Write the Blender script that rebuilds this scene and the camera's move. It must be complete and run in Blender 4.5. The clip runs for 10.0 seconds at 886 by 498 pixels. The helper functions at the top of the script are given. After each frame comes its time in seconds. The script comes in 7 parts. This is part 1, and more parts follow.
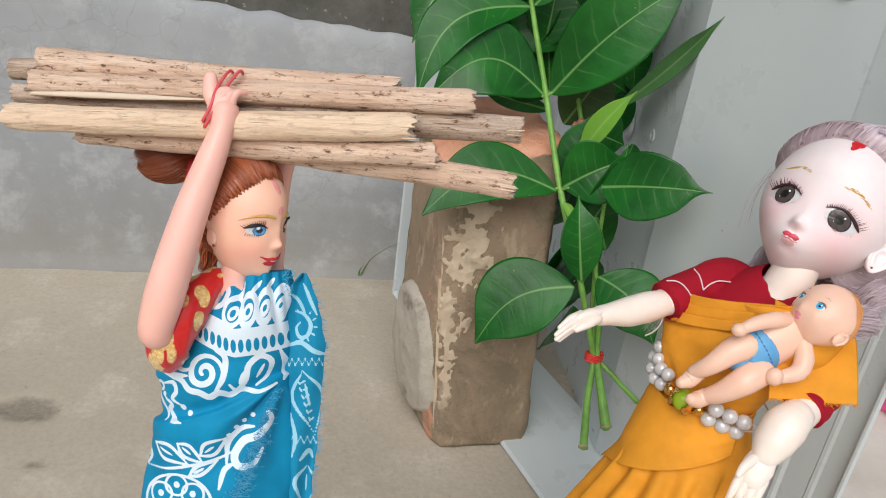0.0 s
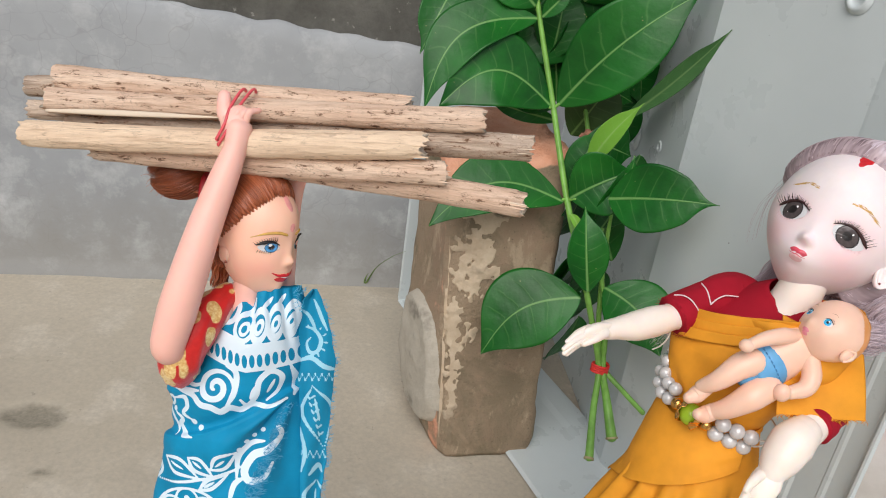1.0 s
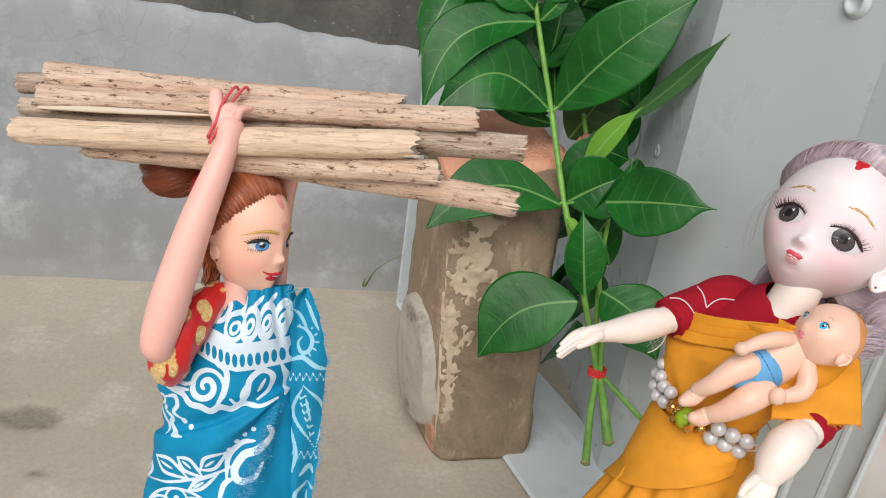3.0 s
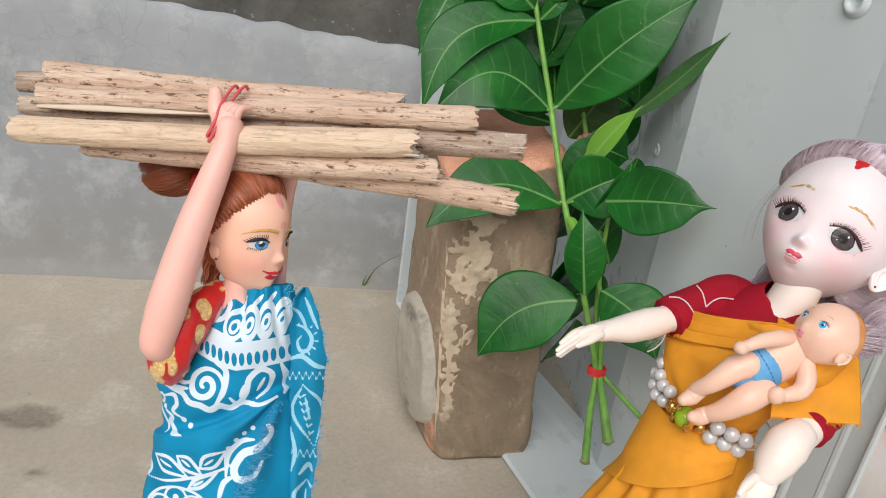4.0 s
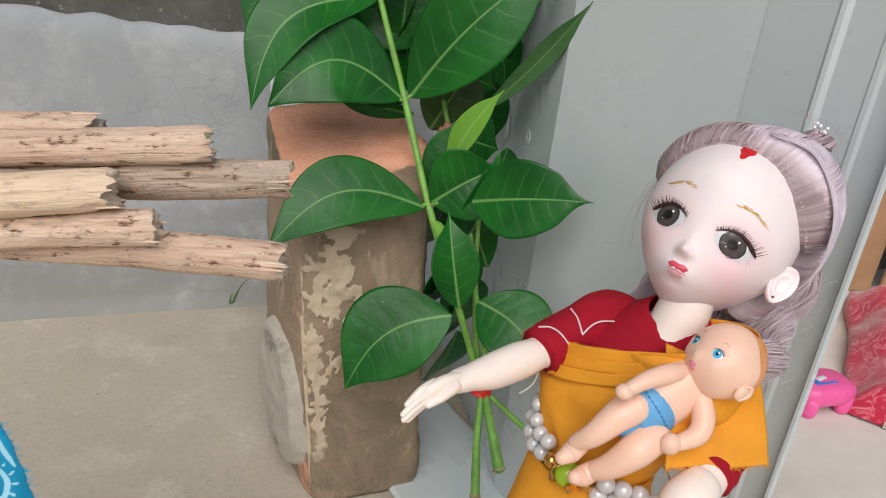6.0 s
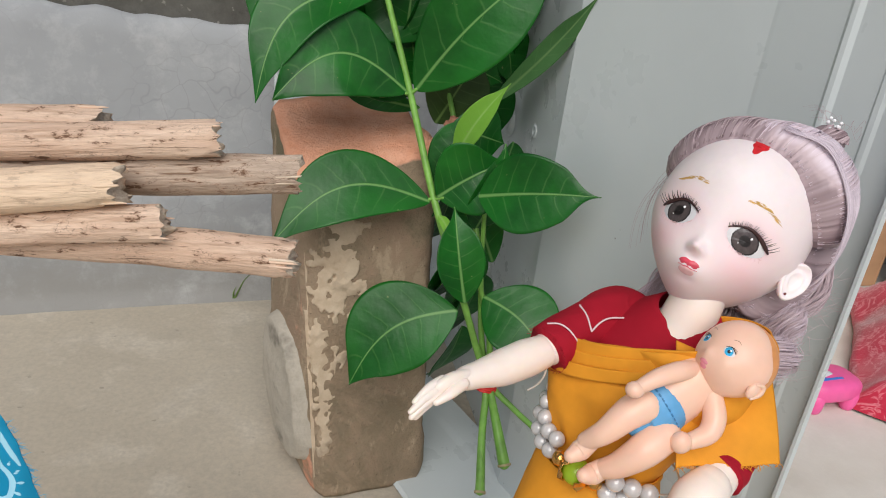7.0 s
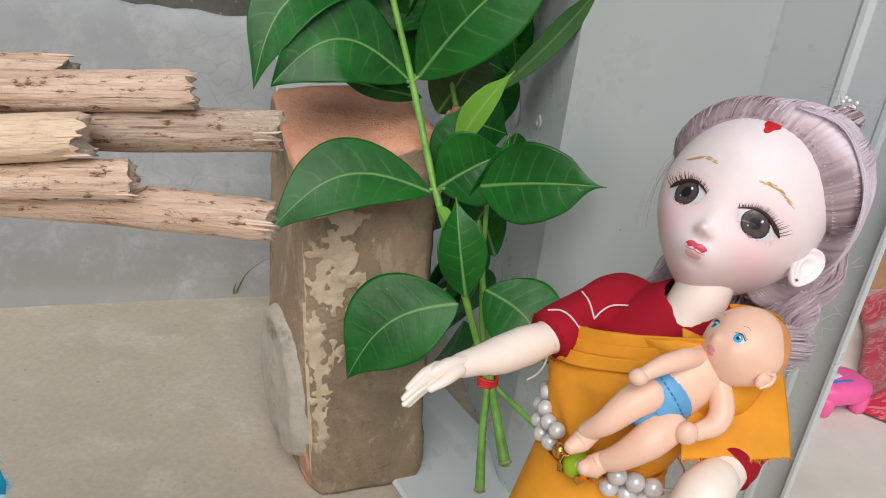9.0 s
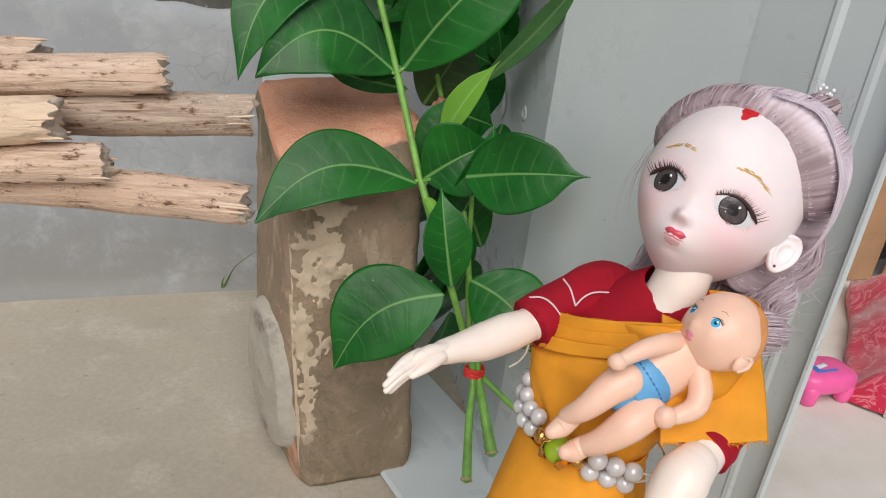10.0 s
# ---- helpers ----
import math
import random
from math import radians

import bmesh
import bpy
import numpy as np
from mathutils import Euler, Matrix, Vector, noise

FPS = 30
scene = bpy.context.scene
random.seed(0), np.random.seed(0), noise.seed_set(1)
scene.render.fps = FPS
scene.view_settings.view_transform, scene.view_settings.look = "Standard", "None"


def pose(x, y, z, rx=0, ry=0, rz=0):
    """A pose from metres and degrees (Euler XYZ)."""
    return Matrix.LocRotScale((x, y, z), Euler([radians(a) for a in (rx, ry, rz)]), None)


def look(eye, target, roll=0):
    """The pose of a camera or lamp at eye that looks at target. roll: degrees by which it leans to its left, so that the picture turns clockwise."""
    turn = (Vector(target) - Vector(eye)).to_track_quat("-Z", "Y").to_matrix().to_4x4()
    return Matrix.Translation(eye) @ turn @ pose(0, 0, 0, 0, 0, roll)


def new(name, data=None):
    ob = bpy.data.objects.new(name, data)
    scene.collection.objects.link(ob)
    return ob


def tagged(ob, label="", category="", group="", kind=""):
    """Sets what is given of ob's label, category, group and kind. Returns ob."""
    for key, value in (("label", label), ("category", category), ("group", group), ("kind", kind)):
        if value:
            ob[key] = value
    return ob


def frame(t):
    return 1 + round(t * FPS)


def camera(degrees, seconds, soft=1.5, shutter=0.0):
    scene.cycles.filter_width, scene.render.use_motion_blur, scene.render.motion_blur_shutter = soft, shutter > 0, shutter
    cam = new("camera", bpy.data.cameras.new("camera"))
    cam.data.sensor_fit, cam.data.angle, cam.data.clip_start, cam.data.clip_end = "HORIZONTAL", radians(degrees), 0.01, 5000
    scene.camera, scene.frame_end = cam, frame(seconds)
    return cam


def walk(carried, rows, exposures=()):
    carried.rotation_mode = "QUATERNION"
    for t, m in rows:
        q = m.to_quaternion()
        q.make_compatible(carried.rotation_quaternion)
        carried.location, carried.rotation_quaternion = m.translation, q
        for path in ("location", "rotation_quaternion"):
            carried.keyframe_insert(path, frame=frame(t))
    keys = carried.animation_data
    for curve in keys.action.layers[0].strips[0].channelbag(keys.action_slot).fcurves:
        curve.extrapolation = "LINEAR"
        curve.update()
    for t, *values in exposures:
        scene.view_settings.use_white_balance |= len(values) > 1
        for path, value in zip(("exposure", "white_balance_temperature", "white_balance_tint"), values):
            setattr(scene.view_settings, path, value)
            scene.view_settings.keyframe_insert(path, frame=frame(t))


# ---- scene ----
cam = camera(62.0, 10.0, soft=1.05, shutter=0.22)
PATH = [
    (0, (-0.0002, -0.0004, 0.3864), (0.0090, 0.9118, -0.0232), 7.83),
    (0.5, (-0.0011, 0.0002, 0.3890), (0.0051, 0.9131, -0.0193), 7.90),
    (1, (-0.0026, -0.0003, 0.3902), (0.0003, 0.9143, -0.0142), 7.98),
    (1.5, (-0.0017, 0.0004, 0.3904), (-0.0011, 0.9164, -0.0106), 8.08),
    (2, (-0.0010, -0.0001, 0.3912), (-0.0012, 0.9174, -0.0066), 8.11),
    (2.5, (0.0000, 0.0000, 0.3885), (0.0000, 0.9177, -0.0088), 8.17),
    (4, (0.0006, -0.0000, 0.3886), (0.0011, 0.9169, -0.0106), 8.27),
    (4.5, (0.0004, 0.0004, 0.3882), (0.0011, 0.9173, -0.0109), 8.27),
    (5, (0.0006, 0.0008, 0.3905), (0.0019, 0.9182, -0.0074), 8.20),
    (5.5, (0.0162, 0.0268, 0.3852), (0.0565, 0.9442, -0.0106), 7.98),
    (6, (0.0334, 0.0700, 0.3832), (0.1602, 0.9751, -0.0228), 6.59),
    (6.2, (0.0343, 0.0745, 0.3817), (0.1584, 0.9732, -0.0190), 6.58),
    (7.3, (0.0306, 0.0710, 0.3834), (0.1548, 0.9682, -0.0314), 6.70),
    (7.5, (0.0300, 0.0679, 0.3856), (0.1567, 0.9683, -0.0306), 6.79),
    (8, (0.0263, 0.0538, 0.3882), (0.1478, 0.9557, -0.0263), 6.61),
    (8.5, (0.0262, 0.0595, 0.3859), (0.1432, 0.9619, -0.0287), 6.64),
    (9, (0.0366, 0.0786, 0.3714), (0.1522, 0.9838, -0.0375), 6.95),
    (9.5, (0.0371, 0.0627, 0.3750), (0.1588, 0.9667, -0.0348), 6.94),
    (10, (0.0401, 0.0761, 0.3701), (0.1672, 0.9777, -0.0436), 6.98),
]
walk(cam, [(t, look(eye, target, roll)) for t, eye, target, roll in PATH], exposures=[(0, -0.1), (5.0, -0.1), (6.0, -0.19), (10.0, -0.19)])

# ---- light ----
world = bpy.data.worlds.new("sky")
scene.world = world
world.use_nodes = True
wn = world.node_tree.nodes
sky = wn.new("ShaderNodeTexSky")
sky.sky_type, sky.sun_disc = "NISHITA", False
sky.sun_elevation, sky.sun_rotation = radians(45), radians(190)
sky.air_density, sky.dust_density = 1.0, 3.0
wn["Background"].inputs["Strength"].default_value = 0.072
world.node_tree.links.new(sky.outputs["Color"], wn["Background"].inputs["Color"])
sun_data = bpy.data.lights.new("sun", "SUN")
sun_data.energy, sun_data.angle, sun_data.color = 2.6, radians(50), (1.0, 0.975, 0.955)
sun = new("sun", sun_data)
sun.matrix_world = look((-0.38, -2.1, 2.15), (0, 0, 0))
scene.view_settings.exposure = 0.0

# ---- materials ----
class Nodes:
    """A small writer of node materials."""

    def __init__(self, name):
        self.mat = bpy.data.materials.new(name)
        self.mat.use_nodes = True
        self.tree = self.mat.node_tree
        self.bsdf = self.tree.nodes["Principled BSDF"]

    def node(self, kind, **inputs):
        n = self.tree.nodes.new(kind)
        for key, value in inputs.items():
            self.put(n.inputs[key.replace("_", " ")], value)
        return n

    def put(self, socket, value):
        if isinstance(value, bpy.types.NodeSocket):
            self.tree.links.new(value, socket)
        else:
            if isinstance(value, tuple) and len(value) == 3 and len(socket.default_value) == 4:
                value = (*value, 1)
            socket.default_value = value

    def where(self, scale=(1, 1, 1), coord="Object"):
        m = self.node("ShaderNodeMapping", Scale=scale)
        self.put(m.inputs["Vector"], self.node("ShaderNodeTexCoord").outputs[coord])
        return m.outputs["Vector"]

    def noise(self, scale, detail=4.0, rough=0.6, vector=None, distortion=0.0):
        n = self.node("ShaderNodeTexNoise", Scale=scale, Detail=detail, Roughness=rough, Distortion=distortion)
        self.put(n.inputs["Vector"], vector if vector else self.where())
        return n.outputs["Fac"]

    def voronoi(self, scale, feature="DISTANCE_TO_EDGE", vector=None, rand=1.0):
        n = self.node("ShaderNodeTexVoronoi", Scale=scale, Randomness=rand)
        n.feature = feature
        self.put(n.inputs["Vector"], vector if vector else self.where())
        return n.outputs["Distance"]

    def ramp(self, fac, low, high, a=(0, 0, 0), b=(1, 1, 1)):
        r = self.node("ShaderNodeValToRGB", Fac=fac)
        r.color_ramp.elements[0].position, r.color_ramp.elements[1].position = low, high
        r.color_ramp.elements[0].color, r.color_ramp.elements[1].color = (*a, 1), (*b, 1)
        return r.outputs["Color"]

    def mix(self, fac, a, b, how="MIX"):
        m = self.tree.nodes.new("ShaderNodeMix")
        m.data_type, m.blend_type = "RGBA", how
        for i, v in ((0, fac), (6, a), (7, b)):
            self.put(m.inputs[i], v)
        return m.outputs[2]

    def math(self, op, a, b=0.0):
        m = self.tree.nodes.new("ShaderNodeMath")
        m.operation = op
        self.put(m.inputs[0], a), self.put(m.inputs[1], b)
        return m.outputs[0]

    def attr(self, name):
        n = self.node("ShaderNodeAttribute")
        n.attribute_name = name
        return n.outputs["Fac"]

    def random(self):
        return self.node("ShaderNodeObjectInfo").outputs["Random"]

    def bump(self, height, strength=0.3, distance=0.001, under=None):
        b = self.node("ShaderNodeBump", Strength=strength, Distance=distance, Height=height)
        if under:
            self.put(b.inputs["Normal"], under)
        return b.outputs["Normal"]

    def done(self, color, rough=0.6, normal=None, metal=0.0, **more):
        for key, value in (("Base Color", color), ("Roughness", rough), ("Metallic", metal), *((k.replace("_", " "), v) for k, v in more.items())):
            self.put(self.bsdf.inputs[key], value)
        if normal:
            self.put(self.bsdf.inputs["Normal"], normal)
        return self.mat


def plain(name, color, rough=0.5, vary=0.12, scale=120.0, bump=0.1, metal=0.0, **more):
    """A nearly even surface with faint mottling and relief."""
    m = Nodes(name)
    a = tuple(c * (1 - vary) for c in color)
    b = tuple(min(1, c * (1 + vary)) for c in color)
    tone = m.ramp(m.noise(scale, 3), 0.3, 0.7, a, b)
    return m.done(tone, rough, m.bump(m.noise(scale * 6, 2), bump, 0.0004), metal, **more)


def cement_floor():
    m = Nodes("cement_floor")
    big, mid, fine = m.noise(3.2, 5, 0.55), m.noise(17, 6, 0.65), m.noise(260, 4, 0.7)
    tone = m.ramp(big, 0.3, 0.7, (0.455, 0.4, 0.312), (0.565, 0.505, 0.405))
    tone = m.mix(m.ramp(mid, 0.52, 0.68), tone, (0.61, 0.555, 0.46))
    tone = m.mix(m.ramp(m.noise(9, 6, 0.7, distortion=0.6), 0.56, 0.72), tone, (0.42, 0.375, 0.305))
    specks = m.ramp(m.noise(75, 5, 0.75), 0.64, 0.72)
    tone = m.mix(specks, tone, (0.27, 0.245, 0.205))
    tone = m.mix(m.ramp(fine, 0.35, 0.65), m.mix(0.5, tone, (0.36, 0.325, 0.27)), tone)
    tone = m.mix(m.math("MULTIPLY", m.attr("stain"), 0.75), tone, m.ramp(fine, 0.35, 0.65, (0.15, 0.135, 0.1), (0.27, 0.245, 0.19)))
    # brighter light beyond the panel, put into a paler floor colour
    tone = m.mix(m.math("MULTIPLY", m.attr("dust_or_light"), 0.8), tone, m.ramp(mid, 0.3, 0.7, (0.7, 0.66, 0.6), (0.8, 0.77, 0.72)))
    n = m.bump(fine, 0.18, 0.0008)
    return m.done(tone, m.ramp(mid, 0.3, 0.7, (0.62,) * 3, (0.85,) * 3), m.bump(mid, 0.12, 0.004, n))


def cement_plaster():
    m = Nodes("grey_cement_plaster")
    vec = m.where()
    big, mid, fine = m.noise(4, 5, 0.6), m.noise(22, 6, 0.7), m.noise(330, 4, 0.7)
    tone = m.ramp(big, 0.32, 0.68, (0.285, 0.3, 0.313), (0.415, 0.435, 0.45))
    tone = m.mix(m.ramp(mid, 0.5, 0.75), tone, (0.5, 0.515, 0.52))
    warp = m.node("ShaderNodeMix")
    warp.data_type = "VECTOR"
    n2 = m.node("ShaderNodeTexNoise", Scale=14.0, Detail=3.0)
    m.put(n2.inputs["Vector"], vec)
    for i, v in ((0, 0.07), (4, vec), (5, n2.outputs["Color"])):
        m.put(warp.inputs[i], v)
    web = m.ramp(m.voronoi(44, vector=warp.outputs[1]), 0.004, 0.03, (1, 1, 1), (0, 0, 0))
    web = m.mix(m.ramp(m.noise(6, 3), 0.38, 0.55), (0, 0, 0), web)
    tone = m.mix(m.math("MULTIPLY", web, 0.26), tone, (0.2, 0.2, 0.195))
    # a darker, browner tone towards the floor, in patches
    high = m.node("ShaderNodeSeparateXYZ")
    m.put(high.inputs[0], vec)
    ragged_height = m.math("ADD", high.outputs["Z"], m.math("MULTIPLY", m.math("SUBTRACT", mid, 0.5), 0.16))
    tone = m.mix(m.ramp(ragged_height, 0.015, 0.11, (0.7,) * 3, (0, 0, 0)), tone, (0.25, 0.24, 0.215))
    n = m.bump(fine, 0.25, 0.0008)
    return m.done(tone, 0.88, m.bump(mid, 0.25, 0.004, n))


def rough_cement():
    m = Nodes("dark_weathered_cement")
    mid, fine = m.noise(14, 6, 0.7), m.noise(120, 6, 0.75)
    tone = m.ramp(mid, 0.3, 0.75, (0.075, 0.073, 0.062), (0.2, 0.195, 0.175))
    tone = m.mix(m.ramp(m.noise(90, 3, 0.6), 0.64, 0.7), tone, (0.3, 0.29, 0.26))
    tone = m.mix(m.ramp(m.noise(6, 4), 0.55, 0.7), tone, (0.27, 0.26, 0.235))
    return m.done(tone, 0.95, m.bump(fine, 0.8, 0.004))


def painted_steel():
    m = Nodes("grey_painted_steel")
    mid = m.noise(12, 4)
    tone = m.ramp(mid, 0.3, 0.7, (0.585, 0.645, 0.655), (0.625, 0.685, 0.695))
    dust_or_light = m.ramp(m.noise(70, 6, 0.75), 0.6, 0.75)
    tone = m.mix(m.math("MULTIPLY", dust_or_light, 0.05), tone, (0.46, 0.45, 0.41))
    chips = m.ramp(m.noise(330, 2, 0.5), 0.79, 0.8)
    tone = m.mix(chips, tone, (0.1, 0.09, 0.08))
    return m.done(tone, m.ramp(m.noise(30, 4), 0.3, 0.7, (0.24,) * 3, (0.38,) * 3), m.bump(m.noise(9, 2), 0.05, 0.004))


def brick_clay():
    m = Nodes("weathered_brick")
    big, mid, fine = m.noise(16, 4, 0.6), m.noise(60, 6, 0.7), m.noise(300, 5, 0.75)
    tone = m.ramp(big, 0.3, 0.7, (0.28, 0.21, 0.138), (0.39, 0.295, 0.2))
    tone = m.mix(m.ramp(m.noise(24, 5, 0.65), 0.54, 0.68), tone, (0.19, 0.165, 0.1))
    tone = m.mix(m.ramp(mid, 0.52, 0.72), tone, (0.37, 0.265, 0.18))
    tone = m.mix(m.ramp(m.noise(15, 5, 0.7), 0.53, 0.62), tone, (0.35, 0.25, 0.17))
    tone = m.mix(m.math("MULTIPLY", m.ramp(m.noise(11, 6, 0.72, distortion=0.8), 0.5, 0.6), 0.6), tone, (0.2, 0.165, 0.105))
    tone = m.mix(m.math("MULTIPLY", m.ramp(m.noise(1.0, 6, 0.7, m.where((60, 60, 24))), 0.55, 0.62), 0.7), tone, (0.5, 0.39, 0.27))
    tone = m.mix(m.ramp(fine, 0.6, 0.72), tone, (0.15, 0.115, 0.075))
    # the broken end and the chipped edges show raw orange clay
    raw = m.attr("raw")
    clay = m.ramp(mid, 0.3, 0.75, (0.7, 0.31, 0.18), (0.8, 0.44, 0.3))
    edge = m.math("ADD", raw, m.math("MULTIPLY", m.math("SUBTRACT", mid, 0.5), 0.6))
    tone = m.mix(m.ramp(edge, 0.45, 0.6), tone, clay)
    n = m.bump(fine, 0.8, 0.0014)
    return m.done(tone, 0.92, m.bump(mid, 0.9, 0.004, n))


def mortar(name, a, b):
    m = Nodes(name)
    mid, fine = m.noise(70, 6, 0.7), m.noise(400, 4, 0.7)
    tone = m.ramp(mid, 0.3, 0.7, a, b)
    tone = m.mix(m.ramp(m.noise(35, 4), 0.58, 0.7), tone, tuple(c * 0.62 for c in a))
    n = m.bump(fine, 0.4, 0.001)
    return m.done(tone, 0.92, m.bump(mid, 0.6, 0.003, n))


def leaf_green(name, deep, light, vein):
    m = Nodes(name)
    tone = m.ramp(m.noise(24, 4, 0.6), 0.32, 0.68, deep, light)
    tone = m.mix(m.math("MULTIPLY", m.random(), 0.3), tone, light)
    # side veins from their count along the blade, the midrib from the distance to it
    side = m.math("PINGPONG", m.math("ADD", m.attr("vein"), m.math("MULTIPLY", m.noise(60, 2), 0.34)), 0.5)
    side = m.math("MULTIPLY", m.ramp(side, 0.01, 0.06, (0.15,) * 3, (0, 0, 0)), m.attr("fade"))
    ribs = m.math("MAXIMUM", side, m.ramp(m.attr("mid"), 0.3, 0.95, (0.62,) * 3, (0, 0, 0)))
    tone = m.mix(ribs, tone, vein)
    tone = m.mix(m.math("MULTIPLY", m.ramp(m.noise(150, 4, 0.7), 0.6, 0.75), 0.35), tone, light)
    tone = m.mix(m.ramp(m.noise(210, 3), 0.73, 0.78), tone, (0.25, 0.27, 0.11))
    n = m.bump(m.noise(500, 3), 0.1, 0.0006)
    n = m.bump(ribs, 0.35, 0.0005, n)
    n = m.bump(m.noise(75, 3, 0.55), 0.22, 0.0025, n)
    return m.done(tone, m.ramp(m.noise(80, 3), 0.3, 0.7, (0.3,) * 3, (0.42,) * 3), n, Specular_IOR_Level=0.32)


def dry_stalk(name, pale, dark, blotch=1.0):
    m = Nodes(name)
    axes = m.node("ShaderNodeCombineXYZ", X=m.attr("along"), Y=m.attr("round_x"), Z=m.attr("round_y"))
    vec = axes.outputs[0]  # millimetres, x along the stalk

    def fibre(scale, stretch, detail=5, rough=0.65):
        mp = m.node("ShaderNodeMapping", Scale=(scale / stretch, scale, scale), Vector=vec)
        return m.noise(1.0, detail, rough, mp.outputs[0])

    wide, grain, fine = fibre(0.28, 9), fibre(0.8, 14), fibre(2.6, 10)
    blot = fibre(0.55, 2.6, 6, 0.74)
    tone = m.ramp(wide, 0.35, 0.65, dark, pale)
    tone = m.mix(m.math("MULTIPLY", m.ramp(grain, 0.52, 0.66), 0.6), tone, (dark[0] * 0.6, dark[1] * 0.52, dark[2] * 0.46))
    tone = m.mix(m.math("MULTIPLY", m.ramp(fine, 0.45, 0.65), 0.35), tone, tuple(c * 0.8 for c in dark))
    tone = m.mix(m.math("MULTIPLY", m.ramp(blot, 0.52, 0.62), m.math("MULTIPLY", blotch, 0.5)), tone, (0.42, 0.26, 0.17))
    tone = m.mix(m.math("MULTIPLY", m.ramp(blot, 0.585, 0.625), blotch), tone, (0.17, 0.09, 0.05))
    trail = m.ramp(m.math("ABSOLUTE", m.math("SUBTRACT", fibre(0.42, 1.6, 4, 0.6), 0.5)), 0.0, 0.012, (1, 1, 1), (0, 0, 0))
    trail = m.math("MULTIPLY", trail, m.ramp(fibre(0.12, 2.0, 2), 0.5, 0.62))
    tone = m.mix(m.math("MULTIPLY", trail, m.math("MULTIPLY", blotch, 0.75)), tone, (0.13, 0.07, 0.045))
    crack = m.ramp(fibre(1.2, 22, 4, 0.7), 0.62, 0.68)
    tone = m.mix(m.math("MULTIPLY", crack, 0.8), tone, (0.16, 0.09, 0.05))
    tone = m.mix(m.ramp(m.attr("raw"), 0.45, 0.55), tone, m.ramp(fine, 0.3, 0.7, (0.6, 0.46, 0.33), (0.86, 0.76, 0.62)))
    n = m.bump(grain, 0.6, 0.0012)
    n = m.bump(fine, 0.5, 0.0006, n)
    return m.done(tone, 0.82, m.bump(blot, 0.3, 0.0006, n))


def hair_fibre(name, dark, light, rough=0.36, pale=None):
    """Combed doll hair; strands valued over one take the pale tint."""
    m = Nodes(name)
    tone = m.ramp(m.attr("strand"), 0.15, 0.85, dark, light)
    if pale:
        tone = m.mix(m.ramp(m.math("SUBTRACT", m.attr("strand"), 1.0), 0.05, 0.9), tone, pale)
    return m.done(tone, rough, m.bump(m.attr("strand"), 0.15, 0.0003), Specular_IOR_Level=0.6)


def woven(name, color, rough=0.75, sheen=0.3):
    m = Nodes(name)
    tone = m.ramp(m.noise(60, 3), 0.3, 0.7, tuple(c * 0.88 for c in color), tuple(min(1, c * 1.1) for c in color))
    return m.done(tone, rough, m.bump(m.noise(1500, 2), 0.2, 0.0003), Specular_IOR_Level=0.25)


def printed_cloth(name, ground, ink, rough=0.62):
    """Cloth whose white print is given by the mesh's print field."""
    m = Nodes(name)
    base = m.ramp(m.noise(70, 3), 0.3, 0.7, tuple(c * 0.86 for c in ground), tuple(min(1, c * 1.12) for c in ground))
    worn = m.math("ADD", m.attr("print"), m.math("MULTIPLY", m.math("SUBTRACT", m.noise(700, 3), 0.5), 0.15))
    tone = m.mix(m.ramp(worn, 0.44, 0.56), base, ink)
    return m.done(tone, rough, m.bump(m.noise(1500, 2), 0.2, 0.0003), Specular_IOR_Level=0.25)


# ---- mesh tools ----
def part(name, bm, material, parent=None, label="", smooth=True, fields=()):
    """Links a bmesh as one mesh object, under a thing or a part if one is given. fields: names of per-vertex values to keep."""
    mesh = bpy.data.meshes.new(name)
    bmesh.ops.recalc_face_normals(bm, faces=bm.faces)
    for f in bm.faces:
        f.smooth = smooth
    bm.to_mesh(mesh)
    bm.free()
    for m in material if isinstance(material, (list, tuple)) else [material]:
        mesh.materials.append(m)
    ob = new(name, mesh)
    if parent:
        ob.parent = parent
    if label:
        tagged(ob, label)
    return ob


def thing(name, label, category, group="", m=None):
    ob = tagged(new(name), label, category, group)
    ob.empty_display_size = 0.01
    if m:
        ob.matrix_world = m
    return ob


def field(bm, name):
    return bm.verts.layers.float.get(name) or bm.verts.layers.float.new(name)


def grid(bm, rows, closed=False, cap=False, mat=0, values=None):
    """Skins rows of points; closed: each row is a ring. values: {field: rows of numbers}."""
    layers = [(field(bm, k), v) for k, v in (values or {}).items()]
    made = []
    for i, row in enumerate(rows):
        made.append([bm.verts.new(p) for p in row])
        for lay, v in layers:
            for j, vert in enumerate(made[-1]):
                vert[lay] = v[i][j]
    for a, b in zip(made, made[1:]):
        n = len(a)
        for j in range(n if closed else n - 1):
            k = (j + 1) % n
            bm.faces.new((a[j], a[k], b[k], b[j])).material_index = mat
    if cap and closed:
        for ring in (made[0], made[-1]):
            bm.faces.new(ring).material_index = mat
    return made


def spline(points, n):
    """n points evenly spread in parameter on a smooth curve through the given ones."""
    pts = [Vector(p) for p in points]
    pts = [2 * pts[0] - pts[1], *pts, 2 * pts[-1] - pts[-2]]
    out, last = [], len(pts) - 3
    for i in range(n):
        t = i / (n - 1) * last
        k = min(int(t), last - 1)
        f = t - k
        a, b, c, d = pts[k:k + 4]
        out.append(0.5 * (2 * b + (c - a) * f + (2 * a - 5 * b + 4 * c - d) * f * f + (3 * b - a - 3 * c + d) * f ** 3))
    return out


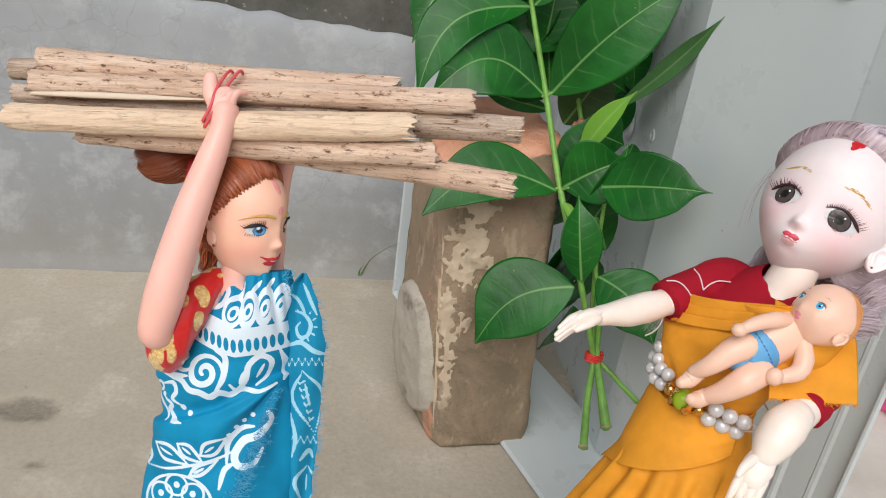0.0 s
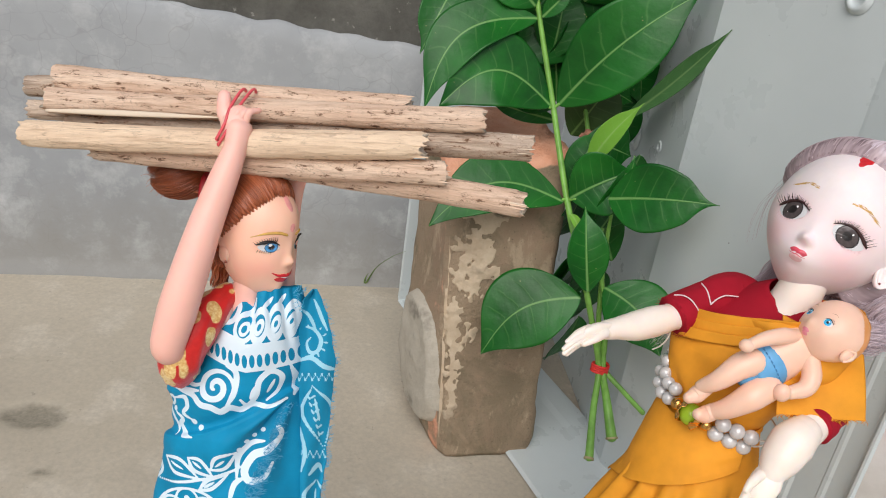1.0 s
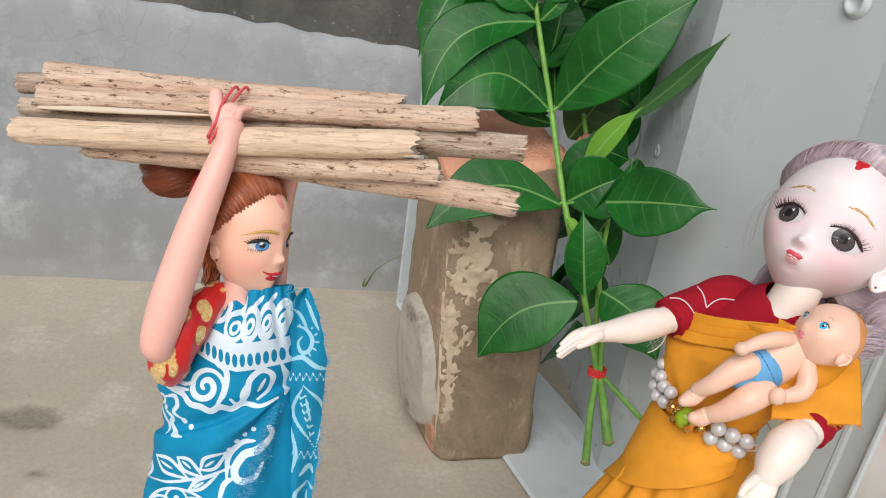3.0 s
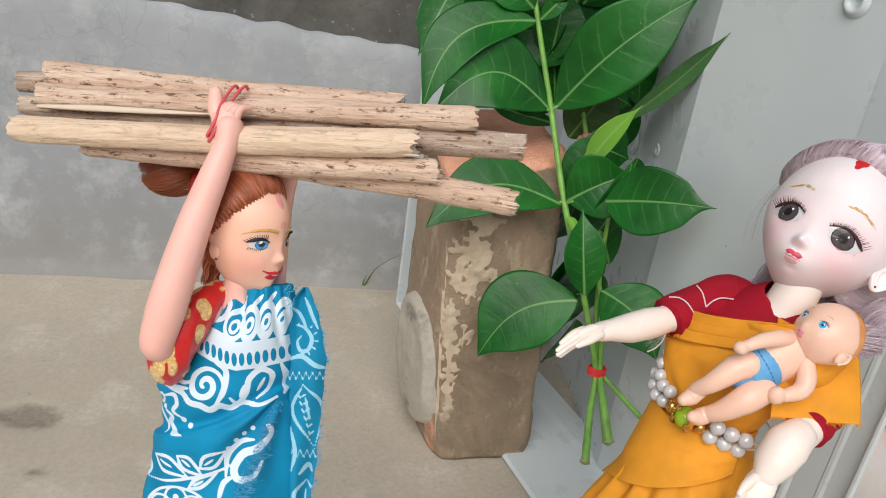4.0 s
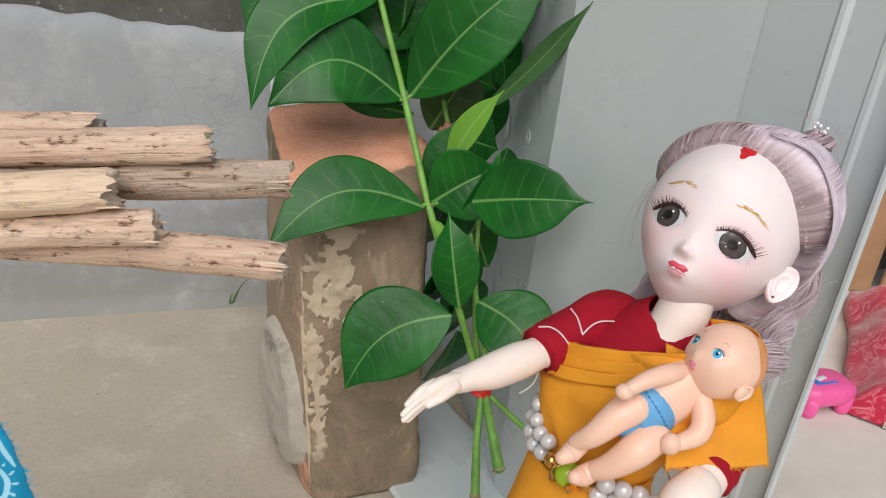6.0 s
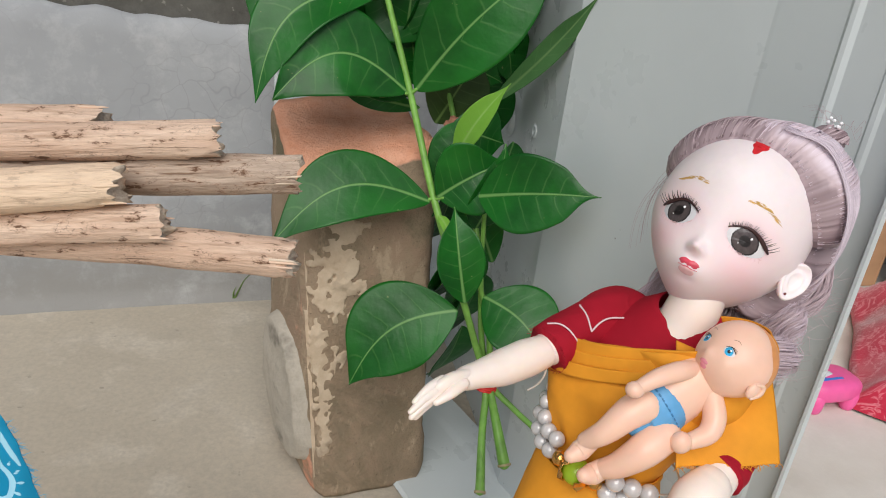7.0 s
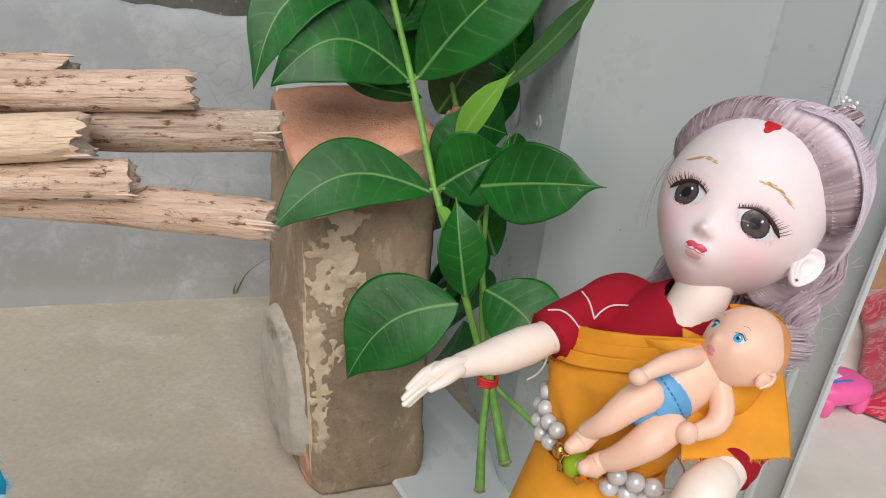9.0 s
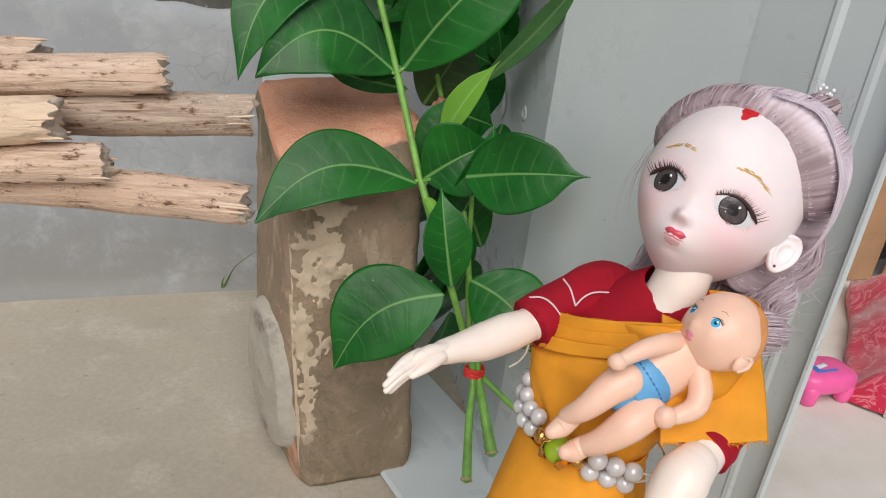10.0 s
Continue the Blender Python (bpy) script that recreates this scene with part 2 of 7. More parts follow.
def lerp_list(values, n):
    v = np.asarray(values, float)
    return [float(x) for x in np.interp(np.linspace(0, len(v) - 1, n), np.arange(len(v)), v)]


def tube(bm, points, radii, segs=12, n=None, mat=0, flat=1.0, side=None, round_ends=True, values=None, shape=None):
    """A tube along a smooth curve. radii: along the curve; flat: thickness over width; side: the width's direction;
    shape(i, angle): a factor on the radius."""
    n = n or max(2, len(points) * 4)
    path = spline(points, n)
    rad = lerp_list(radii, n)
    rows, ref = [], Vector(side) if side else None
    steps = [(path[min(i + 1, n - 1)] - path[max(i - 1, 0)]).normalized() for i in range(n)]
    if ref is None:
        ref = steps[0].orthogonal()
    for i in range(n):
        t = steps[i]
        ref = (ref - t * ref.dot(t)).normalized()
        up = t.cross(ref)
        rows.append([path[i] + rad[i] * (shape(i, a) if shape else 1) * (math.cos(a) * ref + flat * math.sin(a) * up)
                     for a in (2 * math.pi * j / segs for j in range(segs))])
    if round_ends:
        for end in (0, -1):
            c, d = path[end], steps[end] * (-1 if end == 0 else 1)
            r = rad[end]
            rings = [[c + (p - c) * math.cos(f) + d * r * 0.9 * math.sin(f) for p in rows[end]] for f in (0.5, 1.0, 1.4)]
            rows = rings[::-1] + rows if end == 0 else rows + rings
    return grid(bm, rows, True, True, mat, {k: [[v] * segs for _ in rows] for k, v in (values or {}).items()})


def ball(bm, centre, radii, m=None, u=20, v=14, mat=0, warp=None, values=None):
    """An ellipsoid; m: its turn; warp(direction) moves a point of it."""
    m = m or Matrix.Identity(3)
    c, r = Vector(centre), Vector(radii if isinstance(radii, (tuple, list)) else (radii,) * 3)
    rows = []
    for i in range(v + 1):
        lat = math.pi * min(max(i / v, 0.004), 0.996) - math.pi / 2
        row = []
        for j in range(u):
            lon = 2 * math.pi * j / u
            d = Vector((math.cos(lat) * math.cos(lon), math.cos(lat) * math.sin(lon), math.sin(lat)))
            p = Vector((d.x * r.x, d.y * r.y, d.z * r.z))
            row.append(c + m @ (warp(d, p) if warp else p))
        rows.append(row)
    return grid(bm, rows, True, True, mat, {k: [[val] * u for _ in rows] for k, val in (values or {}).items()})


def box(bm, lo, hi, mat=0, bevel=0.0):
    lo, hi = Vector(lo), Vector(hi)
    m = Matrix.Translation((lo + hi) / 2) @ Matrix.Diagonal((*(hi - lo), 1))
    made = bmesh.ops.create_cube(bm, size=1, matrix=m)["verts"]
    if bevel:
        edges = list({e for v in made for e in v.link_edges})
        bmesh.ops.bevel(bm, geom=edges, offset=bevel, segments=2, affect="EDGES", profile=0.6)
    return made


def rough(p, scale, seed=0.0):
    return noise.noise(Vector(p) * scale + Vector((seed, seed * 1.7, -seed)))


def smoothstep(a, b, x):
    t = min(1, max(0, (x - a) / (b - a)))
    return t * t * (3 - 2 * t)

# ---- setting ----
M_FLOOR, M_PLASTER, M_ROUGH = cement_floor(), cement_plaster(), rough_cement()
M_STEEL, M_BRICK = painted_steel(), brick_clay()
M_MORTAR = mortar("pale_mortar", (0.5, 0.39, 0.27), (0.64, 0.53, 0.39))
M_CEMENT = mortar("grey_cement_scab", (0.42, 0.38, 0.31), (0.55, 0.51, 0.43))

WALL = Matrix.Translation((-0.2, 0.733, 0)) @ pose(0, 0, 0, 0, 0, 12.8)  # x along the foot of the wall, y into it


def build_floor():
    """Floor of the yard: uneven cement near the dolls, one sheet to the horizon."""
    bm = bmesh.new()
    xs = [-300, -60, -12, -4, -2, -1.2, *np.linspace(-0.7, 0.8, 301), 1.4, 2, 4, 12, 60, 300]
    ys = [-300, -60, -12, -4, -1.5, -0.4, *np.linspace(0.1, 1.0, 181), 1.3, 2, 4, 12, 60, 300]
    pit = [(-0.3, 0.458, 0.024, 0.015, 0.0035), (-0.322, 0.425, 0.009, 0.006, 0.0015), (-0.262, 0.40, 0.007, 0.005, 0.0012)]

    def height(x, y):
        if abs(x) > 3 or abs(y) > 3:
            return -0.002
        z = 0.0011 * rough((x, y, 0), 9) + 0.0006 * rough((x, y, 0), 34) - 0.0012
        for px, py, rx, ry, deep in pit:
            d = ((x - px) / rx) ** 2 + ((y - py) / ry) ** 2
            z -= deep * math.exp(-d * d) * (0.8 + 0.5 * rough((x, y, 0), 220))
        return z

    def stain(x, y):
        s = 0.0
        for px, py, rx, ry, _ in pit:
            d = math.hypot((x - px) / rx, (y - py) / ry) + 0.3 * rough((x, y, 0), 70) + 0.12 * rough((x, y, 0), 240)
            s = max(s, 1 - smoothstep(0.75, 1.2, d))
        return s

    # where the floor colour is made paler, as if better lit
    def lit_patch(x, y):
        return smoothstep(0.24, 0.4, x + 0.06 * rough((x, y, 0), 14)) * (1 - smoothstep(0.9, 2.2, math.hypot(x - 0.7, y - 0.6)))

    grid(bm, [[(x, y, height(x, y)) for x in xs] for y in ys], values={"stain": [[stain(x, y) for x in xs] for y in ys], "dust_or_light": [[lit_patch(x, y) for x in xs] for y in ys]})
    return tagged(part("floor", bm, M_FLOOR), "pale worn cement yard floor with stains", "floor", kind="structure")


def build_wall():
    """Old rough wall with a coat of grey plaster on its lower part, whose upper rim is broken."""
    bm = bmesh.new()
    box(bm, (-2.5, 0.012, -0.05), (2.5, 0.2, 1.7))
    wall = part("wall_back", bm, M_ROUGH, smooth=False)
    wall.matrix_world = WALL
    tagged(wall, "old dark weathered cement yard wall", "wall", kind="structure")
    bm = bmesh.new()
    xs = np.linspace(-1.3, 1.6, 291)

    def rim(x):
        return 0.283 - 0.075 * (x + 0.05) * (1 if x > -0.2 else 0.5) + 0.004 * rough((x, 0, 0), 40) + 0.0035 * rough((x, 3, 0), 11)

    rows = []
    for f, depth in ((-0.06, -0.012), (0, -0.010), (0.02, -0.004), (0.06, -0.0008), (0.2, 0), (0.4, 0), (0.6, 0), (0.8, 0), (0.93, 0.0003), (0.985, 0.002), (1.0, 0.0062), (1.0, 0.013)):
        rows.append([(x, depth + 0.0009 * rough((x, f, 1), 13), rim(x) * f) for x in xs])
    grid(bm, rows)
    coat = part("plaster_coat", bm, M_PLASTER, wall)
    return wall


build_floor()
build_wall()


# ---- the open steel tray behind the plant ----
TRAY = Matrix(((0.44, 0.898, 0, 0), (-0.898, 0.44, 0, 0), (0, 0, 1, 0), (0, 0, 0, 1)))  # x along it towards the eye, y through its back


def build_tray():
    """A shallow folded steel panel standing on its long side: back sheet, foot flange on the floor, stepped front rim."""
    tray = thing("steel_panel", "grey painted folded steel panel standing upright on its flange", "metal panel", m=TRAY)
    top = 0.56

    def sheet(name, line, lo, hi, label="", bevel=2):
        bm = bmesh.new()
        rows = [[(x, y, z) for x, y in line] for z in np.linspace(lo, hi, 12)]
        grid(bm, rows)
        ob = part(name, bm, M_STEEL, tray, label, smooth=False)
        m = ob.modifiers.new("thickness", "SOLIDIFY")
        m.thickness, m.offset = 0.0014, 1.0
        return ob

    sheet("back_sheet", [(-0.665, 0.45), (-0.56, 0.418), (-0.48, 0.391), (-0.44, 0.3765), (-0.41, 0.365), (-0.392, 0.3578), (-0.3735, 0.3506), (-0.3, 0.3505), (-0.262, 0.3505)], 0.0, top)
    sheet("front_rim", [(-0.262, 0.3505), (-0.2545, 0.3505), (-0.2525, 0.3502), (-0.221, 0.3474), (-0.2195, 0.3466), (-0.2175, 0.3468), (-0.2155, 0.3482), (-0.2005, 0.3478), (-0.1995, 0.3472), (-0.1975, 0.3473), (-0.196, 0.3482), (-0.1845, 0.3478), (-0.1825, 0.347), (-0.1815, 0.3452), (-0.1815, 0.342)], 0.0, top)
    # foot flange and far rim
    bm = bmesh.new()
    line = [(0.372, 0.004), (0.352, 0.0038), (0.345, 0.003), (0.312, 0.0028), (0.283, 0.0026), (0.2805, 0.0006)]
    grid(bm, [[(x, y, z) for y, z in line] for x in np.linspace(-0.668, -0.27, 12)])
    foot = part("foot_flange", bm, M_STEEL, tray, smooth=False)
    m = foot.modifiers.new("thickness", "SOLIDIFY")
    m.thickness, m.offset = 0.0012, 0
    bm = bmesh.new()
    box(bm, (-0.671, 0.281, 0.0015), (-0.666, 0.3745, 0.56), bevel=0.001)
    part("far_rim", bm, M_STEEL, tray, smooth=False)

    def boss(x, z, r, deep):
        """A pressed ring where a bolt has been."""
        bm = bmesh.new()
        prof = [(0.0, 0.15), (0.35, 0.15), (0.5, 0.6), (0.62, 1.0), (0.78, 0.9), (0.9, 0.4), (1.05, 0.0)]
        y0 = float(np.interp(x, (-0.48, -0.44, -0.41, -0.392, -0.3735, -0.3), (0.391, 0.3765, 0.365, 0.3578, 0.3506, 0.3505)))
        lean = -0.38 if x < -0.38 else 0.0
        rows = [[(x + r * f * math.cos(a), y0 + lean * r * f * math.cos(a) - deep * h - 0.0004, z + r * f * math.sin(a)) for a in (2 * math.pi * j / 24 for j in range(24))] for f, h in prof]
        rows[0] = [(x + 0.02 * r * math.cos(2 * math.pi * j / 24), y0 - deep * 0.15, z + 0.02 * r * math.sin(2 * math.pi * j / 24)) for j in range(24)]
        grid(bm, rows, True)
        return part("pressed_ring", bm, M_STEEL, tray, "shiny pressed ring in the sheet")

    boss(-0.4687, 0.2516, 0.012, 0.0028)
    boss(-0.4164, 0.2588, 0.005, 0.0008)
    boss(-0.280, 0.381, 0.008, 0.0026)
    return tray


build_tray()


# ---- the brick ----
def build_brick():
    """A worn brick on end: rounded foot, sloping broken top, mortar left on its faces."""
    brick = thing("brick", "weathered clay brick standing on end with mortar remains", "brick")
    fl, fr, bl = Vector((0.018, 0.472, 0)), Vector((0.097, 0.494, 0)), Vector((-0.026, 0.572, 0))
    br = fr + bl - fl
    top = {0: 0.226, 1: 0.2485, 2: 0.262, 3: 0.258}

    def corner(k, f):
        """Corner k (front left, front right, back right, back left) at the height f from 0 to 1."""
        base = (fl, fr, br, bl)[k].copy()
        base.x += (-0.0205, -0.011, 0.0, -0.002)[k] * f
        base.y += (0.03, 0.026, 0.012, 0.0)[k] * f
        base.z = top[k] * f
        return base

    bm = bmesh.new()
    rows, raws = [], []
    levels = [0.0, 0.012, 0.03, 0.06, *np.linspace(0.1, 0.93, 26), 0.955, 0.972, 0.985, 0.995]
    for f in levels:
        row, raw = [], []
        pull = 0.0
        if f < 0.12:
            pull = 0.05 * (1 - f / 0.12) ** 2
        if f > 0.97:
            pull = 0.03 * ((f - 0.97) / 0.03) ** 2
        c = [corner(k, f) for k in range(4)]
        mid = sum(c, Vector()) / 4
        for k in range(4):
            a, b = c[k], c[(k + 1) % 4]
            for j in range(14):
                s = j / 14
                p = a.lerp(b, s)
                round_off = 0.07 * max(0, 1 - min(s, 1 - s) / 0.09) ** 2
                p = p.lerp(mid, round_off + pull * (1.0 if k != 2 else 0.7))
                q = p - mid
                out = Vector((q.x, q.y, 0)).normalized()
                amp = 0.0022 * rough(p, 42) + 0.001 * rough(p, 120)
                if k in (0, 1):  # a cracked ledge above the foot
                    line = 0.135 + 0.02 * math.sin(5 * s + k) + 0.012 * rough(p, 60)
                    amp += 0.0016 * smoothstep(line + 0.012, line - 0.004, f) - 0.0014 * math.exp(-((f - line - 0.012) / 0.012) ** 2)
                if k == 3:  # the left face swells low down
                    amp += 0.007 * math.exp(-((f - 0.33) / 0.2) ** 2) * math.sin(math.pi * s)
                p = p + out * amp
                p.z += 0.0015 * rough(p, 60)
                row.append(p)
                raw.append(0.9 * smoothstep(0.95, 1.0, f + 0.03 * rough(p, 55)) + (0.42 if k == 3 and s > 0.75 else 0) + (0.16 if k == 3 else 0.28) * (1 - smoothstep(0.12, 0.2, f + 0.05 * rough(p, 40))))
        rows.append(row)
        raws.append(raw)
    n = len(rows[0])
    mid = sum(rows[-1], Vector()) / n
    for f in (0.82, 0.6, 0.35, 0.12):
        rows.append([mid + (p - mid) * f + Vector((0, 0, -0.0008 * (1 - f) + 0.0011 * rough(p * f, 70))) for p in rows[len(levels) - 1]])
        raws.append([1.0] * n)
    grid(bm, rows, True, True, values={"raw": raws})
    part("clay_body", bm, M_BRICK, brick)

    def scab(name, mat, face, s0, s1, f0, f1, thick, seed, label, cut):
        """A crust of mortar on a face, with a ragged outline. face: two corners."""
        bm = bmesh.new()
        nu, nv = 64, 130
        rows = []
        for i in range(nv):
            f = f0 + (f1 - f0) * i / (nv - 1)
            row = []
            for j in range(nu):
                s = s0 + (s1 - s0) * j / (nu - 1)
                a, b = corner(face[0], f), corner(face[1], f)
                p = a.lerp(b, s)
                out = (b - a).cross(Vector((0, 0, 1))).normalized()
                e = cut(2 * j / (nu - 1) - 1, 2 * i / (nv - 1) - 1) + 0.45 * rough(p, 48, seed) + 0.5 * rough(p, 120, seed) + 0.34 * rough(p, 290, seed)
                lift = 0.0028 * smoothstep(-0.03, 0.03, e) + thick * smoothstep(0.0, 0.07, e) * (0.7 + 0.4 * rough(p, 60, seed) + 0.3 * rough(p, 200, seed))
                row.append(p + out * (lift - 0.0036 + (0.0022 * rough(p, 42) + 0.001 * rough(p, 120))))
            rows.append(row)
        grid(bm, rows)
        return part(name, bm, mat, brick, label)

    scab("mortar_streak", M_MORTAR, (0, 1), 0.02, 0.52, 0.32, 0.93, 0.0022, 3.1, "flaking buff mortar crust",
         lambda u, v: 0.5 - abs(u + 0.1 - 0.25 * v) * (0.75 if v > 0 else 1.2) - max(0, abs(v) - 0.8) * 3 - 0.35 * smoothstep(0.1, -0.3, v))
    scab("mortar_ridge", M_MORTAR, (0, 1), 0.0, 0.2, 0.07, 0.62, 0.0018, 5.3, "thin buff mortar ridge",
         lambda u, v: 0.3 - abs(u + 0.1) * 0.8 - max(0, abs(v) - 0.85) * 3)
    # the left face carries a smooth grey slab of cement
    bm = bmesh.new()
    rows = []
    for i in range(40):
        f = 0.055 + 0.435 * i / 39
        v = 2 * i / 39 - 1
        row = []
        for j in range(22):
            s = 0.22 + 0.74 * j / 21
            u = 2 * j / 21 - 1
            a, b = corner(3, f), corner(0, f)
            p = a.lerp(b, s)
            out = (b - a).cross(Vector((0, 0, 1))).normalized()
            e = 1 - (abs(u) ** 3 + abs(v) ** 2.6) + 0.1 * rough(p, 60, 2)
            row.append(p + out * (0.0115 * smoothstep(-0.05, 0.25, e) + 0.001 * rough(p, 80) + 0.005 * math.exp(-((f - 0.3) / 0.2) ** 2) * math.sin(math.pi * s) - 0.003))
        rows.append(row)
    grid(bm, rows)
    part("cement_slab", bm, M_CEMENT, brick, "pale grey cement slab stuck to the side")
    return brick


build_brick()

# ---- cut leafy branches ----
M_LEAF = leaf_green("leaf_green", (0.002, 0.053, 0.005), (0.01, 0.135, 0.012), (0.2, 0.4, 0.12))
M_LEAF_DULL = leaf_green("leaf_dull", (0.02, 0.055, 0.012), (0.05, 0.1, 0.025), (0.2, 0.34, 0.1))
# pale underside, with light shining through it put into the colour
M_LEAF_PALE = leaf_green("leaf_backlit_underside", (0.12, 0.3, 0.035), (0.18, 0.4, 0.05), (0.25, 0.42, 0.12))
M_LEAF_GREY = leaf_green("leaf_back", (0.045, 0.135, 0.04), (0.075, 0.2, 0.065), (0.18, 0.32, 0.12))
M_STEM = plain("green_stem", (0.18, 0.4, 0.07), 0.42, 0.25, 90)
M_CUT = plain("cut_stem_end", (0.42, 0.36, 0.2), 0.8, 0.2, 200)
M_BAND = plain("red_rubber", (0.72, 0.035, 0.03), 0.45)
M_ROT = plain("withered_edge", (0.34, 0.16, 0.1), 0.85, 0.3, 300)


def leaf(parent, base, tip, width, normal=(0, -1, 0.25), arch=0.12, cup=0.18, wave=0.02, full=0.42, mat=None, point=0.08, bend=0.0, drip=0.55, label=""):
    """One leaf blade from base to tip. normal: where its upper face looks; arch: bow along it; cup: fold along the midrib;
    full: where it is widest; bend: sideways curve of the midrib; drip: how much the tip is drawn out."""
    a, b = Vector(base), Vector(tip)
    axis = b - a
    length = axis.length
    axis.normalize()
    up = Vector(normal)
    up = (up - axis * up.dot(axis)).normalized()
    side = axis.cross(up)
    bm = bmesh.new()
    nu, nv = 96, 25
    rows, vein, mids, fade = [], [], [], []
    seed = base[0] * 91 + base[2] * 57
    veins = 7
    for i in range(nu):
        t = i / (nu - 1)
        if t < full:
            w = math.sin(math.pi / 2 * (t / full)) ** 0.72
        else:
            w = math.cos(math.pi / 2 * ((t - full) / (1 - full))) ** 0.95
        w *= 1 - drip * smoothstep(0.72, 0.97, t)
        w = max(w, 0.012) * width / 2
        rail = a + axis * (length * t) + up * (arch * length * math.sin(math.pi * t) - point * length * t ** 4) + side * (bend * length * math.sin(math.pi * t))
        row, r1, r2, r3 = [], [], [], []
        run = (axis + side * (bend * 0.5 * math.pi * math.cos(math.pi * t))).normalized()
        across = run.cross(up)
        for j in range(nv):
            v = 2 * j / (nv - 1) - 1
            off = across * (v * w)
            lift = cup * abs(v) ** 1.3 * w + wave * width * math.sin(9 * t + (2.2 if v > 0 else 0) + seed) * abs(v) ** 2
            count = t * veins - 1.05 * abs(v) ** 1.3 * (1 - 0.4 * t) + (0.35 if v > 0 else 0)
            quilt = 0.003 * width * math.sin(math.pi * (count % 1.0)) * (1 - v * v) * min(1, abs(v) * 4)
            row.append(rail + off + up * (lift + quilt))
            r1.append(count)
            r2.append(abs(v) * w / (0.0011 * (1.3 - t)))
            r3.append((1 - v * v) * smoothstep(0.02, 0.1, t) * (1 - smoothstep(0.86, 0.97, t)))
        rows.append(row)
        vein.append(r1), mids.append(r2), fade.append(r3)
    grid(bm, rows, values={"vein": vein, "mid": mids, "fade": fade})
    ob = part("leaf", bm, mat or M_LEAF, parent, label)
    m = ob.modifiers.new("thickness", "SOLIDIFY")
    m.thickness = 0.0004
    return ob


def stalk(name, parent, points, radii, mat=None, segs=9):
    bm = bmesh.new()
    tube(bm, points, radii, segs, round_ends=True)
    return part(name, bm, mat or M_STEM, parent)


def cut_end(parent, at, along, r):
    bm = bmesh.new()
    d = Vector(along).normalized()
    p = Vector(at)
    tube(bm, [p, p + d * 0.0015], [r, r * 0.96], 10, 3, round_ends=False)
    return part("cut_end", bm, M_CUT, parent)


def build_plant():
    j0, tie, j3, j2, j1, j5 = (0.1175, 0.4095, 0.0695), (0.1226, 0.4596, 0.1102), (0.1005, 0.4655, 0.172), (0.0805, 0.4935, 0.2228), (0.0622, 0.5205, 0.2805), (0.0405, 0.538, 0.346)
    main = thing("leafy_branch", "fresh cut green branch with broad glossy leaves", "branch", "bunch of cut branches")
    stalk("stem", main, [j0, (0.1198, 0.437, 0.09), tie, (0.1125, 0.4625, 0.14), j3, j2, j1, j5, (0.03, 0.548, 0.39)], [0.003, 0.0024, 0.0023, 0.0022, 0.0022, 0.0023, 0.0021, 0.0018, 0.0015])
    cut_end(main, j0, (-0.1, -0.6, -0.5), 0.0036)
    L = lambda *a, **k: leaf(main, *a, **k)  # noqa: E731
    L((0.0981, 0.4595, 0.1647), (0.0351, 0.4481, 0.1156), 0.0567, (-0.19, -0.79, 0.59), 0.03, 0.1, full=0.45, bend=0.159, point=0.04, drip=0.25)
    L((0.0781, 0.4910, 0.2213), (-0.0123, 0.4621, 0.2025), 0.0430, (-0.03, -0.80, 0.60), 0.06, 0.14, full=0.5, bend=0.208, point=0.04, drip=0.15)
    L((0.0821, 0.4904, 0.2251), (0.1211, 0.4859, 0.2523), 0.0449, (0.02, -0.92, 0.39), 0.05, 0.3, full=0.48, bend=-0.032, point=0.04)
    L((0.0602, 0.5200, 0.2807), (-0.0165, 0.4932, 0.2768), 0.0537, (-0.01, -0.89, 0.46), 0.07, 0.16, full=0.5, bend=0.286, point=0.04, drip=0.15)
    L((0.0652, 0.5194, 0.2820), (0.1384, 0.5017, 0.3694), 0.0541, (-0.07, -0.92, 0.39), 0.05, 0.12, full=0.5, bend=-0.043, point=0.04, drip=0.2)
    L((0.0421, 0.5354, 0.3365), (-0.0271, 0.4953, 0.2740), 0.0382, (-0.27, -0.92, 0.29), 0.08, 0.2, full=0.48, bend=0.213, point=0.04, drip=0.3)
    L((0.0449, 0.5338, 0.3378), (0.0617, 0.5323, 0.3596), 0.0136, (-0.07, -0.97, 0.21), 0.05, 0.2, full=0.5, bend=0.000, point=0.04)
    L((0.0392, 0.5366, 0.3443), (0.0059, 0.5369, 0.3700), 0.0319, (-0.11, -0.96, 0.24), 0.06, 0.2, full=0.5, bend=0.000, point=0.04)
    L((0.0353, 0.5408, 0.3540), (0.0753, 0.5310, 0.3817), 0.0316, (0.02, -0.97, 0.22), 0.06, 0.2, full=0.5, bend=0.000, point=0.04)
    L((0.0832, 0.4833, 0.2160), (0.0886, 0.4664, 0.2072), 0.0064, (-0.14, -0.87, 0.47), 0.05, 0.4, full=0.4, bend=-0.097, point=0.04, mat=M_LEAF_PALE)
